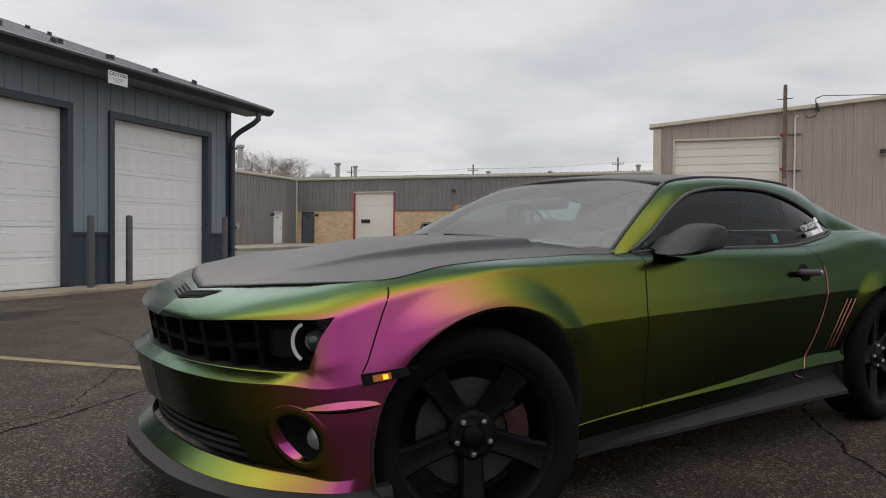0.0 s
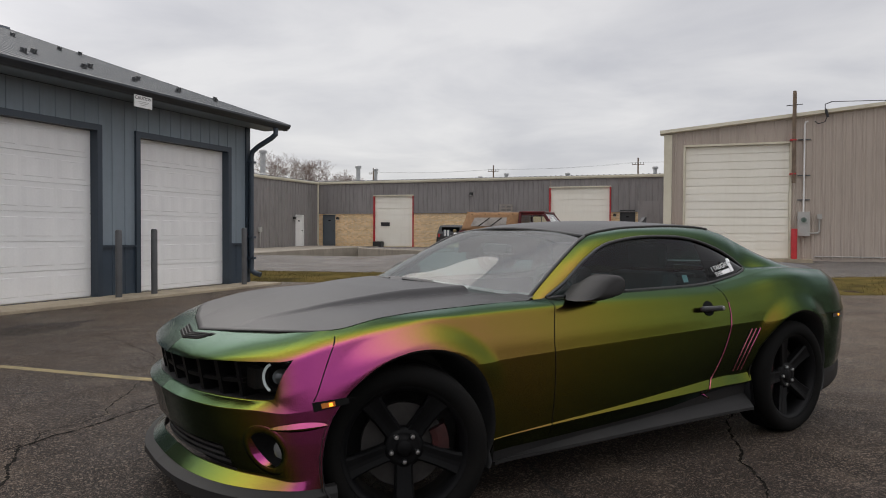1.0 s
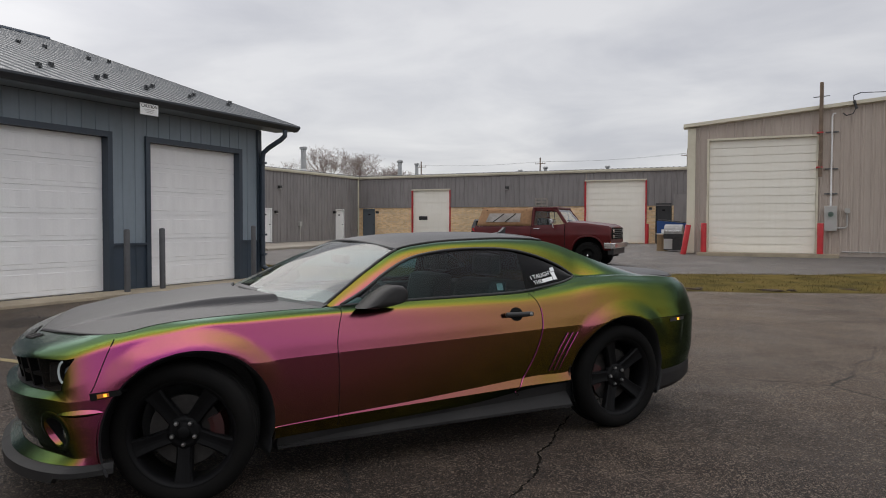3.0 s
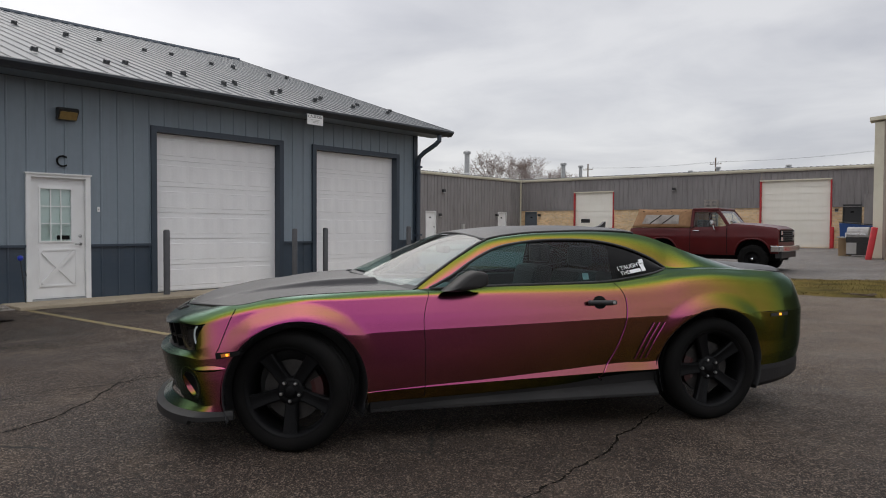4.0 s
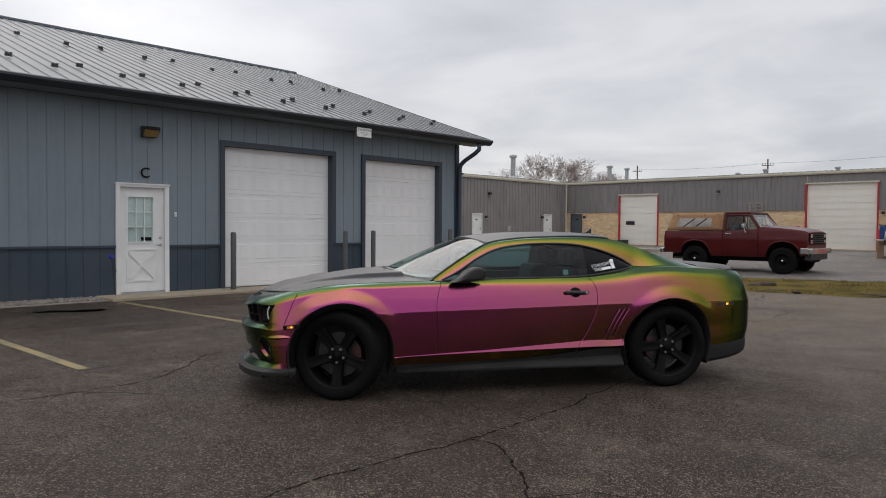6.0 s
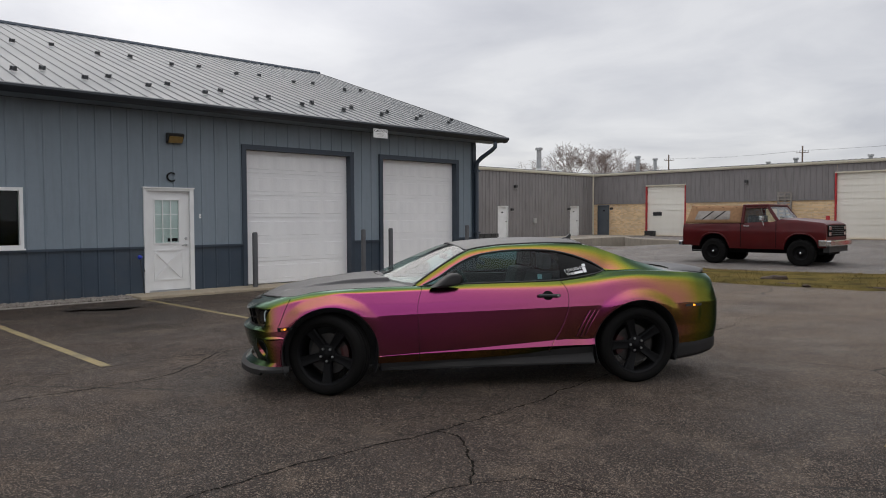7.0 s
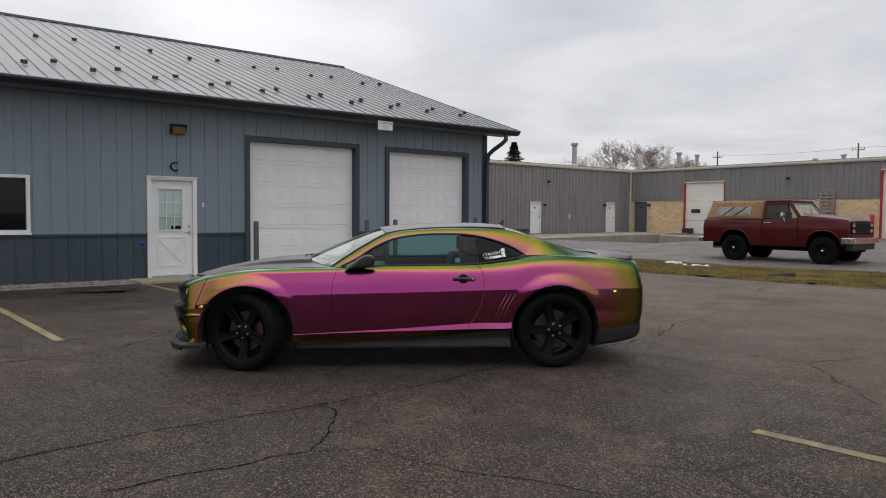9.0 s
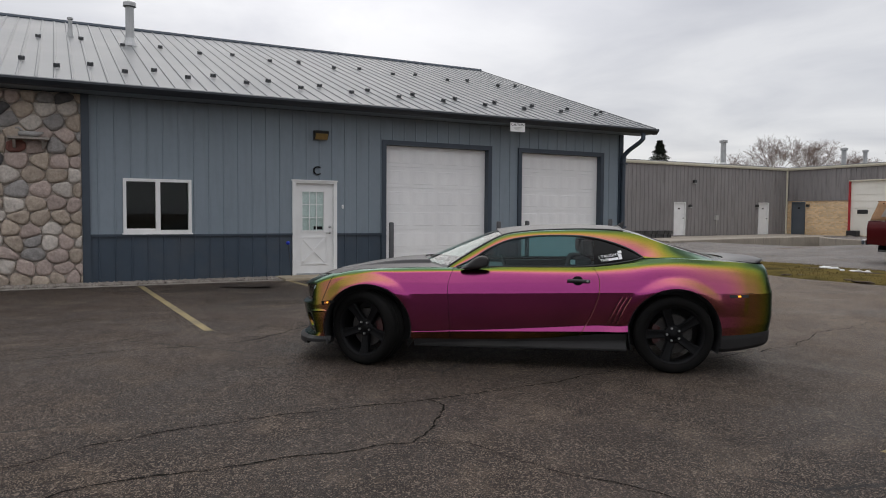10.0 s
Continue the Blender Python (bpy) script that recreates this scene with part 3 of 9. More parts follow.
def siding(parent, face, s0, s1, z0, top, openings, material, sheet=0.915, ribs=3, deep=0.03, name="siding_sheet", minor=True, rib=1.0):
    """Ribbed steel sheets, each one a piece of its own. top: a height, or a function of s."""
    tf = top if callable(top) else (lambda s: top)
    pitch = sheet / ribs
    cuts = {s0, s1}
    k = s0
    while k < s1:
        cuts.add(round(k, 4))
        k += sheet
    cuts |= {c for o in openings for c in o[:2] if s0 < c < s1}
    cuts = sorted(cuts)
    for a, b in zip(cuts, cuts[1:]):
        if b - a < 0.02:
            continue
        prof = [(a, 0.004)]
        i = math.floor((a - s0) / pitch)
        while s0 + i * pitch < b:
            c = s0 + (i + 0.5) * pitch
            for ds, n in ((-0.045 * rib, 0.004), (-0.022 * rib, deep), (0.022 * rib, deep), (0.045 * rib, 0.004)):
                if a + 0.002 < c + ds < b - 0.002:
                    prof.append((c + ds, n))
            if minor:
                for f in (0.33, 0.67):
                    c2 = s0 + (i + 0.5 + f) * pitch
                    for ds, n in ((-0.016, 0.004), (0.0, 0.012), (0.016, 0.004)):
                        if a + 0.002 < c2 + ds < b - 0.002:
                            prof.append((c2 + ds, n))
            i += 1
        prof.append((b, 0.004))
        holes = sorted((o[2], o[3]) for o in openings if o[0] <= a + 1e-6 and o[1] >= b - 1e-6)
        spans, z = [], z0
        for h0, h1 in holes:
            if h0 > z:
                spans.append((z, h0))
            z = max(z, h1)
        spans.append((z, None))
        bm = bmesh.new()
        for za, zb in spans:
            if zb is None and tf((a + b) / 2) - za < 0.02:
                continue
            lo = [bm.verts.new(face.at(s, n, za)) for s, n in prof]
            hi = [bm.verts.new(face.at(s, n, zb if zb is not None else tf(s))) for s, n in prof]
            for j in range(len(prof) - 1):
                bm.faces.new((lo[j], lo[j + 1], hi[j + 1], hi[j]))
        if len(bm.faces):
            part(name, bm, material, parent)
        else:
            bm.free()


# ---- ground ----
def ground_z(y):
    pts = ((-1e6, 0.0), (16, 0.0), (21, 0.05), (24, 0.14), (28, 0.36), (1e6, 0.36))
    for (a, za), (b, zb) in zip(pts, pts[1:]):
        if a <= y < b:
            return za + (zb - za) * (y - a) / (b - a)
    return 0.36


def dock_dip(x, y):
    """The yard falls towards the loading dock at the inner corner of the warehouse."""
    a = min(1.0, max(0.0, (-11.0 - x) / 3.5))
    b = min(1.0, max(0.0, (y - 24) / 14))
    return 0.63 * a * a * (3 - 2 * a) * b


def ground_sheet(name, poly_x, ys, lift, material, label, kind="structure"):
    bm = bmesh.new()
    rows = [[bm.verts.new((x, y, ground_z(y) + lift - dock_dip(x, y))) for x in poly_x] for y in ys]
    for r0, r1 in zip(rows, rows[1:]):
        for k in range(len(poly_x) - 1):
            bm.faces.new((r0[k], r0[k + 1], r1[k + 1], r1[k]))
    ob = part(name, bm, material)
    return tagged(ob, label, name, kind=kind)


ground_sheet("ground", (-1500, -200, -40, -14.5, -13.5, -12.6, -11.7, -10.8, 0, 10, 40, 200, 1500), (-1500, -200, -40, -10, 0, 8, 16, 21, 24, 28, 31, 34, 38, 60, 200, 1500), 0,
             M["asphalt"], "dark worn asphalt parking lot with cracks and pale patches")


def outline_sheet(name, pts, lift, material, label, category, parent=None):
    """A flat patch that follows the ground, from its outline."""
    bm = bmesh.new()
    f = bm.faces.new([bm.verts.new((x, y, 0)) for x, y in pts])
    for yc in (16, 21, 24, 28):
        bmesh.ops.bisect_plane(bm, geom=bm.verts[:] + bm.edges[:] + bm.faces[:], plane_co=(0, yc, 0), plane_no=(0, 1, 0))
    if name == "road":
        for k in range(9):
            bmesh.ops.bisect_plane(bm, geom=bm.verts[:] + bm.edges[:] + bm.faces[:], plane_co=(-10.5 - 0.6 * k, 0, 0), plane_no=(1, 0, 0))
        for yc in (31, 34, 38):
            bmesh.ops.bisect_plane(bm, geom=bm.verts[:] + bm.edges[:] + bm.faces[:], plane_co=(0, yc, 0), plane_no=(0, 1, 0))
    for v in bm.verts:
        v.co.z = ground_z(v.co.y) + lift - (dock_dip(v.co.x, v.co.y) if name == "road" else 0)
    ob = part(name, bm, material, parent)
    return tagged(ob, label, category, kind="structure")


GRASS_NEAR = [(-60, 13.6), (-13.5, 14.1), (-10.1, 14.6), (-8.1, 15.4), (-5.1, 15.03), (-2.7, 14.95), (0.1, 15.33), (2.65, 16.2), (4.5, 16.9), (9, 18.4), (30, 24.5)]
GRASS_FAR = [(30, 26.6), (9, 23.8), (5.5, 22.9), (2.87, 21.4), (0.5, 20.6), (-1.9, 19.2), (-4.6, 18.6), (-8.3, 19.1), (-12.5, 18.3), (-16, 18.0), (-60, 17.4)]
outline_sheet("road", [(-60, 16.5), (-8, 17.0), (-2, 17.4), (5, 20), (30, 25.5), (60, 30), (60, 40.66), (-24.2, 40.66), (-60, 40.66)], 0.006, M["road"],
              "grey asphalt drive and yard between the buildings", "road")

# ---- grey steel workshop ----
WX = -9.85
SHOP = Face((WX, 0, 0), (0, 1, 0), (1, 0, 0))
SHOP_END = 13.9
EAVE_Z, RIDGE_X, RIDGE_Z = 3.9, -18.85, 7.17
OD1 = (6.57, 9.42, 0.06, 3.10)
OD2 = (10.46, 13.13, 0.06, 3.10)
SDOOR = (4.37, 5.25, 0.08, 2.13)
SWIN = (0.80, 2.12, 1.02, 2.13)
SHOP_OPEN = [OD1, OD2, SDOOR, SWIN]

wall_west = tagged(part("wall_west", wall_core(SHOP, -16, SHOP_END, -0.1, 3.8, SHOP_OPEN, 0.22), M["trim"]),
                   "blue-grey ribbed steel workshop wall above a navy wainscot", "wall", kind="structure")
WAIN = 0.95
siding(wall_west, SHOP, 0.2, SHOP_END, WAIN + 0.04, 3.75, SHOP_OPEN, M["siding"], deep=0.02, minor=False, rib=0.45)
siding(wall_west, SHOP, 0.2, SHOP_END, 0.02, WAIN, SHOP_OPEN, M["wainscot"], deep=0.02, name="wainscot_sheet", minor=False, rib=0.45)
END = Face((WX, SHOP_END, 0), (-1, 0, 0), (0, 1, 0))


def gable_z(s):
    return EAVE_Z - 0.12 + (RIDGE_Z - EAVE_Z) * (min(s, 18 - s)) / 9.0


wall_gable = tagged(part("wall_gable", wall_core(END, 0, 18, -0.1, 3.8, [], 0.2), M["trim"]), "blue-grey ribbed steel gable wall of the workshop", "wall", kind="structure")
siding(wall_gable, END, 0.0, 18, WAIN + 0.04, gable_z, [], M["siding"], deep=0.02, minor=False, rib=0.45)
siding(wall_gable, END, 0.0, 18, 0.02, WAIN, [], M["wainscot"], deep=0.02, name="wainscot_sheet", minor=False, rib=0.45)
BACK = Face((WX - 18, -16, 0), (0, 1, 0), (-1, 0, 0))
tagged(part("wall_back", BACK.solid(0, 16 + SHOP_END, -0.2, 0, -0.1, 3.8), M["siding"]), "plain blue-grey rear wall of the workshop", "wall", kind="structure")
SOUTH = Face((WX - 18, -16, 0), (1, 0, 0), (0, -1, 0))
tagged(part("wall_south", SOUTH.solid(0, 18, -0.2, 0, -0.1, 3.8), M["siding"]), "plain blue-grey end wall of the workshop", "wall", kind="structure")


def shop_trim(name, blocks, material, label):
    bm = bmesh.new()
    for b in blocks:
        SHOP.block(bm, *b)
    return tagged(part(name, bm, material), label, "trim", kind="structure")


ledge = [(a, b, 0, 0.05, WAIN, WAIN + 0.045) for a, b in ((0.2, SDOOR[0] - 0.09), (SDOOR[1] + 0.09, OD1[0] - 0.11), (OD1[1] + 0.11, OD2[0] - 0.11), (OD2[1] + 0.11, SHOP_END))]
shop_trim("trim_wainscot", ledge, M["trim"], "navy steel ledge along the top of the wainscot")
for nm, o in (("trim_door_1", OD1), ("trim_door_2", OD2)):
    shop_trim(nm, [(o[0] - 0.11, o[0], -0.2, 0.055, 0, o[3] + 0.11), (o[1], o[1] + 0.11, -0.2, 0.055, 0, o[3] + 0.11), (o[0], o[1], -0.2, 0.055, o[3], o[3] + 0.11)],
              M["trim"], "slate steel trim round an overhead door opening")
shop_trim("trim_corner", [(SHOP_END - 0.1, SHOP_END + 0.045, 0.0, 0.05, 0, 3.75), (0.06, 0.2, 0.0, 0.06, 0.0, 3.78)], M["trim"], "slate steel corner trim of the workshop")
shop_trim("foundation", [(0.2, SDOOR[0] - 0.3, 0.0, 0.03, -0.05, 0.03)], M["concrete"], "pale concrete foundation edge below the steel wall")


def stamped_door(name, face, o, rows, cols, material, label, back=-0.12, group="", emboss=True):
    """A sectional overhead door: one piece for each section, with stamped panels."""
    s0, s1, z0, z1 = o
    root = tagged(part(name, face.solid(s0 - 0.02, s1 + 0.02, back - 0.04, back - 0.03, z0 - 0.03, z1 + 0.02), material), label, "overhead door", group, "structure")
    h = (z1 - z0) / rows
    for r in range(rows):
        a, b = z0 + r * h + 0.004, z0 + (r + 1) * h - 0.004
        bm = bmesh.new()
        face.block(bm, s0 + 0.005, s1 - 0.005, back - 0.03, back, a, b)
        if emboss:
            w = (s1 - s0 - 0.1) / cols
            for c in range(cols):
                pa, pb = s0 + 0.05 + c * w + 0.05, s0 + 0.05 + (c + 1) * w - 0.05
                za, zb = a + 0.085, b - 0.085
                ring = []
                for ds, n in ((0.0, 0.0005), (0.010, 0.006), (0.022, 0.006), (0.034, 0.002)):
                    ring.append([bm.verts.new(face.at(s, back + n, z)) for s, z in ((pa + ds * 9 - 0.02, za + ds), (pb - ds * 9 + 0.02, za + ds), (pb - ds * 9 + 0.02, zb - ds), (pa + ds * 9 - 0.02, zb - ds))])
                # lips stand out as a stamped frame
                for r0, r1 in zip(ring, ring[1:]):
                    for k in range(4):
                        bm.faces.new((r0[k], r0[(k + 1) % 4], r1[(k + 1) % 4], r1[k]))
                bm.faces.new(ring[-1])
        else:
            face.block(bm, s0 + 0.005, s1 - 0.005, back, back + 0.010, a + 0.012, b - 0.012)
        part("door_section", bm, material, root)
    return root


stamped_door("door_1", SHOP, OD1, 6, 4, M["white_door"], "closed white steel overhead door with stamped panels", group="workshop overhead doors")
stamped_door("door_2", SHOP, OD2, 6, 4, M["white_door"], "closed white steel overhead door with stamped panels", group="workshop overhead doors")


def service_door():
    s0, s1, z0, z1 = SDOOR
    bm = bmesh.new()
    lite = (4.53, 5.03, 1.06, 1.94)
    f = SHOP
    core = wall_core(Face(f.at(0, -0.03, 0), f.d, f.n), s0, s1, z0, z1, [lite], 0.045, 0.0)
    root = tagged(part("door_3", core, M["white"]), "closed white service door with a nine-pane window and crossbuck", "door", kind="structure")
    # crossbuck panel
    bm = bmesh.new()
    cx, cz, hw, hh = (s0 + s1) / 2, 0.60, 0.26, 0.27
    for sx in (1, -1):
        a = Vector((-hw, -hh * sx))
        b = Vector((hw, hh * sx))
        d = (b - a).normalized()
        n = Vector((-d.y, d.x)) * 0.028
        q = [a + n, b + n, b - n, a - n]
        prism(bm, [(p.x, p.y) for p in q], lambda u, v, k: f.at(cx + u, -0.03 + 0.022 * k + (0.002 if sx > 0 else 0), cz + v))
    for a, b, c, d in ((-hw - .05, hw + .05, -hh - .05, -hh - .02), (-hw - .05, hw + .05, hh + .02, hh + .05), (-hw - .05, -hw - .02, -hh - .02, hh + .02), (hw + .02, hw + .05, -hh - .02, hh + .02)):
        f.block(bm, cx + a, cx + b, -0.03, -0.014, cz + c, cz + d)
    part("crossbuck_panel", bm, M["white"], root)
    bm = bmesh.new()
    for a, b, c, d in ((lite[0] - .03, lite[1] + .03, lite[2] - .03, lite[2]), (lite[0] - .03, lite[1] + .03, lite[3], lite[3] + .03), (lite[0] - .03, lite[0], lite[2], lite[3]), (lite[1], lite[1] + .03, lite[2], lite[3])):
        f.block(bm, a, b, -0.03, -0.012, c, d)
    part("window_frame", bm, M["white"], root)
    bm = bmesh.new()
    for k in (1, 2):
        s = lite[0] + (lite[1] - lite[0]) * k / 3
        f.block(bm, s - 0.008, s + 0.008, -0.045, -0.025, lite[2], lite[3])
        z = lite[2] + (lite[3] - lite[2]) * k / 3
        f.block(bm, lite[0], lite[1], -0.044, -0.026, z - 0.008, z + 0.008)
    part("glazing_bars", bm, M["white"], root)
    part("pane", f.solid(lite[0], lite[1], -0.055, -0.050, lite[2], lite[3]), M["door_pane"], root)
    part("blind", f.solid(lite[0] - 0.02, lite[1] + 0.02, -0.066, -0.062, lite[2] - 0.01, lite[3]), M["sign"], root, "pale blind behind the panes")
    part("notice", f.solid(lite[0] + 0.27, lite[1] - 0.02, -0.0495, -0.047, lite[2] + 0.02, lite[2] + 0.09), M["letter"], root, "small dark notice inside the glass")
    bm = bmesh.new()
    lathe(bm, [(0.0, 0), (0.028, 0.0), (0.028, 0.012), (0.012, 0.02), (0.012, 0.05)], f.n, f.at(s1 - 0.07, -0.03, 1.0), 16)
    tube(bm, [f.at(s1 - 0.07, 0.02, 1.0), f.at(s1 - 0.13, 0.025, 1.0), f.at(s1 - 0.18, 0.02, 0.998)], 0.011, 8)
    part("door_handle", bm, M["steel"], root, "satin steel lever handle", smooth=True)
    bm = bmesh.new()
    lathe(bm, [(0.0, 0), (0.03, 0.0), (0.03, 0.014), (0.0, 0.02)], f.n, f.at(s1 - 0.07, -0.03, 1.14), 16)
    part("deadbolt", bm, M["steel"], root, smooth=True)
    for z in (0.3, 1.1, 1.9):
        bm = bmesh.new()
        tube(bm, [f.at(s0 + 0.005, -0.02, z - 0.05), f.at(s0 + 0.005, -0.02, z + 0.05)], 0.009, 8)
        part("hinge", bm, M["steel"], root)
    part("threshold", f.solid(s0, s1, -0.1, 0.04, z0 - 0.04, z0 - 0.005), M["galvanised"], root)
    bm = bmesh.new()
    for a, b, c, d in ((s0 - 0.085, s0 - 0.002, 0.03, z1 + 0.0), (s1 + 0.002, s1 + 0.085, 0.03, z1), (s0 - 0.085, s1 + 0.085, z1 + 0.0, z1 + 0.05)):
        f.block(bm, a, b, -0.1, 0.045, c, d)
    f.block(bm, s0 - 0.1, s1 + 0.1, -0.02, 0.07, z1 + 0.05, z1 + 0.075)
    tagged(part("trim_service_door", bm, M["white"]), "white painted frame round the service door", "trim", kind="structure")


service_door()


def slider_window():
    s0, s1, z0, z1 = SWIN
    f = SHOP
    bm = bmesh.new()
    w = 0.06
    for a, b, c, d in ((s0, s1, z0, z0 + w), (s0, s1, z1 - w, z1), (s0, s0 + w, z0 + w, z1 - w), (s1 - w, s1, z0 + w, z1 - w), ((s0 + s1) / 2 - 0.045, (s0 + s1) / 2 + 0.045, z0 + w, z1 - w)):
        f.block(bm, a, b, -0.1, 0.05, c, d)
    root = tagged(part("window_1", bm, M["white"]), "white vinyl sliding window with two dark panes", "window", kind="structure")
    part("sash", f.solid(s0 + w, (s0 + s1) / 2 - 0.045, -0.03, 0.0, z0 + w, z0 + w + 0.03), M["white"], root)
    for a, b, n in ((s0 + w, (s0 + s1) / 2 - 0.045, -0.04), ((s0 + s1) / 2 + 0.045, s1 - w, -0.06)):
        part("pane", f.solid(a, b, n, n + 0.005, z0 + w, z1 - w), M["window"], root)
    part("window_sill", f.solid(s0 - 0.02, s1 + 0.02, 0.0, 0.075, z0 - 0.03, z0), M["white"], root)
    # dim room behind
    bm = bmesh.new()
    f.block(bm, s0 - 1.2, s1 + 1.2, -3.4, -3.3, 0.05, 2.7)
    tagged(part("wall_inner", bm, M["room"]), "dim inner partition behind the window", "wall", kind="structure")


slider_window()
tagged(part("floor", boxed(WX - 17.8, WX - 0.22, -15.8, SHOP_END - 0.2, -0.05, 0.045), M["concrete"]), "concrete workshop floor", "floor", kind="structure")


# roof of the workshop
def shop_roof():
    slope = Vector((RIDGE_X - (-9.22), 0, RIDGE_Z - EAVE_Z))
    L = slope.length
    u = slope / L
    n = Vector((-u.z, 0, u.x))
    if n.z < 0:
        n = -n
    y0, y1 = -17.0, 14.58
    bm = bmesh.new()
    for sgn in (1, -1):
        def pt(a, y, h):
            p = Vector((-9.22, y, EAVE_Z)) + u * a + n * h
            if sgn < 0:
                p.x = 2 * RIDGE_X - p.x
            return p
        q = [bm.verts.new(pt(a, y, h)) for h in (0, -0.16) for a, y in ((0, y0), (L, y0), (L, y1), (0, y1))]
        for f in ((0, 1, 2, 3), (4, 5, 6, 7), (0, 1, 5, 4), (1, 2, 6, 5), (2, 3, 7, 6), (3, 0, 4, 7)):
            bm.faces.new([q[i] for i in f])
    root = tagged(part("roof", bm, M["gutter"]), "grey ribbed steel gable roof with small snow guards", "roof", kind="structure")
    # sheets with standing ribs
    w = 0.915
    k = 0
    y = y0
    while y < y1 - 0.05:
        ye = min(y + w, y1)
        bm = bmesh.new()
        prof = [(y, 0.004)]
        for i in range(3):
            c = y + w * (i + 0.5) / 3
            for dy, h in ((-0.03, 0.004), (-0.014, 0.026), (0.014, 0.026), (0.03, 0.004)):
                if c + dy < ye:
                    prof.append((c + dy, h))
        prof.append((ye, 0.004))
        lo = [bm.verts.new(Vector((-9.22, yy, EAVE_Z)) - u * 0.04 + n * h) for yy, h in prof]
        hi = [bm.verts.new(Vector((-9.22, yy, EAVE_Z)) + u * (L - 0.01) + n * h) for yy, h in prof]
        for j in range(len(prof) - 1):
            bm.faces.new((lo[j], lo[j + 1], hi[j + 1], hi[j]))
        part("roof_sheet", bm, M["roof"], root)
        y = ye
    part("ridge_cap", tubed([(RIDGE_X, y0, RIDGE_Z + 0.0), (RIDGE_X, y1, RIDGE_Z + 0.0)], 0.09, 8), M["trim"], root, "slate ridge cap")
    bm = bmesh.new()
    a = Vector((-9.22, y1 - 0.02, EAVE_Z)) + n * 0.03
    b = a + u * L
    for p, q in ((a, b),):
        vs = [bm.verts.new(x) for x in (p, q, q - n * 0.2, p - n * 0.2)]
        vs2 = [bm.verts.new(v.co + Vector((0, 0.05, 0))) for v in vs]
        for i in range(4):
            bm.faces.new((vs[i], vs[(i + 1) % 4], vs2[(i + 1) % 4], vs2[i]))
        bm.faces.new(vs)
        bm.faces.new(vs2)
    part("rake_trim", bm, M["gutter"], root)
    # snow guards in staggered pairs
    me = None
    base = Vector((-9.22, 0, EAVE_Z))
    spots = [(-0.34 + 0.625 * k, 1.26 if k % 2 == 0 else 1.82) for k in range(-24, 24)]
    spots += [(-0.73 + 0.96 * k, 5.70 if k % 2 == 0 else 6.12) for k in range(-16, 16)]
    for yy, a in spots:
        if not -16 < yy < 14.3:
            continue
        if me is None:
            bm = bmesh.new()
            box(bm, -0.045, 0.045, -0.06, 0.06, 0.0, 0.012)
            box(bm, -0.012, 0.012, -0.06, 0.06, 0.012, 0.08)
            box(bm, 0.012, 0.05, -0.02, 0.02, 0.012, 0.07)
            g = part("snow_guard", bm, M["guard"], root)
            me = g.data
        else:
            g = new("snow_guard", me)
            g.parent = root
        p = base + u * a + n * 0.028
        g.location = (p.x, yy, p.z)
        g.rotation_euler = (0, math.atan2(u.z, -u.x), 0)
    return root, u, n


shop_roof_ob, ROOF_U, ROOF_N = shop_roof()
# soffit, fascia, gutter and downspout
tagged(part("soffit", boxed(WX + 0.03, -9.24, -17, 14.55, 3.755, 3.785), M["siding"]), "blue-grey steel soffit under the eave", "soffit", kind="structure")
bm = bmesh.new()
prism(bm, [(-9.26, 3.745), (-9.26, 3.90), (-9.13, 3.90), (-9.10, 3.88), (-9.10, 3.84), (-9.16, 3.775), (-9.20, 3.745)], lambda x, z, k: Vector((x, (-17, 14.62)[k], z)))
tagged(part("gutter", bm, M["gutter"]), "dark steel gutter along the workshop eave", "gutter", kind="structure")
bm = bmesh.new()
tube(bm, [(-9.18, 14.1, 3.74), (-9.18, 14.1, 3.60), (-9.28, 14.06, 3.50), (-9.58, 13.95, 3.30), (-9.70, 13.9, 3.18), (-9.735, 13.9, 3.05), (-9.735, 13.9, 0.42), (-9.72, 13.9, 0.32), (-9.62, 13.92, 0.26), (-9.50, 13.95, 0.23)], 0.062, 12)
for z in (2.9, 1.1, 0.6):
    box(bm, -9.82, -9.65, 13.83, 13.97, z, z + 0.05)
tagged(part("downspout", bm, M["trim"], smooth=False), "dark slate downspout at the workshop corner", "downspout", kind="structure")
tagged(part("apron", boxed(WX - 0.2, -9.02, 3.9, 14.1, -0.1, 0.05, bevel=0.015), M["concrete"]), "narrow stained concrete apron along the workshop", "apron", kind="structure")


def bollard(y, x=-9.30, h=1.26):
    r = thing("bollard", pose(x, y, 0.04), "dark grey painted steel bollard on the apron", "bollard", "workshop bollards")
    bm = bmesh.new()
    lathe(bm, [(0.058, 0), (0.058, h - 0.03), (0.05, h - 0.008), (0.03, h), (0.0, h + 0.002)], seg=20, close=False)
    part("post", bm, M["bollard"], r, smooth=True)
    bm = bmesh.new()
    lathe(bm, [(0.075, 0), (0.075, 0.012), (0.059, 0.018)], seg=20, close=False)
    part("collar", bm, M["concrete"], r)


for y, h in ((6.50, 1.215), (9.46, 1.24), (10.33, 1.26), (13.10, 1.31)):
    bollard(y, -9.34, h)

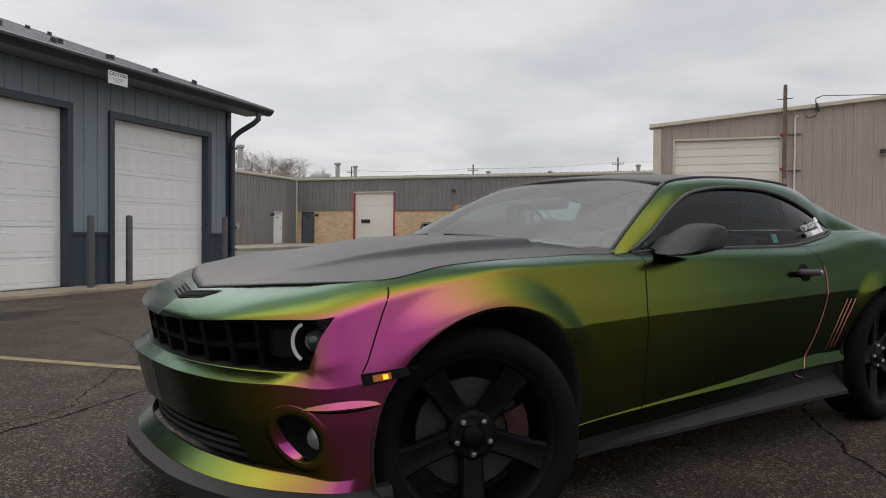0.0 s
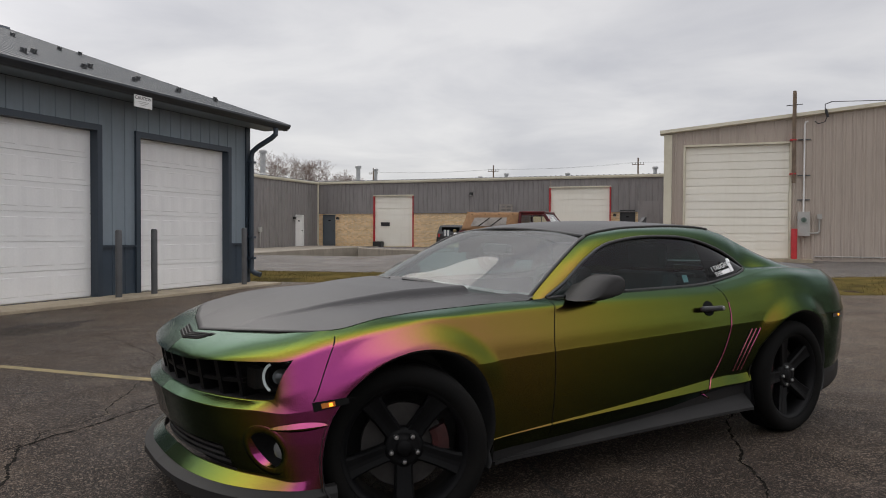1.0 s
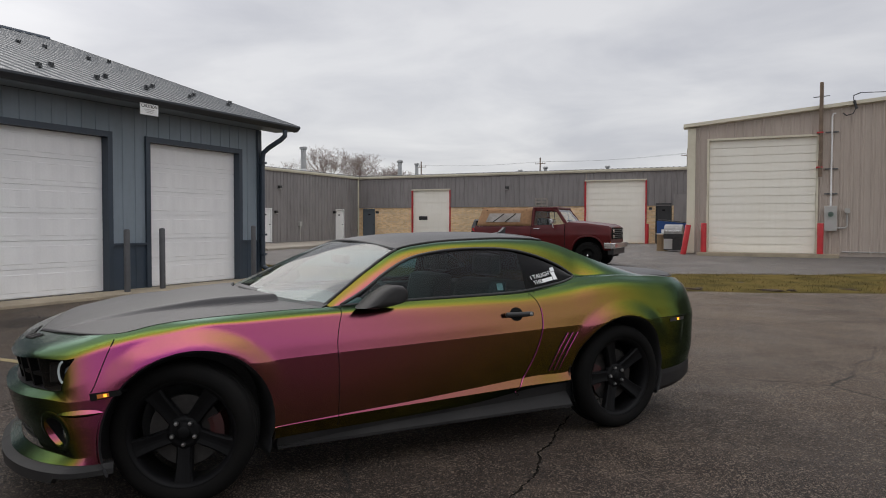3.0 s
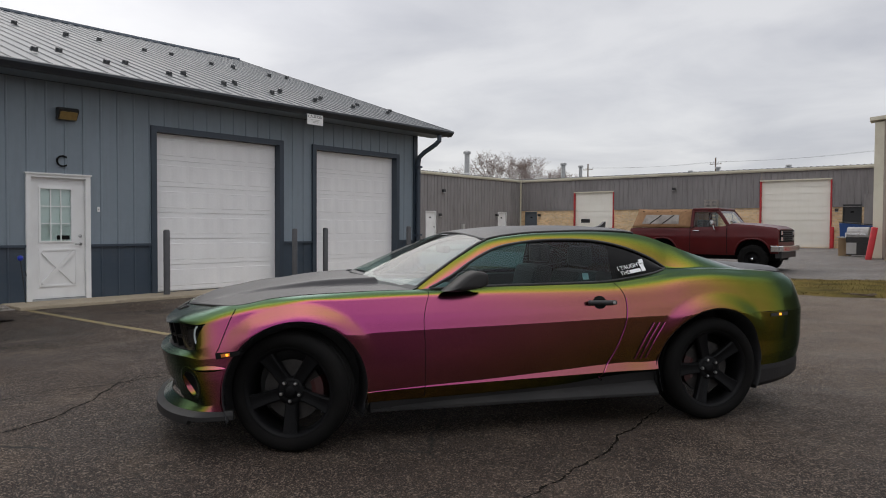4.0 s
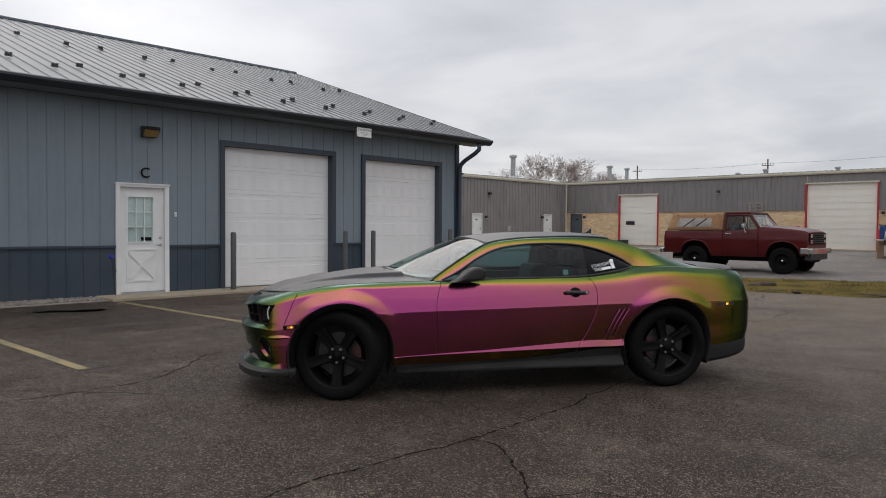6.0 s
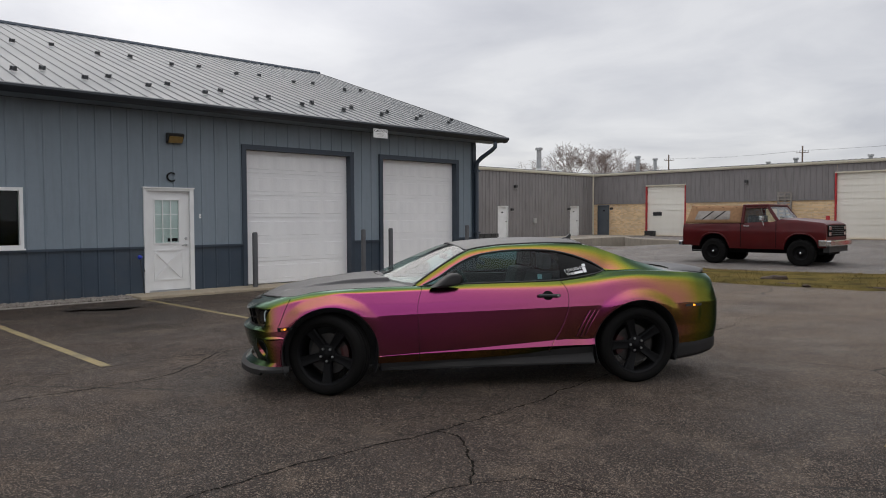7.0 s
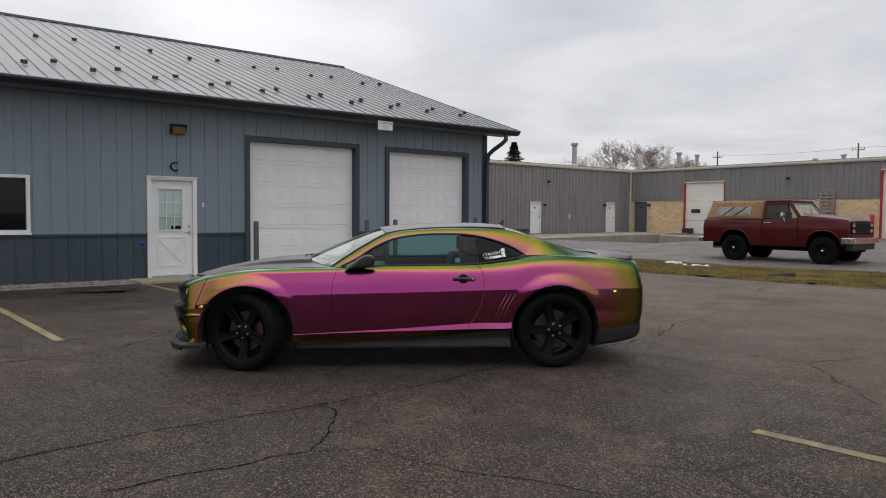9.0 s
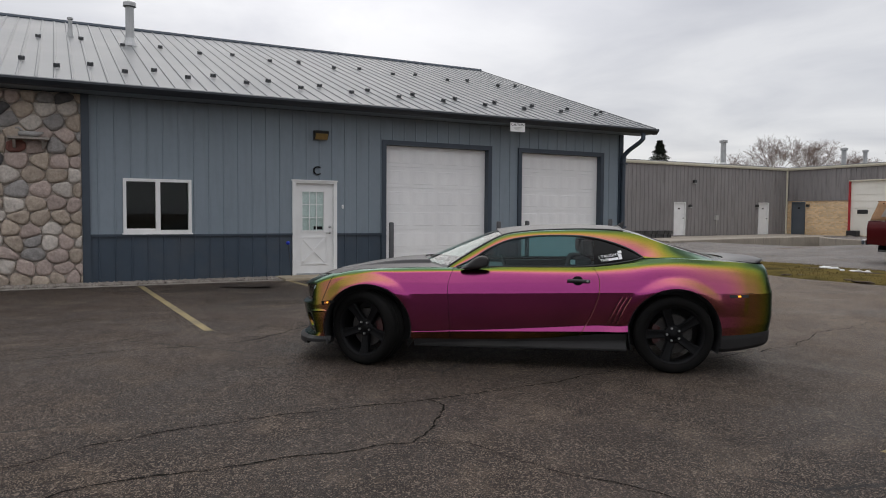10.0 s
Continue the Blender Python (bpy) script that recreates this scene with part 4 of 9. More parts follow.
# ---- taupe warehouse: wing and long wall ----
WING_X, FAR_Y, BASE = -24.33, 40.70, 0.36
WING = Face((WING_X, 0, 0), (0, 1, 0), (1, 0, 0))
FAR = Face((0, FAR_Y, 0), (1, 0, 0), (0, -1, 0))
ROOF_Z = 4.5
ED1, ED2 = (30.87, 31.78, 0.36, 2.29), (38.04, 38.97, 0.36, 2.36)
wing_open = [ED1, ED2]
wall_wing = tagged(part("wall_wing", wall_core(WING, 12, FAR_Y, 0, ROOF_Z, wing_open, 0.25), M["taupe"]), "taupe ribbed steel wall of the warehouse wing", "wall", kind="structure")
siding(wall_wing, WING, 12, FAR_Y - 0.06, 0.34, ROOF_Z, wing_open, M["taupe"], deep=0.035, minor=False)
FD1, FD2 = (-20.14, -17.48, 0.40, 3.58), (-8.73, -5.35, 0.40, 3.90)
FS1, FS2 = (-23.93, -23.02, 0.38, 2.42), (-4.78, -3.95, 0.38, 2.60)
far_open = [FD1, FD2, FS1, FS2]
BRICK_TOP = 2.50
wall_far = tagged(part("wall_far", wall_core(FAR, WING_X, 30, 0, ROOF_Z, far_open, 0.25), M["brick"]), "buff brick wall with taupe ribbed steel above", "wall", kind="structure")
siding(wall_far, FAR, WING_X + 0.06, 12, BRICK_TOP, ROOF_Z, far_open, M["taupe"], deep=0.035, minor=False)
bm = bmesh.new()
for a, b in ((WING_X, FD1[0] - 0.1), (FD1[1] + 0.1, FD2[0] - 0.1), (FD2[1] + 0.1, 12)):
    FAR.block(bm, a, b, 0.0, 0.05, BRICK_TOP - 0.03, BRICK_TOP + 0.02)
tagged(part("trim_brick", bm, M["taupe"]), "taupe steel ledge above the brick", "trim", kind="structure")
# cream eave trim and shallow roofs
bm = bmesh.new()
prism(bm, [(0.0, ROOF_Z - 0.10), (0.0, ROOF_Z + 0.06), (0.14, ROOF_Z + 0.06), (0.14, ROOF_Z - 0.03), (0.1, ROOF_Z - 0.1)], lambda n, z, k: FAR.at((WING_X + 0.14, 30)[k], n, z))
tagged(part("gutter", bm, M["cream"]), "cream gutter along the long warehouse wall", "gutter", kind="structure")
bm = bmesh.new()
prism(bm, [(0.0, ROOF_Z - 0.10), (0.0, ROOF_Z + 0.06), (0.14, ROOF_Z + 0.06), (0.14, ROOF_Z - 0.03), (0.1, ROOF_Z - 0.1)], lambda n, z, k: WING.at((12, FAR_Y)[k], n, z))
tagged(part("gutter", bm, M["cream"]), "cream gutter along the warehouse wing", "gutter", kind="structure")


def low_roof(name, face, s0, s1, depth, rise):
    bm = bmesh.new()
    q = [bm.verts.new(face.at(s, n, ROOF_Z + 0.07 + (rise if n < 0 else 0))) for s, n in ((s0, 0.1), (s1, 0.1), (s1, -depth), (s0, -depth))]
    q2 = [bm.verts.new(v.co - Vector((0, 0, 0.06))) for v in q]
    bm.faces.new(q)
    bm.faces.new(q2)
    for i in range(4):
        bm.faces.new((q[i], q[(i + 1) % 4], q2[(i + 1) % 4], q2[i]))
    s = s0
    u = (face.at(0, -depth, rise) - face.at(0, 0.1, 0))
    while s < s1:
        for ds in (0,):
            a = [face.at(s + d, 0.1, ROOF_Z + 0.07 + h) for d, h in ((-0.03, 0), (-0.015, 0.035), (0.015, 0.035), (0.03, 0))]
            lo = [bm.verts.new(p) for p in a]
            hi = [bm.verts.new(p + u) for p in a]
            for j in range(3):
                bm.faces.new((lo[j], lo[j + 1], hi[j + 1], hi[j]))
            bm.faces.new(lo)
        s += 0.305
    return tagged(part(name, bm, M["roof"]), "low ribbed steel warehouse roof", "roof", kind="structure")


low_roof("roof_wing", WING, 12, FAR_Y + 0.0, 14, 0.55)
low_roof("roof_far", FAR, WING_X - 14, 30, 14, 0.55)
bm = bmesh.new()
tube(bm, [(WING_X + 0.09, FAR_Y - 0.12, ROOF_Z - 0.05), (WING_X + 0.09, FAR_Y - 0.12, 0.5), (WING_X + 0.25, FAR_Y - 0.3, 0.42)], 0.055, 8)
tagged(part("downspout", bm, M["cream"]), "cream downspout in the inner corner of the warehouse", "downspout", kind="structure")

stamped_door("door_4", FAR, FD1, 8, 1, M["cream_door"], "closed cream overhead door in the brick wall", back=-0.08, group="warehouse overhead doors", emboss=False)
stamped_door("door_5", FAR, FD2, 10, 1, M["cream_door"], "large closed cream overhead door in the brick wall", back=-0.08, group="warehouse overhead doors", emboss=False)
part("door_window", FAR.solid(-19.72, -19.10, -0.066, -0.05, 1.68, 1.92), M["black"], bpy.data.objects["door_4"], "black oval-ended door window")


def door_edge(name, o, with_top=True):
    bm = bmesh.new()
    for a, b in ((o[0] - 0.07, o[0]), (o[1], o[1] + 0.07)):
        FAR.block(bm, a, b, -0.1, 0.06, 0.3, o[3])
    ob = tagged(part(name, bm, M["red_steel"]), "red painted steel jambs of an overhead door", "trim", kind="structure")
    part("lintel", FAR.solid(o[0] - 0.07, o[1] + 0.07, -0.1, 0.06, o[3], o[3] + 0.07), M["cream"], ob)


door_edge("trim_door_4", FD1)
door_edge("trim_door_5", FD2)


def plain_door(name, face, o, material, label, knob=1):
    s0, s1, z0, z1 = o
    root = tagged(part(name, face.solid(s0 + 0.04, s1 - 0.04, -0.09, -0.045, z0 + 0.01, z1 - 0.04), material), label, "door", kind="structure")
    bm = bmesh.new()
    for a, b, c, d in ((s0, s0 + 0.04, z0, z1), (s1 - 0.04, s1, z0, z1), (s0 + 0.04, s1 - 0.04, z1 - 0.04, z1)):
        face.block(bm, a, b, -0.12, 0.045, c, d)
    part("door_frame", bm, material, root)
    bm = bmesh.new()
    s = s1 - 0.12 if knob > 0 else s0 + 0.12
    lathe(bm, [(0.0, 0.0), (0.03, 0.0), (0.02, 0.03), (0.035, 0.05), (0.0, 0.07)], face.n, face.at(s, -0.045, z0 + 1.0), 12)
    part("door_handle", bm, M["black_metal"], root, smooth=True)
    part("number_plate", face.solid((s0 + s1) / 2 - 0.08, (s0 + s1) / 2 + 0.08, -0.045, -0.04, z1 - 0.42, z1 - 0.34), M["letter"], root, "small dark plate with unreadable marks")
    return root


plain_door("door_6", WING, ED1, M["white"], "closed white steel door in the warehouse wing")
plain_door("door_7", WING, ED2, M["white"], "closed white steel door in the warehouse wing")
plain_door("door_8", FAR, FS1, M["blue_grey_door"], "closed blue-grey steel door beside the brick wall")
plain_door("door_9", FAR, FS2, M["dark_door"], "closed black steel door in the brick wall")


def wall_light(face, s, z, size=1.0, group="warehouse wall lights"):
    r = thing("wall_light", Matrix.Translation(face.at(s, 0.035, z)), "small dark metal wall light on the warehouse", "wall light", group)
    o = Face((0, 0, 0), face.d, face.n)
    part("housing", o.solid(-0.09 * size, 0.09 * size, 0, 0.16 * size, -0.06 * size, 0.1 * size), M["black_metal"], r)
    part("lens", o.solid(-0.075 * size, 0.075 * size, 0.02, 0.14 * size, -0.1 * size, -0.06 * size), M["meter_grey"], r)


for s, z, k in ((32.39, 3.48, 1.0), (32.08, 2.06, 0.9), (37.80, 2.13, 0.9)):
    wall_light(WING, s, z, k)
for s, z, k in ((-13.58, 3.62, 0.95), (-22.78, 2.17, 0.9), (-5.05, 2.3, 0.8)):
    wall_light(FAR, s, z, k)
r = thing("meter_box", Matrix.Translation(WING.at(34.27, 0.035, 1.36)), "grey utility box with a conduit on the warehouse wing", "utility box")
part("box", boxed(0, 0.12, -0.12, 0.12, -0.1, 0.18, bevel=0.01), M["meter_grey"], r)
part("conduit", tubed([(0.06, 0.0, -0.1), (0.06, 0.0, -0.95)], 0.02, 8), M["meter_grey"], r)

# concrete loading ledge in front of the wing, and the raised pad beside the dock
def loading_ledge():
    edge = [(-19.4, 25.6, 0.27), (-19.6, 27.0, 0.285), (-20.3, 31.0, 0.305), (-20.6, 33.5, 0.32), (-20.45, 36.5, 0.35), (-20.2, 39.6, 0.385), (-20.2, 40.75, 0.385)]
    bm = bmesh.new()
    prev = None
    for x, y, z in edge:
        cur = [bm.verts.new(p) for p in ((WING_X + 0.05, y, z + 0.01), (x - 0.03, y, z), (x, y, z - 0.03), (x, y, -0.5), (WING_X + 0.05, y, -0.5))]
        if prev:
            for k in range(5):
                bm.faces.new((prev[k], prev[(k + 1) % 5], cur[(k + 1) % 5], cur[k]))
        else:
            bm.faces.new(cur)
        prev = cur
    bm.faces.new(prev)
    tagged(part("loading_ledge", bm, M["pale_concrete"]), "stained pale concrete retaining ledge along the warehouse wing", "ledge", kind="structure")
    rim = [(-19.75, 40.7), (-19.7, 38.6), (-18.9, 36.4), (-17.3, 34.4), (-15.2, 33.0), (-13.2, 32.2), (-11.2, 31.9)]
    rim = [spline3(rim, k / 5) for k in range(31)]
    bm = bmesh.new()
    prism(bm, rim + [(-11.2, 40.7)], lambda x, y, k: Vector((x, y, (-0.4, 0.372)[k])))
    tagged(part("pavement_pad", bm, M["road"]), "raised asphalt pad in front of the warehouse door", "pavement", kind="structure")
    bm = bmesh.new()
    prev = None
    for i, (x, y) in enumerate(rim):
        a, b = rim[max(0, i - 1)], rim[min(len(rim) - 1, i + 1)]
        d = Vector((b[0] - a[0], b[1] - a[1], 0)).normalized()
        n = Vector((d.y, -d.x, 0))
        if n.y > 0:
            n = -n
        cur = [bm.verts.new((x + n.x * o, y + n.y * o, z)) for o, z in ((-0.1, 0.3), (-0.1, 0.42), (0.08, 0.42), (0.11, 0.39), (0.12, -0.4))]
        if prev:
            for k in range(4):
                bm.faces.new((prev[k], prev[k + 1], cur[k + 1], cur[k]))
        prev = cur
    tagged(part("kerb", bm, M["pale_concrete"]), "curved pale concrete kerb by the loading dock", "kerb", kind="structure")


def spline3(pts, u):
    """Catmull-Rom through plan points."""
    i = min(int(u), len(pts) - 2)
    t = u - i
    p = [pts[max(0, min(len(pts) - 1, i + k))] for k in (-1, 0, 1, 2)]
    return tuple(0.5 * (2 * b + (c - a) * t + (2 * a - 5 * b + 4 * c - d) * t * t + (3 * b - a - 3 * c + d) * t ** 3) for a, b, c, d in zip(*p))


M["pale_concrete"] = surface("pale_concrete", (0.33, 0.29, 0.235), (0.25, 0.22, 0.18), 0.9, 0.9, bump=0.004, bump_scale=30, fine=0.15, streak=1, dirt=(0.13, 0.12, 0.105), dirt_amount=0.6)
loading_ledge()
r = thing("dock_bumper", Matrix.Translation((-19.75, 40.45, 0.36)), "black rubber dock bumper below the overhead door", "dock bumper")
part("rubber_block", boxed(-0.3, 0.3, -0.2, 0.2, 0, 0.35, bevel=0.03), M["black"], r)

# roof stacks and vents
def stack(x, y, z0, h, rad, name="roof_stack", label="galvanised roof stack with a rain cap on the warehouse", group="warehouse roof stacks", material=None):
    r = thing(name, pose(x, y, z0), label, "roof stack", group)
    mt = material or M["galvanised"]
    bm = bmesh.new()
    lathe(bm, [(rad, 0), (rad, h)], seg=16)
    part("pipe", bm, mt, r, smooth=False)
    bm = bmesh.new()
    lathe(bm, [(rad * 1.5, h + 0.02), (rad * 1.5, h + 0.02 + rad * 0.9), (rad * 0.7, h + 0.02 + rad * 1.3), (0.0, h + 0.02 + rad * 1.4)], seg=16, close=False)
    part("cap", bm, mt, r)
    bm = bmesh.new()
    lathe(bm, [(rad * 1.9, -0.05), (rad * 1.1, 0.18)], seg=16)
    part("flashing", bm, mt, r)


stack(-25.0, 35.6, 4.6, 1.35, 0.16)
stack(-24.9, 47.3, 4.7, 1.35, 0.16)
stack(-23.6, 47.6, 4.7, 1.15, 0.13)
for x, y in ((-13.6, 48), (-9.5, 49), (-3.4, 46), (-16.2, 50)):
    stack(x, y, 4.75, 0.55, 0.12)

# ---- tan warehouse ----
TAN_Y = 27.63
TANF = Face((0, TAN_Y, 0), (1, 0, 0), (0, -1, 0))
TD = (-0.60, 2.88, 0.42, 4.47)


def tan_top(s):
    return 5.02 + (s + 1.29) * 0.0872 if s < 14 else 5.02 + 15.29 * 0.0872 - (s - 14) * 0.0872


wall_tan = tagged(part("wall_tan", wall_core(TANF, -1.29, 30, 0, 4.95, [TD], 0.25), M["tan"]), "tan ribbed steel wall of the near warehouse", "wall", kind="structure")
siding(wall_tan, TANF, -1.1, 30, 0.42, tan_top, [TD], M["tan"], deep=0.035)
TANS = Face((-1.29, TAN_Y, 0), (0, 1, 0), (-1, 0, 0))
wall_tan_side = tagged(part("wall_tan_side", TANS.solid(0, 12.8, -0.25, 0, 0, 4.95), M["tan"]), "tan ribbed steel side wall of the near warehouse", "wall", kind="structure")
siding(wall_tan_side, TANS, 0, 12.8, 0.42, 4.95, [], M["tan"], deep=0.035)
bm = bmesh.new()
TANF.block(bm, -1.36, -1.08, -0.02, 0.06, 0.36, 4.95)
tagged(part("trim_corner_tan", bm, M["cream"]), "cream steel corner trim of the tan warehouse", "trim", kind="structure")
bm = bmesh.new()
for a, b in ((-1.5, 14), (14, 30)):
    za, zb = tan_top(a), tan_top(b)
    vs = [bm.verts.new(TANF.at(s, n, z)) for s, z in ((a, za), (b, zb)) for n, dz in ((-0.1, 0), (0.16, 0)) for z in (z - 0.07, z + 0.05)]
    for f in ((0, 1, 3, 2), (4, 5, 7, 6), (0, 1, 5, 4), (2, 3, 7, 6), (0, 2, 6, 4), (1, 3, 7, 5)):
        bm.faces.new([vs[i] for i in f])
tagged(part("trim_rake_tan", bm, M["cream"]), "cream rake trim along the sloping roofline", "trim", kind="structure")
bm = bmesh.new()
q = [bm.verts.new(Vector((s, TAN_Y + y, tan_top(s) - 0.01))) for y in (0, 12.8) for s in (-1.4, 14, 30)]
for f in ((0, 1, 4, 3), (1, 2, 5, 4)):
    bm.faces.new([q[i] for i in f])
bmesh.ops.solidify(bm, geom=bm.faces[:], thickness=0.08)
tagged(part("roof_tan", bm, M["roof"]), "low steel roof of the tan warehouse", "roof", kind="structure")
stamped_door("door_10", TANF, TD, 14, 1, M["cream_door"], "large closed cream overhead door with rust-stained edges", back=-0.08, group="warehouse overhead doors", emboss=False)
bm = bmesh.new()
for a, b, c, d in ((TD[0] - 0.07, TD[0], 0.36, TD[3]), (TD[1], TD[1] + 0.07, 0.36, TD[3]), (TD[0] - 0.07, TD[1] + 0.07, TD[3], TD[3] + 0.07)):
    TANF.block(bm, a, b, -0.1, 0.055, c, d)
tagged(part("trim_door_10", bm, M["cream"]), "cream steel trim round the tan warehouse door", "trim", kind="structure")
tagged(part("apron_tan", boxed(-0.9, 3.6, 26.9, TAN_Y, 0.1, 0.42), M["concrete"]), "concrete threshold apron at the tan warehouse door", "apron", kind="structure")


def red_post(x, y, z, h, lean=0.0):
    r = thing("red_post", pose(x, y, z, 0, lean, 0), "red painted steel guard post" + (" leaning" if lean else ""), "guard post", "red guard posts")
    bm = bmesh.new()
    lathe(bm, [(0.1, 0), (0.1, h - 0.02), (0.09, h), (0.0, h + 0.005)], seg=16, close=False)
    part("post", bm, M["red_steel"], r, smooth=True)


red_post(-0.72, 27.3, 0.32, 1.15)
red_post(3.04, 27.3, 0.32, 1.15)
red_post(-1.42, 27.25, 0.32, 1.1, 9)
red_post(-8.98, 40.2, 0.36, 1.25)
red_post(-5.2, 40.4, 0.36, 1.1)


def service_mast():
    r = thing("service_mast", pose(3.0, 27.40, 0.36), "weathered wooden service post with red brackets on the tan warehouse", "post")
    bm = bmesh.new()
    tube(bm, [(0, 0, 2.7), (0, 0, 5.78), (0, 0, 5.86), (0, 0, 5.9)], 0.068, 12, 0.055)
    part("post", bm, M["wood_pole"], r)
    for z in (3.0, 4.18):
        part("bracket", boxed(-0.13, 0.07, -0.065, 0.2, z, z + 0.045), M["red_steel"], r, "red steel bracket")
    part("crossarm", tubed([(-0.25, 0, 5.4), (0.25, 0, 5.43)], 0.015, 6), M["black_metal"], r)
    m = thing("electric_meter", pose(3.34, 27.46, 0.36), "grey electric meter box with a tall conduit", "electric meter")
    part("box", boxed(-0.19, 0.19, -0.08, 0.16, 0.85, 1.7, bevel=0.012), M["meter_grey"], m)
    bm = bmesh.new()
    lathe(bm, [(0.09, 0), (0.09, 0.05), (0.075, 0.1), (0.0, 0.11)], Vector((0, -1, 0)), Vector((0.0, -0.08, 1.42)), 16, close=False)
    part("meter_dial", bm, M["window"], m)
    part("conduit", tubed([(0, 0.1, 1.7), (0, 0.1, 4.75), (0.03, 0.08, 4.83), (0.1, 0.06, 4.84)], 0.027, 8), M["white"], m, "white painted conduit")
    part("side_conduit", tubed([(0.19, 0.1, 0.95), (0.45, 0.1, 0.96), (0.5, 0.1, 1.02), (0.5, 0.1, 1.45)], 0.03, 8), M["meter_grey"], m)
    part("outlet", boxed(0.43, 0.57, 0.03, 0.16, 1.45, 1.62), M["meter_grey"], m)
    for z in (2.1, 2.95, 4.2):
        part("strut", boxed(-0.2, 0.2, 0.12, 0.18, z, z + 0.04), M["guard"], m)
    w = thing("service_cable", pose(0, 0, 0), "black overhead service cable drooping to the conduit", "cable")
    part("drop_loop", tubed([(3.65, 27.56, 5.2), (3.75, 27.5, 5.1), (3.95, 27.45, 5.15), (4.05, 27.45, 5.4), (3.95, 27.45, 5.62), (3.95, 27.45, 5.75), (4.15, 27.4, 5.82)], 0.018, 6), M["black"], w)
    part("splice", tubed([(4.04, 27.45, 5.3), (3.97, 27.45, 5.58)], 0.045, 8), M["black"], w)
    pts = [(4.15 + 26 * k / 10, 27.4 - 4 * k / 10, 5.82 + 1.5 * k / 10 - 1.0 * math.sin(math.pi * k / 10)) for k in range(11)]
    part("span", tubed(pts, 0.013, 5), M["black"], w)


service_mast()
wall_light(TANF, 6.0, 3.88, 0.9)
part_conduit = thing("base_conduit", pose(0, 0, 0), "grey conduit along the foot of the tan wall", "conduit")
part("pipe", tubed([(3.7, 27.6, 0.5), (9.0, 27.6, 0.5)], 0.02, 6), M["meter_grey"], part_conduit)
tagged(part("lean_to", boxed(-3.7, -1.3, 39.9, 40.7, 0.36, 3.05), M["taupe"]), "taupe steel enclosure beside the black door", "enclosure", kind="structure")

# ---- colour-shift coupe ----
CAR = pose(-0.207, 3.864, 0, 0, 0, -123.67)
WHEEL_F, WHEEL_R, HUB_Z, TYRE_R = 1.40, -1.435, 0.352, 0.352
ARCH = ((1.395, 0.356, 0.420), (-1.44, 0.362, 0.416))
STEER = -25.0
LAMP_U = 4.18

# body levels from the bottom lip up to the top edge; stations from the nose round to the tail
LV0 = ((2.185, 0, 0.24), (2.165, 0.3, 0.24), (2.09, 0.56, 0.24), (2, 0.73, 0.243), (1.91, 0.84, 0.247), (1.75, 0.875, 0.245), (1.56, 0.89, 0.25), (1.37, 0.89, 0.25), (1.1, 0.885, 0.255), (0.9, 0.856, 0.258), (0.6, 0.851, 0.262), (0.2, 0.848, 0.27), (-0.3, 0.848, 0.29), (-0.75, 0.852, 0.335), (-1.03, 0.861, 0.345), (-1.25, 0.89, 0.345), (-1.44, 0.9, 0.345), (-1.75, 0.895, 0.345), (-2.08, 0.854, 0.36), (-2.295, 0.75, 0.385), (-2.375, 0.45, 0.39), (-2.405, 0, 0.39))
LV1 = ((2.13, 0, 0.285), (2.11, 0.3, 0.285), (2.035, 0.555, 0.285), (1.96, 0.71, 0.287), (1.895, 0.83, 0.29), (1.765, 0.892, 0.325), (1.56, 0.915, 0.33), (1.37, 0.92, 0.33), (1.1, 0.905, 0.32), (0.9, 0.886, 0.325), (0.6, 0.886, 0.336), (0.2, 0.886, 0.345), (-0.3, 0.886, 0.354), (-0.75, 0.888, 0.362), (-1.03, 0.891, 0.366), (-1.25, 0.91, 0.4), (-1.44, 0.92, 0.42), (-1.75, 0.91, 0.42), (-2.08, 0.869, 0.44), (-2.305, 0.765, 0.46), (-2.39, 0.45, 0.46), (-2.425, 0, 0.46))
LV2 = ((2.17, 0, 0.43), (2.15, 0.3, 0.43), (2.08, 0.555, 0.43), (2, 0.722, 0.43), (1.923, 0.825, 0.435), (1.767, 0.893, 0.44), (1.56, 0.92, 0.45), (1.37, 0.925, 0.46), (1.1, 0.902, 0.326), (0.9, 0.8845, 0.33), (0.6, 0.8833, 0.345), (0.2, 0.8806, 0.363), (-0.3, 0.8743, 0.393), (-0.75, 0.8706, 0.42), (-1.03, 0.8736, 0.424), (-1.25, 0.915, 0.5), (-1.44, 0.925, 0.52), (-1.75, 0.912, 0.52), (-2.08, 0.874, 0.53), (-2.31, 0.77, 0.54), (-2.4, 0.45, 0.54), (-2.435, 0, 0.54))
LV3 = ((2.20, 0, 0.548), (2.18, 0.3, 0.549), (2.105, 0.56, 0.553), (2.017, 0.722, 0.56), (1.93, 0.818, 0.555), (1.77, 0.888, 0.585), (1.56, 0.93, 0.66), (1.37, 0.94, 0.7), (1.1, 0.933, 0.682), (0.9, 0.925, 0.687), (0.6, 0.922, 0.694), (0.2, 0.922, 0.702), (-0.3, 0.922, 0.713), (-0.75, 0.926, 0.725), (-1.03, 0.932, 0.731), (-1.25, 0.942, 0.735), (-1.44, 0.945, 0.735), (-1.75, 0.932, 0.735), (-2.08, 0.889, 0.735), (-2.305, 0.78, 0.735), (-2.395, 0.45, 0.73), (-2.43, 0, 0.73))
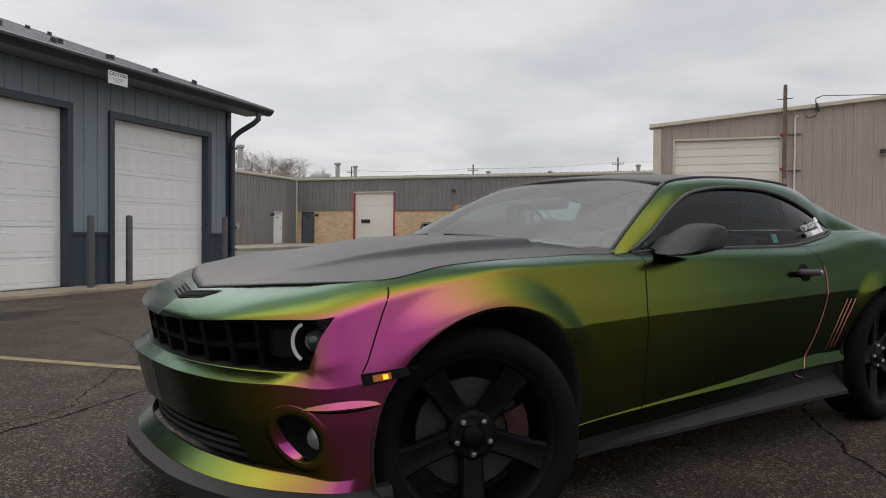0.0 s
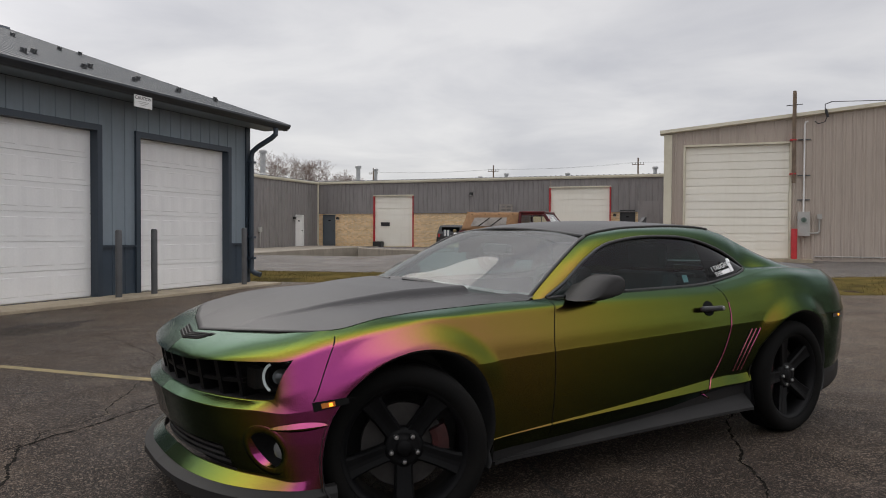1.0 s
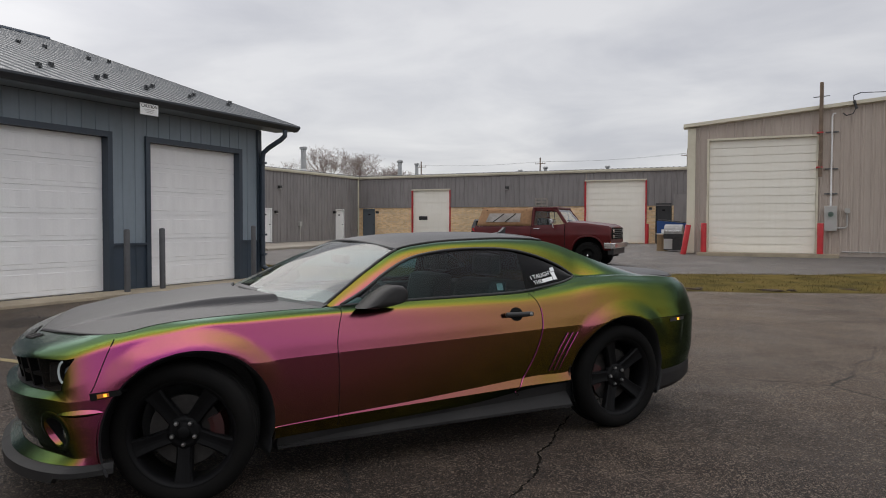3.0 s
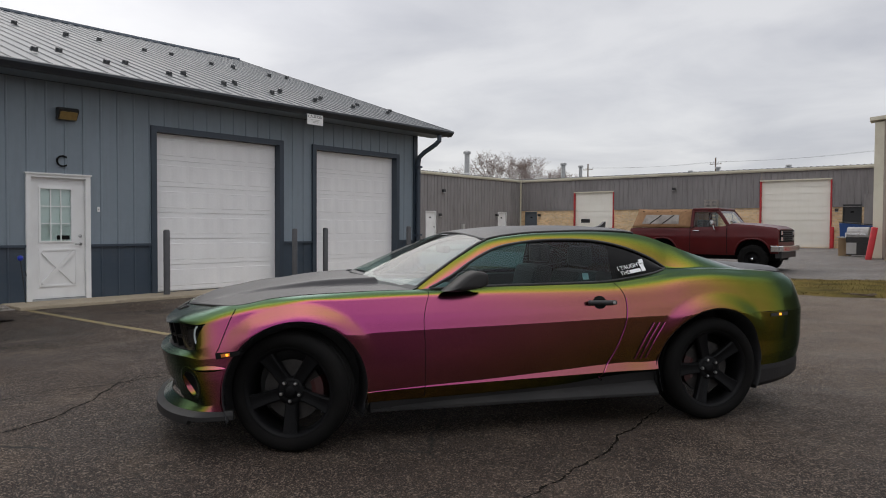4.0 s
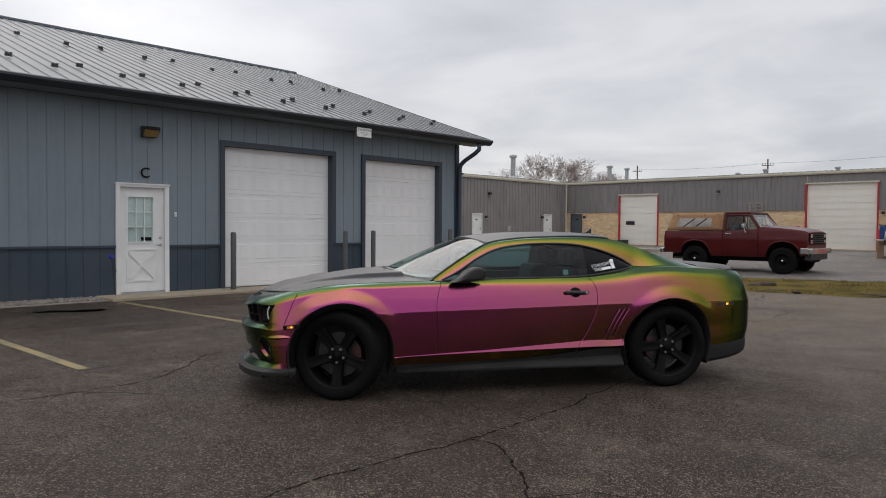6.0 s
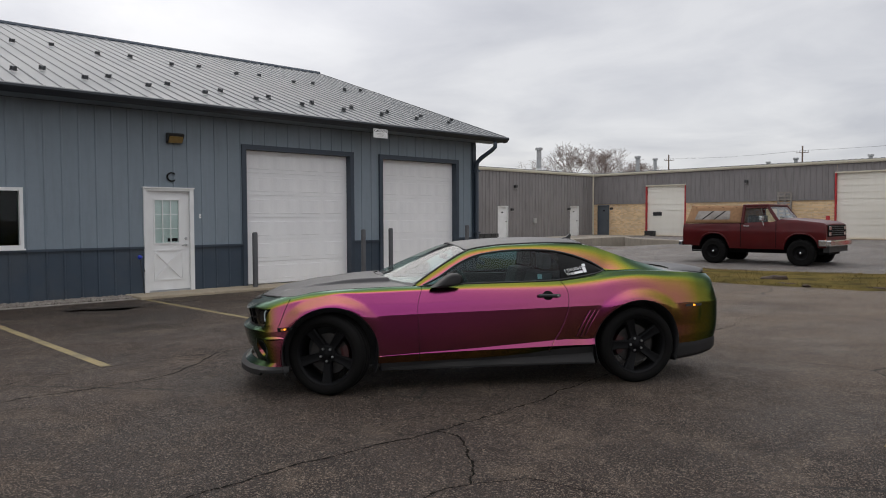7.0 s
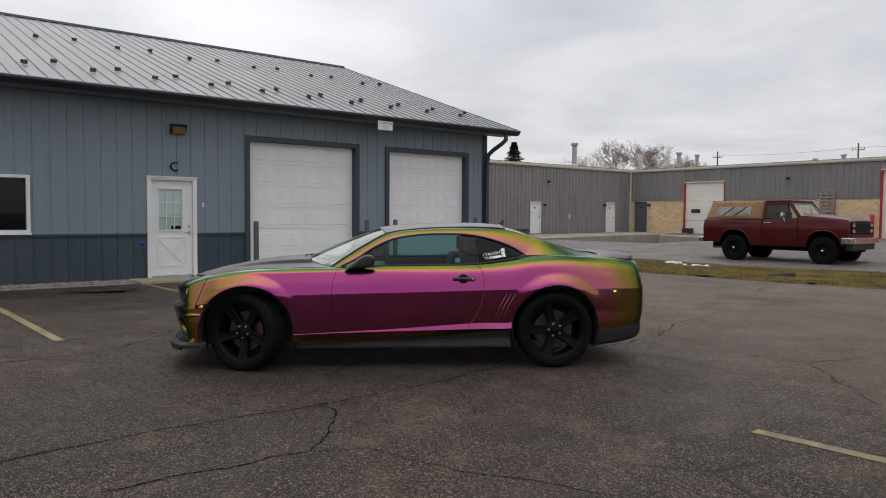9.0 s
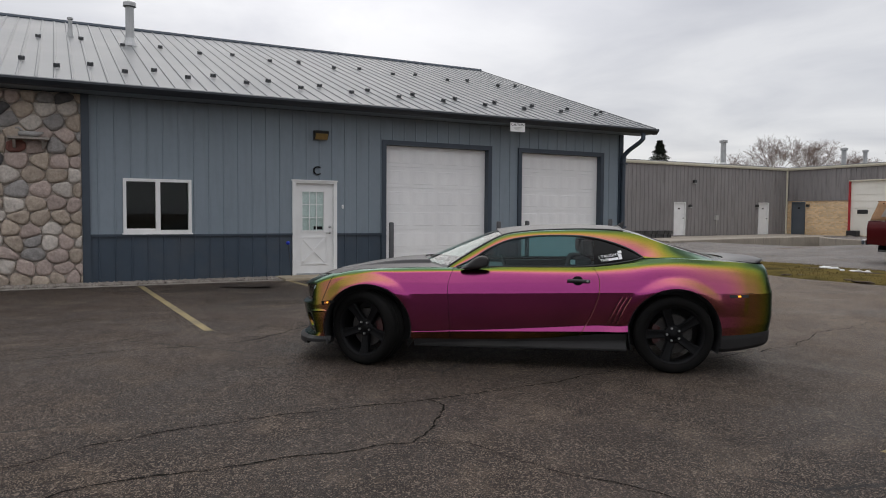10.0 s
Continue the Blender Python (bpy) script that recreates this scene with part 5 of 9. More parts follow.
LV4 = ((2.145, 0, 0.578), (2.125, 0.3, 0.58), (2.052, 0.555, 0.586), (1.985, 0.705, 0.595), (1.95, 0.787, 0.612), (1.765, 0.874, 0.69), (1.555, 0.912, 0.755), (1.37, 0.925, 0.8), (1.1, 0.918, 0.79), (0.9, 0.912, 0.79), (0.6, 0.91, 0.79), (0.2, 0.91, 0.8), (-0.3, 0.91, 0.81), (-0.75, 0.912, 0.82), (-1.03, 0.918, 0.84), (-1.25, 0.928, 0.86), (-1.44, 0.932, 0.865), (-1.75, 0.915, 0.865), (-2.08, 0.859, 0.86), (-2.28, 0.755, 0.86), (-2.36, 0.45, 0.86), (-2.395, 0, 0.86))
LV5 = ((2.175, 0, 0.706), (2.15, 0.3, 0.715), (2.082, 0.555, 0.737), (2.0, 0.7, 0.746), (1.93, 0.788, 0.753), (1.755, 0.855, 0.806), (1.55, 0.886, 0.855), (1.37, 0.899, 0.885), (1.1, 0.89, 0.889), (0.9, 0.882, 0.894), (0.6, 0.876, 0.901), (0.2, 0.879, 0.902), (-0.3, 0.88, 0.902), (-0.75, 0.88, 0.917), (-1.03, 0.874, 0.951), (-1.25, 0.884, 0.981), (-1.44, 0.886, 0.991), (-1.75, 0.867, 0.9766), (-2.08, 0.81, 0.9544), (-2.275, 0.7, 0.9452), (-2.355, 0.43, 0.942), (-2.39, 0, 0.942))
LV6 = ((2.03, 0, 0.797), (1.96, 0.3, 0.816), (1.872, 0.56, 0.834), (1.80, 0.7, 0.848), (1.76, 0.75, 0.854), (1.72, 0.775, 0.858), (1.52, 0.8, 0.896), (1.37, 0.805, 0.91), (1.1, 0.805, 0.922), (0.9, 0.8, 0.928), (0.62, 0.798, 0.93), (0.2, 0.828, 0.94), (-0.3, 0.832, 0.945), (-0.75, 0.825, 0.957), (-1.03, 0.812, 0.99), (-1.25, 0.802, 1.022), (-1.44, 0.8, 1.038), (-1.75, 0.79, 1.027), (-2.08, 0.752, 1.006), (-2.26, 0.64, 0.988), (-2.35, 0.42, 0.98), (-2.38, 0, 0.98))


def spline(pts, u, dim=3):
    """Catmull-Rom through points at whole-number stations."""
    n = len(pts)
    i = min(int(u), n - 2)
    t = u - i
    p1, p2 = pts[i], pts[i + 1]
    p0 = pts[i - 1] if i > 0 else tuple(2 * a - b for a, b in zip(p1, p2))
    p3 = pts[i + 2] if i + 2 < n else tuple(2 * b - a for a, b in zip(p1, p2))
    # scale tangents by the spacing of the stations
    def dist(a, b):
        return max(1e-4, math.sqrt(sum((x - y) ** 2 for x, y in zip(a, b))))
    d0, d1, d2 = dist(p0, p1), dist(p1, p2), dist(p2, p3)
    out = []
    for k in range(dim):
        m1 = d1 * ((p1[k] - p0[k]) / d0 - (p2[k] - p0[k]) / (d0 + d1) + (p2[k] - p1[k]) / d1)
        m2 = d1 * ((p2[k] - p1[k]) / d1 - (p3[k] - p1[k]) / (d1 + d2) + (p3[k] - p2[k]) / d2)
        out.append((2 * t ** 3 - 3 * t * t + 1) * p1[k] + (t ** 3 - 2 * t * t + t) * m1 + (-2 * t ** 3 + 3 * t * t) * p2[k] + (t ** 3 - t * t) * m2)
    return tuple(out)


def flare(x, z):
    """Swell of the fenders round the wheel arches: rises from a soft outer arc to the lip."""
    g = 0.0
    for cx, cz, r in ARCH:
        d = math.hypot(x - cx, z - cz)
        if z > cz - 0.1:
            q = min(1.0, max(0.0, (r + 0.105 - d) / 0.095))
            q = 0.75 * q + 0.25 * q * q * (3 - 2 * q)
            g += 0.036 * q * min(1.0, max(0.0, (z - cz - 0.20) / 0.20))
    return g


def lamp_shear(u, v):
    """Leans the headlamp's outer edge outwards towards the top."""
    w = max(0.0, min(v - 3, 1.0)) if v < 4 else max(0.0, 5 - v)
    return u - 0.5 * w * math.exp(-((u - 4.2) / 0.75) ** 2)


def body_grid():
    """Rows of points for the left side, nose to tail."""
    us = []
    for i in range(21):
        n = 16 if 5 <= i <= 8 or 13 <= i <= 17 else 11
        us += [i + k / n for k in range(n)]
    us.append(20.9999999)
    vs = [0, .3, .65, .92, 1, 1.08, 1.35, 1.7, 1.92, 2, 2.03, 2.1, 2.2, 2.32, 2.44, 2.56, 2.68, 2.8, 2.9, 2.96, 3, 3.04, 3.1, 3.25, 3.4, 3.55, 3.7, 3.85, 4, 4.12, 4.25, 4.37, 4.5, 4.62, 4.75, 4.87, 5, 5.12, 5.25, 5.37, 5.5, 5.62, 5.75, 5.87, 6]
    grid = []
    for u in us:
        def levels(at):
            return [(p[0], max(0.0, p[1]), p[2]) for p in (spline(L, at) for L in (LV0, LV1, LV2, LV3, LV4, LV5, LV6))]
        plain = levels(u)
        row = []
        for v in vs:
            lv = levels(lamp_shear(u, v)) if 2.5 < u < 6.5 and 3 < v < 5 else plain
            low, mid, top = lv[:3], lv[2:4], lv[3:]
            if v <= 2:
                i = min(int(v), 1)
                t = v - i
                p = tuple(a + (b - a) * t for a, b in zip(low[i], low[i + 1]))
            elif v <= 3:
                t = v - 2
                p = [a + (b - a) * t for a, b in zip(mid[0], mid[1])]
                # gentle hollow below the crease
                belly = math.sin(math.pi * t) * 0.007
                p[1] += belly if 5 < u < 18 else 0
                p = tuple(p)
            else:
                p = spline(top, min(v - 3, 2.9999999))
                if u < 14:
                    # folded from flat planes, with a firm edge along the shoulder that softens towards the door
                    i = min(int(v - 3), 2)
                    t = v - 3 - i
                    flat = tuple(a + (b - a) * t for a, b in zip(top[i], top[i + 1]))
                    if i == 2:
                        roll = 0.009 * max(0.0, 1 - max(0.0, u - 3.5) / 2.5) + 0.006
                        flat = (flat[0], flat[1], flat[2] + roll * math.sin(math.pi * t ** 0.7))
                    k = 1.0 if u < 4.8 else 0.95 if u < 10 else 0.95 * (14 - u) / 4
                    if v < 4 and u > 4.8:
                        k *= max(0.0, 1 - (u - 4.8) / 1.5)
                    p = tuple(a + (b - a) * k for a, b in zip(p, flat))
            x, y, z = p
            if 4.5 < u < 19:
                w = min(1, (u - 4.5) / 1.0, (19 - u) / 1.0)
                y += w * flare(x, z)
            row.append(Vector((x, y, z)))
        grid.append(row)
    return us, vs, grid


car = thing("sports_coupe", CAR, "two-door coupe in magenta to green colour-shift vinyl with satin black hood", "car")
US, VS, BODY = body_grid()
from mathutils.bvhtree import BVHTree


def side_hit_tree():
    verts, faces = [], []
    for row in BODY:
        verts += row
    nv = len(VS)
    for i in range(len(US) - 1):
        for j in range(nv - 1):
            faces.append((i * nv + j, i * nv + j + 1, (i + 1) * nv + j + 1, (i + 1) * nv + j))
    return BVHTree.FromPolygons(verts, faces)


BODY_TREE = side_hit_tree()


def on_side(x, z):
    """Point and outward normal of the left flank at (x, z)."""
    p, n, _, _ = BODY_TREE.ray_cast(Vector((x, 2.0, z)), Vector((0, -1, 0)))
    if p is None:
        return Vector((x, 0.9, z)), Vector((0, 1, 0))
    return p, (n if n.y > 0 else -n)


def on_front(y, z):
    p, n, _, _ = BODY_TREE.ray_cast(Vector((3.5, abs(y), z)), Vector((-1, 0, 0)))
    if p is None:
        p, n = Vector((2.1, abs(y), z)), Vector((1, 0, 0))
    n = n if n.x > 0 else -n
    return (p, n) if y >= 0 else (Vector((p.x, -p.y, p.z)), Vector((n.x, -n.y, n.z)))


def in_arch(p):
    for cx, cz, r in ARCH:
        if math.hypot(p.x - cx, p.z - cz) < r and p.y > 0.5:
            return True
    return False


DOOR_FRONT = ((.925, .586), (.85, .612), (.78, .63), (.6, .625), (.36, .616), (.2, .61))
DOOR_REAR = ((.97, -.70), (.858, -.755), (.755, -.757), (.574, -.714), (.417, -.641), (.312, -.577), (.2, -.5))


def at_height(line, z):
    for (za, xa), (zb, xb) in zip(line, line[1:]):
        if zb <= z <= za:
            return xb + (xa - xb) * (z - zb) / (za - zb)
    return line[0][1] if z > line[0][0] else line[-1][1]


def panel_of(c, u, v):
    if u < LAMP_U and 4.0 <= v < 5.0:
        return None  # grille and headlamp band
    if u > 19.3 and 3.9 < v < 4.9:
        return "tail_panel"
    gap = 1.756 + (0.807 - c.z) * 0.40
    if c.x > gap and c.z > 0.58 or c.x > 1.70 and c.z <= 0.60:
        return "front_bumper"
    if c.x > at_height(DOOR_FRONT, c.z):
        return "fender"
    if c.x > at_height(DOOR_REAR, c.z):
        return "door"
    if c.x < -1.86 and c.z < 0.735:
        return "rear_bumper"
    return "quarter_panel"


FOG_Y, FOG_Z = 0.728, 0.402


def hole(c):
    """Openings in the bumper skin: lower intake and fog lamps."""
    if c.x > 1.7 and math.hypot((c.y - FOG_Y) / 0.92, c.z - FOG_Z) < 0.083:
        return True
    if c.x > 1.95 and abs(c.y) < 0.50 + (0.39 - c.z) * 0.5 and 0.288 < c.z < 0.392:
        return True
    return False


def build_body():
    nv = len(VS)
    pts = [[p.copy() for p in row] for row in BODY]
    # snap points near the arches onto their circles
    dead = set()
    for i, row in enumerate(pts):
        for j, p in enumerate(row):
            if in_arch(p):
                dead.add((i, j))
    for i, row in enumerate(pts):
        for j, p in enumerate(row):
            if (i, j) in dead:
                near = any((i + a, j + b) not in dead for a in (-1, 0, 1) for b in (-1, 0, 1) if 0 <= i + a < len(pts) and 0 <= j + b < nv)
                if near:
                    cx, cz, r = min(ARCH, key=lambda q: abs(q[0] - p.x))
                    d = Vector((p.x - cx, 0, p.z - cz))
                    d = d.normalized() * r
                    p.x, p.z = cx + d.x, cz + d.z
    # normals of the whole skin
    nrm = [[Vector() for _ in VS] for _ in pts]
    quads = []
    for i in range(len(pts) - 1):
        for j in range(nv - 1):
            q = ((i, j), (i, j + 1), (i + 1, j + 1), (i + 1, j))
            a, b, c, d = (BODY[k][m] for k, m in q)
            n = (c - a).cross(d - b)
            if n.length > 1e-12:
                for k, m in q:
                    nrm[k][m] += n.normalized() * max(n.length, 1e-5)
            if sum(k in dead for k in q) == 4 and all(in_arch(BODY[k][m]) for k, m in q):
                snapped = [pts[k][m] for k, m in q]
                if not all(abs(math.hypot(p.x - min(ARCH, key=lambda r: abs(r[0] - p.x))[0], p.z - min(ARCH, key=lambda r: abs(r[0] - p.x))[1]) - min(ARCH, key=lambda r: abs(r[0] - p.x))[2]) < 1e-4 for p in snapped):
                    continue
                continue
            quads.append(q)
    groups = {}
    for q in quads:
        c = sum((pts[k][m] for k, m in q), Vector()) / 4
        u, v = US[q[0][0]], VS[q[0][1]]
        name = panel_of(c, u, v)
        if name is None or hole(c):
            continue
        groups.setdefault(name, []).append(q)
    for side in (1, -1):
        for name, qs in groups.items():
            if name == "tail_panel" and side < 0:
                pass
            ids, verts, norms, faces = {}, [], [], []
            for q in qs:
                f = []
                for k in q:
                    if k not in ids:
                        ids[k] = len(verts)
                        p = pts[k[0]][k[1]]
                        verts.append((p.x, p.y * side, p.z))
                        n = nrm[k[0]][k[1]]
                        n = n.normalized() if n.length else Vector((0, 1, 0))
                        if n.dot(Vector((p.x * 0.15, p.y + 0.3, p.z - 0.5))) < 0:
                            n = -n
                        norms.append((n.x, n.y * side, n.z))
                    f.append(ids[k])
                if len({verts[a] for a in f}) >= 3:
                    faces.append(f if side > 0 else f[::-1])
            me = bpy.data.meshes.new(name)
            me.from_pydata(verts, [], faces)
            me.validate()
            for poly in me.polygons:
                poly.use_smooth = True
            # orient faces outwards
            bm = bmesh.new()
            bm.from_mesh(me)
            for f in bm.faces:
                f.normal_update()
                want = sum((Vector(norms[v.index]) for v in f.verts), Vector())
                if f.normal.dot(want) < 0:
                    f.normal_flip()
            bm.to_mesh(me)
            bm.free()
            me.normals_split_custom_set_from_vertices(norms)
            me.materials.append(M["satin_black"] if name == "tail_panel" else M["paint"])
            ob = new(name, me)
            ob.parent = car
            if name == "tail_panel":
                ob["label"] = "satin black tail panel"
    # turned-in lips of the arches
    for side in (1, -1):
        for cx, cz, r in ARCH:
            bm = bmesh.new()
            prev = None
            for k in range(49):
                a = radians(-22 + 224 * k / 48)
                x, z = cx + r * math.cos(a), cz + r * math.sin(a)
                p, _ = on_side(cx + (r + 0.006) * math.cos(a), cz + (r + 0.006) * math.sin(a))
                cur = [bm.verts.new((x, side * (p.y + 0.001), z)), bm.verts.new((cx + (r - 0.012) * math.cos(a), side * (p.y - 0.012), cz + (r - 0.012) * math.sin(a))),
                       bm.verts.new((cx + (r - 0.004) * math.cos(a), side * 0.62, cz + (r - 0.004) * math.sin(a)))]
                if prev:
                    bm.faces.new((prev[0], prev[1], cur[1], cur[0]))
                    bm.faces.new((prev[1], prev[2], cur[2], cur[1]))
                prev = cur
            part("wheel_arch_liner", bm, M["black"], car, "black wheel arch liner", smooth=True)


build_body()

# ---- upper body ----
EDGE = ((.66, .745, .925), (.50, .705, 1.03), (.32, .66, 1.14), (.13, .61, 1.236), (-.10, .585, 1.275), (-.40, .575, 1.293), (-.75, .57, 1.298), (-1.0, .575, 1.283), (-1.15, .582, 1.25), (-1.28, .59, 1.205), (-1.5, .605, 1.13), (-1.83, .635, 1.036))
WTOP = ((.56, .775, .936), (.42, .755, 1.005), (.25, .725, 1.112), (.08, .695, 1.188), (-.10, .68, 1.222), (-.40, .675, 1.240), (-.70, .675, 1.224), (-.95, .69, 1.16), (-1.09, .70, 1.10), (-1.18, .715, 1.045), (-1.44, .765, 1.043), (-1.79, .765, 1.028))
WLOW = ((.56, .78, .933), (.42, .788, .940), (.25, .794, .944), (.08, .797, .947), (-.10, .80, .950), (-.40, .80, .953), (-.70, .795, .963), (-.92, .782, .990), (-1.06, .765, 1.012), (-1.165, .742, 1.036), (-1.42, .785, 1.040), (-1.78, .78, 1.026))


def belt(x):
    """The top edge of the lower body at x."""
    lo, hi = 5.0, 19.0
    for _ in range(40):
        m = (lo + hi) / 2
        if spline(LV6, m)[0] > x:
            lo = m
        else:
            hi = m
    return spline(LV6, lo)


def upper_side(side):
    """Pillars and roof rail in paint, side glass, from one set of lines."""
    n = 10
    us = [i + k / n for i in range(11) for k in range(n)] + [10.9999999]
    ws = [0, .15, .35, .55, .75, .9, 1, 1.15, 1.3, 1.45, 1.6, 1.75, 1.9, 2, 2.5, 3]
    grid = []
    for u in us:
        a, b, c = spline(EDGE, u), spline(WTOP, u), spline(WLOW, u)
        d = belt(c[0])
        row = []
        for w in ws:
            if w <= 1:
                p = [x + (y - x) * w for x, y in zip(a, b)]
                p[1] += 0.012 * math.sin(math.pi * w)
                p[2] += 0.012 * math.sin(math.pi * w) * min(1.0, max(0.0, u - 1.5), max(0.0, (10.5 - u) / 2))
            elif w <= 2:
                p = [x + (y - x) * (w - 1) for x, y in zip(b, c)]
                p[1] += 0.012 * math.sin(math.pi * (w - 1)) if u < 8.9 else 0
            else:
                p = [x + (y - x) * (w - 2) for x, y in zip(c, d)]
            row.append(Vector((p[0], p[1] * side, p[2])))
        grid.append(row)
    frame_bm, front_bm, rear_bm, pillar_bm = bmesh.new(), bmesh.new(), bmesh.new(), bmesh.new()
    caches = {}

    def vert(bm, i, j, inset):
        key = (id(bm), i, j)
        if key not in caches:
            p = grid[i][j].copy()
            p.y -= side * inset
            caches[key] = bm.verts.new(p)
        return caches[key]

    for i in range(len(us) - 1):
        for j in range(len(ws) - 1):
            u, w = us[i], ws[j]
            glassy = u < 8.95 and 1 <= w < 2
            xm = grid[i][j].x
            if not glassy:
                bm, inset = frame_bm, 0.0
            elif -0.722 < xm < -0.70:
                bm, inset = pillar_bm, 0.004
            elif xm >= -0.70:
                bm, inset = front_bm, 0.007
            else:
                bm, inset = rear_bm, 0.007
            q = [vert(bm, *k, inset) for k in ((i, j), (i + 1, j), (i + 1, j + 1), (i, j + 1))]
            if len({tuple(round(x, 5) for x in v.co) for v in q}) >= 3:
                try:
                    bm.faces.new(q)
                except ValueError:
                    pass
    part("roof_pillar", frame_bm, M["paint"], car, smooth=True)
    a = part("door_glass", front_bm, M["side_glass"], car, "tinted side glass", smooth=True)
    b = part("quarter_glass", rear_bm, M["dark_glass"], car, "dark rear quarter glass", smooth=True)
    a.visible_shadow = False
    part("door_pillar", pillar_bm, M["letter"], car, "black door pillar", smooth=True)
    # rubber seals round the opening
    top = [spline(WTOP, u) for u in [k * 0.25 for k in range(0, 36)]] + [(-1.175, .716, 1.043)]
    low = [spline(WLOW, u) for u in [k * 0.25 for k in range(0, 36)]] + [(-1.175, .716, 1.043)]
    for line, r in ((top, 0.009), (low, 0.008)):
        bm = bmesh.new()
        tube(bm, [(x, side * (y + 0.002), z) for x, y, z in line], r, 6)
        part("window_seal", bm, M["black"], car, smooth=True)


for sd in (1, -1):
    upper_side(sd)


def between_edges(u0, u1, n, m, bulge, crown, drop=0.0, inset=1.0):
    """A sheet from the left to the right upper edge, bowed forwards and up."""
    bm = bmesh.new()
    rows = []
    for i in range(n + 1):
        s = i / n
        p = spline(EDGE, min(u0 + (u1 - u0) * s, 10.9999999))
        row = []
        for j in range(m + 1):
            t = -1 + 2 * j / m
            k = 1 - abs(t) ** (3 if u0 < 1 else 2)
            bx = bulge[0] + (bulge[1] - bulge[0]) * s
            cz = crown[0] + (crown[1] - crown[0]) * s
            row.append(bm.verts.new((p[0] + bx * k, p[1] * t * inset, p[2] + cz * k - drop)))
        rows.append(row)
    for r0, r1 in zip(rows, rows[1:]):
        for j in range(m):
            bm.faces.new((r0[j], r0[j + 1], r1[j + 1], r1[j]))
    return bm


shield = part("windshield", between_edges(0.12, 3.0, 16, 24, (.27, .06), (.055, .045), 0.004), M["car_glass"], car, "raked windshield", smooth=True)
shield.visible_shadow = False
part("roof_panel", between_edges(3.0, 7.0, 24, 24, (.06, -.03), (.045, .034), -0.003), M["satin_black"], car, "satin black roof skin", smooth=True)
part("rear_window", between_edges(7.0, 11.0, 20, 16, (-.03, -.05), (.034, .02), 0.004), M["dark_glass"], car, "dark rear window", smooth=True)
for nm, u in (("windshield_header", 3.0), ("rear_header", 7.0)):
    bm = bmesh.new()
    p = spline(EDGE, u)
    bx, cz = (.06, .045) if u < 4 else (-.03, .034)
    tube(bm, [(p[0] + bx * (1 - t * t), p[1] * t, p[2] + cz * (1 - t * t)) for t in [k / 12 - 1 for k in range(25)]], 0.011, 6)
    part("glass_trim", bm, M["black"], car, smooth=True)
for sd in (1, -1):
    bm = bmesh.new()
    tube(bm, [(x, sd * y, z + 0.002) for x, y, z in (spline(EDGE, k * 0.25) for k in range(0, 13))], 0.009, 6)
    part("glass_trim", bm, M["black"], car, smooth=True)
    bm = bmesh.new()
    tube(bm, [(x, sd * (y - 0.004), z + 0.004) for x, y, z in (spline(EDGE, k * 0.25) for k in range(12, 29))], 0.007, 6)
    part("roof_ditch_trim", bm, M["black"], car, smooth=True)


def front_edge(y):
    """The hood's front edge: x and z at a distance y from the middle."""
    pts = LV6[:6]
    for a, b in zip(pts, pts[1:]):
        if a[1] <= y <= b[1]:
            t = (y - a[1]) / (b[1] - a[1])
            return a[0] + (b[0] - a[0]) * t, a[2] + (b[2] - a[2]) * t
    return pts[-1][0], pts[-1][2]


HOOD_CENTRE = ((2.03, .798), (1.95, .824), (1.80, .862), (1.54, .902), (1.25, .935), (.95, .957), (.7, .968))


def lerp_table(tab, x):
    for (xa, a), (xb, b) in zip(tab, tab[1:]):
        if xb <= x <= xa:
            return b + (a - b) * (x - xb) / (xa - xb)
    return tab[0][1] if x > tab[0][0] else tab[-1][1]


def hood_point(t, s):
    yf = abs(t) * 0.775
    xf, zf = front_edge(yf)
    xr = 0.655 + 0.27 * (1 - t * t) + 0.02
    x = xf + (xr - xf) * s
    e = belt(min(x, 1.72)) if x < 1.72 else (x, .775, front_edge(0.775)[1])
    half = e[1] if x < 1.72 else 0.775
    y = t * half
    ze = e[2] + 0.0
    if x > 1.72:
        ze = front_edge(0.775)[1] - (x - 1.72) * 0.16
    rise = lerp_table(HOOD_CENTRE, x) - ze
    a = abs(t)
    # a creased centre dome that widens and deepens towards the windshield
    wid = 0.27 + 0.33 * s
    k = min(1.0, max(0.0, (a - wid) / 0.04))
    dome = 0.034 * min(1.0, s / 0.75) * (1 - k * (0.75 + 0.25 * k)) + 0.004 * s * (1 - min(1.0, a / wid) ** 2)
    z = ze + rise * (1 - a ** 2.3) + dome
    return Vector((x, y, z + 0.002))


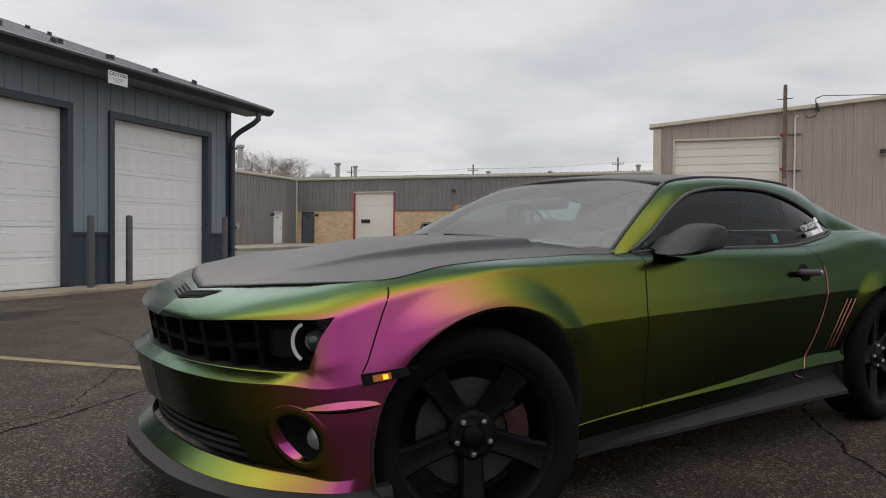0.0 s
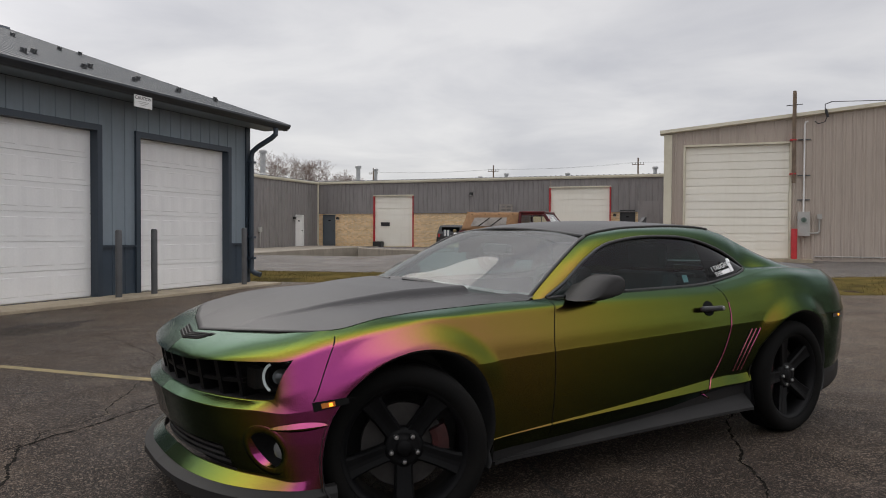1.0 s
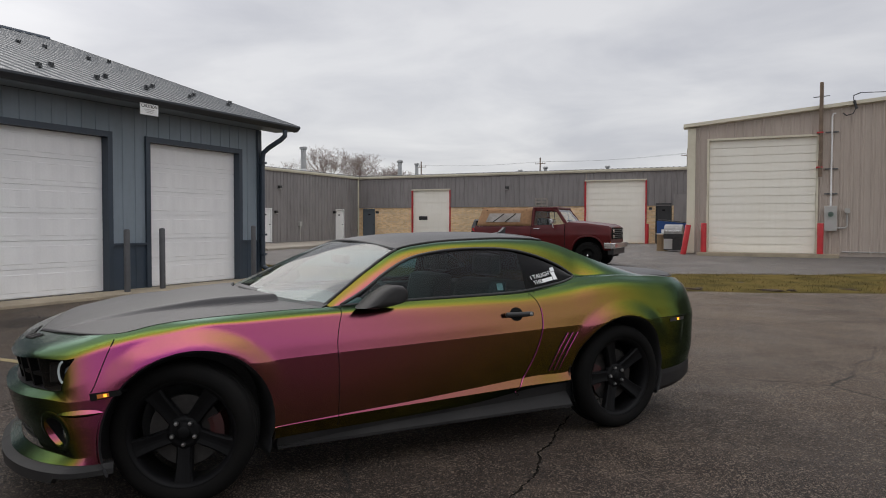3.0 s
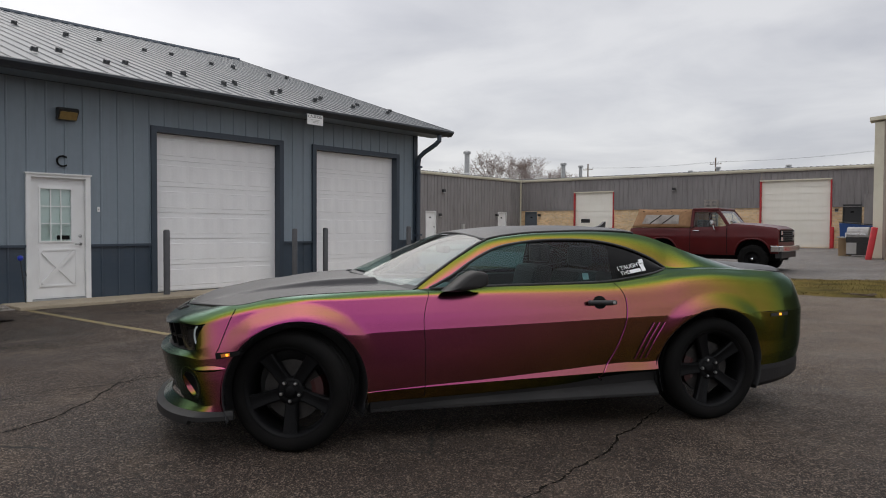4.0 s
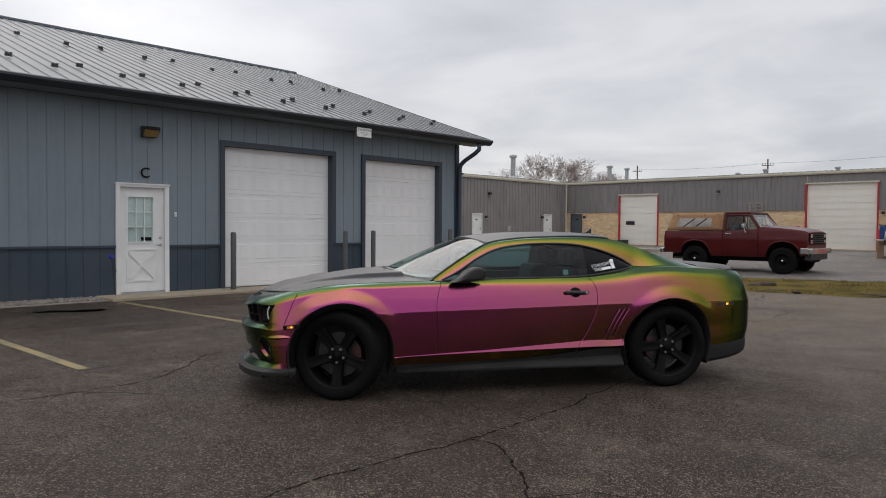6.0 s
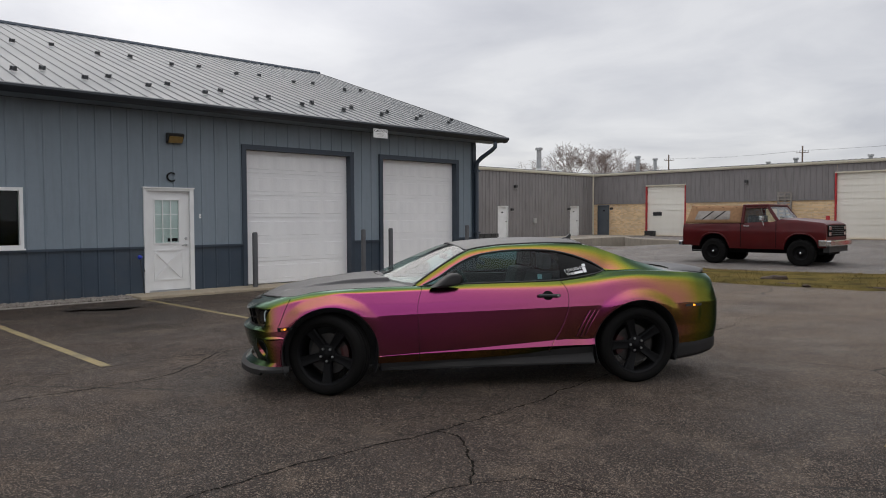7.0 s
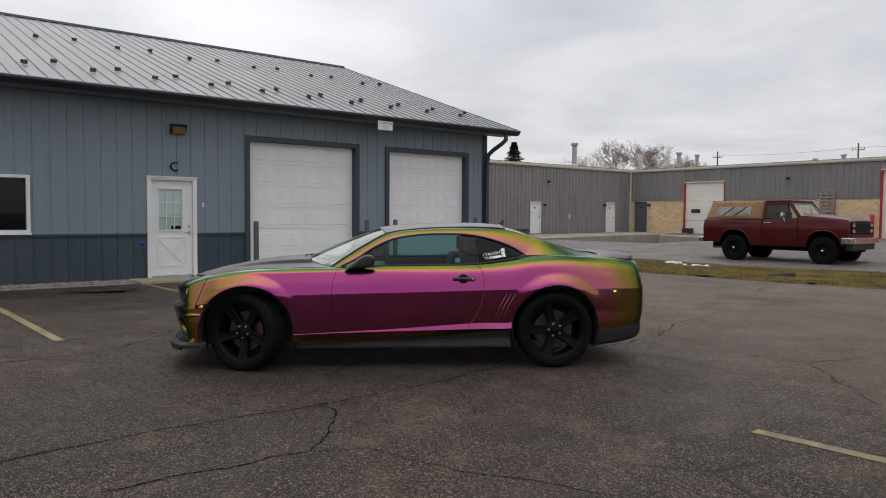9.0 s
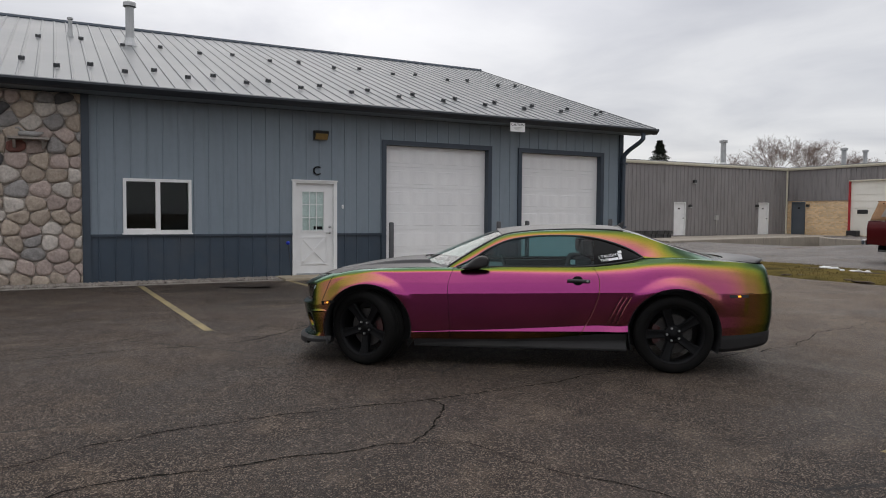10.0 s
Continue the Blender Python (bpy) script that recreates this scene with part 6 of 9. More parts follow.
def hood():
    bm = bmesh.new()
    n, m = 44, 168
    rows = [[bm.verts.new(hood_point(-1 + 2 * j / m, i / n)) for j in range(m + 1)] for i in range(n + 1)]
    # turned-down front edge
    rows.insert(0, [bm.verts.new(v.co + Vector((-0.004, 0, -0.022))) for v in rows[0]])
    for r0, r1 in zip(rows, rows[1:]):
        for j in range(m):
            bm.faces.new((r0[j], r0[j + 1], r1[j + 1], r1[j]))
    part("hood", bm, M["satin_black"], car, "satin black hood with a raised centre", smooth=True)
    # shadow gap round the hood
    bm = bmesh.new()
    line = [hood_point(t, 0.0) for t in [k / 20 - 1 for k in range(41)]]
    tube(bm, [p + Vector((0.002, 0, -0.004)) for p in line], 0.0022, 5)
    part("hood_gap", bm, M["letter"], car)
    # cowl below the windshield
    bm = bmesh.new()
    rows = []
    for s in (0, 1):
        rows.append([bm.verts.new((0.655 + 0.27 * (1 - t * t) + (0.05, -0.03)[s], t * 0.76, 0.915 + 0.062 * (1 - t * t) + (0.0, 0.03)[s])) for t in [k / 16 - 1 for k in range(33)]])
    for j in range(32):
        bm.faces.new((rows[0][j], rows[0][j + 1], rows[1][j + 1], rows[1][j]))
    part("cowl", bm, M["black"], car, "black cowl panel")


hood()


DECK = ((-1.74, 1.030), (-2.05, 1.018), (-2.22, 1.000), (-2.40, 0.975))


def deck():
    bm = bmesh.new()
    n, m = 14, 24
    rows = []
    for i in range(n + 1):
        s = i / n
        row = []
        for j in range(m + 1):
            t = -1 + 2 * j / m
            x = -1.74 + (-2.365 + 1.74 + 0.15 * abs(t) ** 3) * s
            e = belt(max(x, -2.22))
            half = e[1] - 0.05 * max(0, s - 0.75) * 4
            row.append(bm.verts.new((x, half * t, min(e[2], lerp_table(DECK, x)) + 0.020 * (1 - t * t) - 0.001)))
        rows.append(row)
    for r0, r1 in zip(rows, rows[1:]):
        for j in range(m):
            bm.faces.new((r0[j], r0[j + 1], r1[j + 1], r1[j]))
    part("trunk_lid", bm, M["paint"], car, smooth=True)
    # low spoiler lip
    bm = bmesh.new()
    prev = None
    for k in range(33):
        t = -1 + 2 * k / 32
        y = 0.63 * t
        back = -2.385 + 0.16 * abs(t) ** 3
        up = 0.018 * (1 - abs(t) ** 8)
        sec = [(back + dx, lerp_table(DECK, back + dx) + 0.020 * (1 - t * t) + dz * up / 0.018) for dx, dz in ((0.36, 0.001), (0.33, 0.012), (0.15, 0.030), (0.03, 0.036), (-0.01, 0.030), (0.02, -0.02))]
        cur = [bm.verts.new((x, y, z)) for x, z in sec]
        if prev:
            for a, b, c, d in zip(prev, prev[1:], cur[1:], cur):
                bm.faces.new((a, b, c, d))
        prev = cur
    part("rear_spoiler", bm, M["satin_black"], car, "satin black spoiler lip", smooth=True)


deck()


# ---- lower trim, lamps and openings ----
def ring_strip(name, us, sections, material, label="", smooth=False, close_ends=True):
    """A loft round the lower edge: sections(u) gives (out, z) offsets from the bottom lip."""
    bm = bmesh.new()
    rows = []
    for side, order in ((1, us), (-1, us[::-1])):
        for u in (order[1:] if side < 0 and us[0] == 0 else order):
            p = spline(LV0, min(u, 20.9999999))
            q = spline(LV0, min(u + 0.01, 20.9999999))
            d = Vector((q[0] - p[0], q[1] - p[1], 0))
            if d.length < 1e-6:
                d = Vector((0, 1, 0))
            d.normalize()
            nrm = Vector((d.y, -d.x, 0))
            if nrm.dot(Vector((p[0], p[1], 0))) < 0:
                nrm = -nrm
            rows.append([(p[0] + nrm.x * o, side * max(0.0, p[1] + nrm.y * o), z) for o, z in sections(u, p)])
        if us[0] != 0:
            bmr = [[bm.verts.new(c) for c in r] for r in rows]
            for r0, r1 in zip(bmr, bmr[1:]):
                for k in range(len(r0)):
                    bm.faces.new((r0[k], r0[(k + 1) % len(r0)], r1[(k + 1) % len(r0)], r1[k]))
            bm.faces.new(bmr[0])
            bm.faces.new(bmr[-1])
            part(name, bm, material, car, label, smooth)
            bm, rows = bmesh.new(), []
    if us[0] == 0:
        n = len(us)
        rows = rows[:n][::-1] + rows[n:][::-1]
        bmr = [[bm.verts.new(c) for c in r] for r in rows]
        for r0, r1 in zip(bmr, bmr[1:]):
            for k in range(len(r0)):
                bm.faces.new((r0[k], r0[(k + 1) % len(r0)], r1[(k + 1) % len(r0)], r1[k]))
        bm.faces.new(bmr[0])
        bm.faces.new(bmr[-1])
        part(name, bm, material, car, label, smooth)
    else:
        bm.free()


def splitter_section(u, p):
    w = min(1.0, max(0.0, (4.9 - u) / 1.2))
    out = 0.014 + 0.026 * w
    step = 0.022 if 0.9 < u < 3.4 else 0.0
    zt = p[2] + 0.004 + 0.02 * (u / 5) ** 2
    return [(-0.03, zt - 0.004), (0.002, zt - 0.006), (out, zt - 0.030), (out + 0.002, zt - 0.054 - step), (out - 0.02, zt - 0.062 - step), (-0.03, zt - 0.045)]


ring_strip("front_splitter", [k * 0.1 for k in range(0, 51)], splitter_section, M["skirt"], "dark grey front splitter lip")


def skirt_section(u, p):
    s = min(1.0, max(0.0, (u - 9) / (14 - 9)))
    out = 0.004 + 0.056 * s
    zt = 0.208 + 0.078 * s ** 0.8
    return [(-0.004, p[2] + 0.006), (-0.012, zt), (out, 0.212), (out, 0.196), (out - 0.03, 0.187), (-0.08, 0.2)]


ring_strip("side_skirt", [8.75 + k * 0.1 for k in range(0, 53)], skirt_section, M["skirt"], "dark grey side skirt")


def valance_section(u, p):
    s = min(1, max(0, (u - 17.1) / 2.4))
    zb = 0.19 + 0.085 * s
    return [(0.001, p[2] + 0.004), (0.004, p[2] - 0.03), (0.0, zb + 0.03), (-0.02, zb), (-0.1, zb + 0.01), (-0.1, p[2])]


ring_strip("rear_valance", [17.3 + k * 0.09 for k in range(0, 41)], valance_section, M["skirt"], "black rear valance")

# floor pan and inner box keep daylight out of the engine bay
bm = bmesh.new()
box(bm, -2.1, 2.0, -0.60, 0.60, 0.20, 0.30)
part("floor_pan", bm, M["black"], car)
bm = bmesh.new()
box(bm, 0.86, 1.80, -0.60, 0.60, 0.30, 0.78)
part("engine_bay", bm, M["black"], car)
part("trunk_box", boxed(-1.98, -1.0, -0.60, 0.60, 0.30, 0.72), M["black"], car)
for cx, cz, r in ARCH:
    for sd in (1, -1):
        bm = bmesh.new()
        prev = None
        for k in range(25):
            a = radians(-25 + 230 * k / 24)
            cur = [bm.verts.new((cx + (r + 0.01) * math.cos(a), sd * y, cz + (r + 0.01) * math.sin(a))) for y in (0.60, 0.885)]
            if prev:
                bm.faces.new((prev[0], prev[1], cur[1], cur[0]))
            prev = cur
        part("inner_fender", bm, M["black"], car)


def strip_on_side(name, pts, width, material, lift=0.0015, label="", sides=(1, -1), tilt=0.0):
    """A narrow strip that follows the flank through (x, z) points."""
    dense = []
    for (xa, za), (xb, zb) in zip(pts, pts[1:]):
        n = max(2, int(math.hypot(xb - xa, zb - za) / 0.025))
        dense += [(xa + (xb - xa) * k / n, za + (zb - za) * k / n) for k in range(n)]
    dense.append(pts[-1])
    for sd in sides:
        bm = bmesh.new()
        prev = None
        for i, (x, z) in enumerate(dense):
            a, b = dense[max(0, i - 1)], dense[min(len(dense) - 1, i + 1)]
            d = Vector((b[0] - a[0], b[1] - a[1])).normalized()
            w = width(i / (len(dense) - 1)) if callable(width) else width
            cur = []
            for s in (-0.5, 0.5):
                p, n = on_side(x - d.y * w * s, z + d.x * w * s)
                p = p + n * (lift + tilt * (0.5 - s))
                cur.append(bm.verts.new((p.x, sd * p.y, p.z)))
            if prev:
                bm.faces.new((prev[0], prev[1], cur[1], cur[0]))
            prev = cur
        part(name, bm, material, car, label, smooth=True)


def smooth_line(ctrl, n=6):
    pts = [(x, z, 0) for z, x in ctrl]
    return [spline(pts, k / n)[:2] for k in range((len(pts) - 1) * n)] + [pts[-1][:2]]


strip_on_side("door_gap", smooth_line(DOOR_FRONT[:-1] + ((.275, .613),)), 0.0035, M["letter"])
strip_on_side("door_gap", smooth_line(DOOR_REAR[:-1]), 0.0035, M["letter"])
strip_on_side("door_edge", [(x - 0.005, z) for x, z in smooth_line(DOOR_REAR[1:-1])], 0.004, M["paint"], 0.001, tilt=0.003)
strip_on_side("fender_gap", [(1.735, .838), (1.752, .812), (1.77, .775), (1.80, .70), (1.828, .625), (1.842, .60)], 0.004, M["letter"])
strip_on_side("bumper_gap", [(1.715, .612), (1.69, .607)], 0.005, M["letter"])
strip_on_side("bumper_gap", [(-1.79, .735), (-1.95, .737), (-2.13, .738)], 0.004, M["letter"])
for k in range(3):
    x0 = -.955 - 0.04 * k
    strip_on_side("side_gill", [(x0, .69), (x0 + 0.05, .60), (x0 + 0.085, .52), (x0 + 0.115, .44)], lambda t: 0.007 - 0.002 * t, M["letter"], 0.001, "dark side gill slot")
    strip_on_side("gill_lip", [(x0 - 0.012, .69), (x0 + 0.038, .60), (x0 + 0.073, .52), (x0 + 0.104, .44)], lambda t: 0.004, M["paint"], 0.0015, tilt=0.003)
# marker lamps
strip_on_side("marker_lamp", [(1.845, .578), (1.78, .588), (1.715, .60)], lambda t: 0.036 - 0.012 * t, M["letter"], 0.003, "smoked side marker lamp")
strip_on_side("marker_bulb", [(1.815, .582), (1.765, .59)], 0.019, M["amber_lens"], 0.005, "amber side marker lens")
strip_on_side("lit_bulb", [(1.788, .586), (1.774, .5885)], 0.013, M["bulb_glass"], 0.007, "lit amber bulb")
strip_on_side("marker_lamp", [(-1.91, .713), (-2.085, .716)], 0.024, M["black"], 0.003, "smoked rear side marker lamp")
strip_on_side("lit_bulb", [(-1.985, .7145), (-2.01, .7145)], 0.016, M["bulb_glass"], 0.006, "lit amber bulb")


def door_handle(side):
    bm = bmesh.new()
    p, n = on_side(-.565, .832)
    lathe(bm, [(0.001, 0.002), (0.038, 0.003), (0.052, 0.002)], n, p, 24, close=False)
    for v in bm.verts:
        v.co.x = p.x + (v.co.x - p.x) * 0.95
        v.co.z = p.z + (v.co.z - p.z) * 0.82
        v.co.y *= side
    cup = part("handle_cup", bm, M["letter"], car, "dark recessed handle cup", smooth=True)
    bm = bmesh.new()
    box(bm, -.675, -.468, p.y + 0.012, p.y + 0.04, .818, .848, bevel=0.012)
    for v in bm.verts:
        v.co.y *= side
        v.co.z += (v.co.x + .57) * 0.02
    h = part("door_handle", bm, M["black"], car, "satin black door handle", smooth=True)
    bm = bmesh.new()
    lathe(bm, [(0.011, 0), (0.011, 0.004), (0.0, 0.005)], Vector((0, side, 0)), Vector((-.650, side * (p.y + 0.040), .832)), 14, close=False)
    part("key_cylinder", bm, M["steel"], h, "bright key cylinder")


def mirror(side):
    """Wedge-shaped shell: pointed in front, squared off behind."""
    prof = ((.520, .928), (.470, .962), (.395, 1.022), (.350, 1.046), (.320, 1.053), (.272, 1.047), (.252, 1.030), (.247, .996), (.253, .966), (.285, .948), (.360, .932), (.440, .922))
    cx, cz = 0.33, 0.985
    secs = []
    bm = bmesh.new()
    for y, k, dx, dz in ((.785, .36, .05, -.012), (.825, .50, .045, -.010), (.85, .80, .02, -.006), (.875, .98, 0, 0), (.93, 1.0, 0, 0), (.985, .95, -.004, .002), (1.008, .84, -.010, .002), (1.018, .62, -.016, .002)):
        secs.append([bm.verts.new((cx + dx + (x - cx) * k, side * y, cz + dz + (z - cz) * k)) for x, z in prof])
    for r0, r1 in zip(secs, secs[1:]):
        for j in range(len(prof)):
            bm.faces.new((r0[j], r0[(j + 1) % len(prof)], r1[(j + 1) % len(prof)], r1[j]))
    bm.faces.new(secs[0])
    bm.faces.new(secs[-1])
    bm.normal_update()
    for e in bm.edges:
        if len(e.link_faces) == 2 and e.calc_face_angle(0) > 0.7:
            e.smooth = False
    mm = part("wing_mirror", bm, M["skirt"], car, "black wing mirror", smooth=True)
    bm = bmesh.new()
    lathe(bm, [(0.0, 0.0), (0.9, 0.0), (1.0, -0.02)], Vector((-1, 0, 0)), Vector(), 20, close=False)
    for v in bm.verts:
        v.co = Vector((0.246 + v.co.x * 0.02, side * (0.925 + v.co.y * 0.068), 0.998 + v.co.z * 0.04))
    part("mirror_glass", bm, M["chrome"], mm, smooth=True)


for sd in (1, -1):
    door_handle(sd)
    mirror(sd)


def wheel(x, y, side, steer, spin=0.0):
    """Five-spoke black wheel; axis along local y, outer face towards side."""
    w = new("wheel")
    w.parent = car
    w.matrix_local = pose(x, side * y, HUB_Z, 0, 0, steer)
    w["label"] = "matte black five-spoke wheel with a low tyre"
    ax = Vector((0, side, 0))
    o = Vector()
    bm = bmesh.new()
    R = TYRE_R
    lathe(bm, [(0.262, 0.095), (0.272, 0.118), (0.30, 0.128), (0.330, 0.122), (R - 0.006, 0.104), (R, 0.085), (R, 0.03), (R - 0.006, 0.027), (R - 0.006, 0.02), (R, 0.017), (R, -0.017), (R - 0.006, -0.02), (R - 0.006, -0.027), (R, -0.03), (R, -0.085), (R - 0.006, -0.104), (0.30, -0.128), (0.262, -0.10)], ax, o, 64, close=False)
    part("tyre", bm, M["tyre"], w, "low-profile black tyre", smooth=True)
    bm = bmesh.new()
    lathe(bm, [(0.252, -0.10), (0.245, 0.0), (0.238, 0.06), (0.248, 0.095), (0.262, 0.106), (0.270, 0.108), (0.270, 0.098)], ax, o, 64, close=False)
    rim = part("rim", bm, M["rim"], w, "matte black rim", smooth=True)
    bm = bmesh.new()
    for k in range(5):
        a = radians(126 + 72 * k + spin)
        c, s = math.cos(a), math.sin(a)
        secs = []
        for r, hw, out in ((0.045, 0.040, 0.060), (0.09, 0.037, 0.066), (0.15, 0.038, 0.074), (0.21, 0.043, 0.086), (0.25, 0.052, 0.094)):
            ring = []
            for q, (dw, dn) in enumerate(((-hw, -0.045), (-hw, -0.010), (-hw * 0.78, 0.0), (-hw * 0.2, -0.004), (hw * 0.2, -0.004), (hw * 0.78, 0.0), (hw, -0.010), (hw, -0.045))):
                ring.append(bm.verts.new((r * c - dw * s, side * (out + dn), r * s + dw * c)))
            secs.append(ring)
        for r0, r1 in zip(secs, secs[1:]):
            for j in range(8):
                bm.faces.new((r0[j], r0[(j + 1) % 8], r1[(j + 1) % 8], r1[j]))
        bm.faces.new(secs[0])
        bm.faces.new(secs[-1])
    part("spokes", bm, M["rim"], w, "five broad matte black spokes")
    bm = bmesh.new()
    lathe(bm, [(0.085, 0.03), (0.082, 0.062), (0.06, 0.066), (0.034, 0.060), (0.034, 0.070), (0.028, 0.074), (0.0, 0.075)], ax, o, 32, close=False)
    part("hub", bm, M["rim"], w, smooth=True)
    for k in range(5):
        a = radians(126 + 72 * k + spin)
        bm = bmesh.new()
        lathe(bm, [(0.0115, 0.05), (0.0115, 0.076), (0.009, 0.081), (0.0, 0.082)], ax, Vector((0.058 * math.cos(a), 0, 0.058 * math.sin(a))), 6, close=False)
        part("lug_nut", bm, M["steel"], w, "bright steel lug nut")
    bm = bmesh.new()
    lathe(bm, [(0.06, 0.0), (0.178, 0.0), (0.18, -0.004), (0.18, -0.028), (0.06, -0.03)], ax, Vector((0, side * 0.012, 0)), 48, close=False)
    part("brake_disc", bm, M["disc"], w, "dull steel brake disc")
    bm = bmesh.new()
    prev = None
    for k in range(9):
        a = radians(-28 + 56 * k / 8) + (math.pi if x > 0 else 0)
        cur = [bm.verts.new((r * math.cos(a), side * n, r * math.sin(a))) for r, n in ((0.125, -0.03), (0.125, 0.038), (0.15, 0.046), (0.195, 0.042), (0.205, -0.03))]
        if prev:
            for i in range(5):
                bm.faces.new((prev[i], prev[(i + 1) % 5], cur[(i + 1) % 5], cur[i]))
        else:
            bm.faces.new(cur)
        prev = cur
    bm.faces.new(prev)
    part("brake_caliper", bm, M["caliper"], w, "dark red brake caliper")


M["caliper"] = surface("dark_red_caliper", (0.045, 0.008, 0.008), (0.03, 0.007, 0.007), 20, 0.4, fine=0.1)
for sd in (1, -1):
    wheel(WHEEL_F, 0.795, sd, STEER)
    wheel(WHEEL_R, 0.815, sd, 0, 18)


# nose: grille, lamps, intake, scoop
def nose_patch(name, v0, v1, u0, u1, back, material, label="", n=28, m=6):
    bm = bmesh.new()
    rows = []
    for i in range(2 * n + 1):
        t = -1 + i / n
        u = abs(t) * u1
        sg = 1 if t >= 0 else -1
        a, b = spline(LV4, u), spline(LV5, u)
        row = []
        for j in range(m + 1):
            k = v0 + (v1 - v0) * j / m
            p = [p0 + (p1 - p0) * k for p0, p1 in zip(a, b)]
            inward = Vector((p[0] - 1.2, p[1] * 0.55, 0)).normalized() * back
            row.append(bm.verts.new((p[0] - inward.x, sg * (p[1] - inward.y), p[2])))
        rows.append(row)
    for r0, r1 in zip(rows, rows[1:]):
        for j in range(m):
            bm.faces.new((r0[j], r0[j + 1], r1[j + 1], r1[j]))
    return part(name, bm, material, car, label, smooth=True)


nose_patch("grille_back", -0.15, 1.15, 0, LAMP_U + 0.04, 0.11, M["letter"], "deep black grille recess")


def band_point(u, k, back):
    at = lamp_shear(abs(u), 4 + min(1.0, max(0.0, k)))
    a, b = spline(LV4, at), spline(LV5, at)
    p = [p0 + (p1 - p0) * k for p0, p1 in zip(a, b)]
    inward = Vector((p[0] - 1.2, p[1] * 0.55, 0)).normalized() * back
    return Vector((p[0] - inward.x, (1 if u >= 0 else -1) * (p[1] - inward.y), p[2]))


# closing walls above and below the recess
for k, nm in ((0.0, "lower_lip"), (1.0, "upper_lip")):
    bm = bmesh.new()
    prev = None
    for i in range(61):
        u = (LAMP_U + 0.01) * (i / 30 - 1)
        cur = [bm.verts.new(band_point(u, k, 0.0)), bm.verts.new(band_point(u, k, 0.12))]
        if prev:
            bm.faces.new((prev[0], prev[1], cur[1], cur[0]))
        prev = cur
    part(nm, bm, M["paint"] if k else M["black"], car)
for sd in (1, -1):
    bm = bmesh.new()
    q = [bm.verts.new(band_point(sd * (LAMP_U + 0.01), k, b)) for k, b in ((0, 0), (1, 0), (1, 0.12), (0, 0.12))]
    bm.faces.new(q)
    part("lamp_bezel", bm, M["black"], car)
# egg-crate bars
for k in (0.45,):
    bm = bmesh.new()
    prev = None
    for i in range(41):
        u = -2.3 + 4.6 * i / 40
        cur = [bm.verts.new(band_point(u, k + dk, b)) for dk, b in ((-0.06, 0.02), (0.06, 0.02), (0.05, 0.10), (-0.05, 0.10))]
        if prev:
            for j in range(4):
                bm.faces.new((prev[j], prev[(j + 1) % 4], cur[(j + 1) % 4], cur[j]))
        prev = cur
    part("grille_bar", bm, M["rim"], car, "black horizontal grille bar")
for i in range(9):
    u = -2.2 + 4.4 * i / 8
    bm = bmesh.new()
    q0 = [bm.verts.new(band_point(u + du, 0.02, b)) for du, b in ((-0.05, 0.015), (0.05, 0.015), (0.04, 0.10), (-0.04, 0.10))]
    q1 = [bm.verts.new(band_point(u + du, 0.98, b)) for du, b in ((-0.05, 0.015), (0.05, 0.015), (0.04, 0.10), (-0.04, 0.10))]
    for j in range(4):
        bm.faces.new((q0[j], q0[(j + 1) % 4], q1[(j + 1) % 4], q1[j]))
    part("grille_upright", bm, M["rim"], car, "black upright grille bar")


def headlamp(side):
    c = band_point(side * 3.42, 0.52, 0.06)
    look_out = Vector((0.86, side * 0.5, 0)).normalized()
    bm = bmesh.new()
    lathe(bm, [(0.062, -0.03), (0.062, 0.0), (0.058, 0.012), (0.045, 0.0), (0.04, -0.02), (0.0, -0.025)], look_out, c, 32, close=False)
    h = part("headlamp", bm, M["letter"], car, "smoked headlamp with a pale light ring", smooth=True)
    bm = bmesh.new()
    lathe(bm, [(0.033, -0.018), (0.030, 0.0), (0.02, 0.012), (0.0, 0.017)], look_out, c, 24, close=False)
    part("projector_lens", bm, M["lamp_lens"], h, smooth=True)
    # ring, open at the top
    bm = bmesh.new()
    up = Vector((0, 0, 1))
    rt = look_out.cross(up).normalized()
    pts = [c + look_out * 0.018 + 0.058 * (math.cos(a) * rt + math.sin(a) * up) for a in [radians(62 - 124 * k / 20) if side > 0 else radians(118 + 124 * k / 20) for k in range(21)]]
    tube(bm, pts, 0.0055, 6)
    part("light_ring", bm, M["ring_white"], h, "pale light ring")
    bm = bmesh.new()
    prev = None
    for i in range(17):
        u = side * (2.45 + (LAMP_U - 0.01 - 2.45) * i / 16)
        cur = [bm.verts.new(band_point(u, k, -0.002)) for k in (0.01, 0.25, 0.5, 0.75, 0.99)]
        if prev:
            for j in range(4):
                bm.faces.new((prev[j], prev[j + 1], cur[j + 1], cur[j]))
        prev = cur
    part("lens_cover", bm, M["smoked"], h, "smoked lens cover", smooth=True)
    # inner signal cell
    p = band_point(side * 2.55, 0.5, 0.05)
    bm = bmesh.new()
    box(bm, p.x - 0.02, p.x + 0.02, p.y - 0.045, p.y + 0.045, p.z - 0.035, p.z + 0.045)
    part("signal_cell", bm, M["disc"], h)


M["lamp_lens"] = surface("lamp_lens", (0.30, 0.32, 0.34), (0.35, 0.36, 0.38), 20, 0.06, metal=0.6, fine=0.02)
M["ring_white"] = lamp_glow("pale_light_ring", (0.85, 0.95, 0.97), 0.32)
M["smoked"] = glass("smoked_lens", (0.50, 0.50, 0.50), ior=1.25)
for sd in (1, -1):
    headlamp(sd)


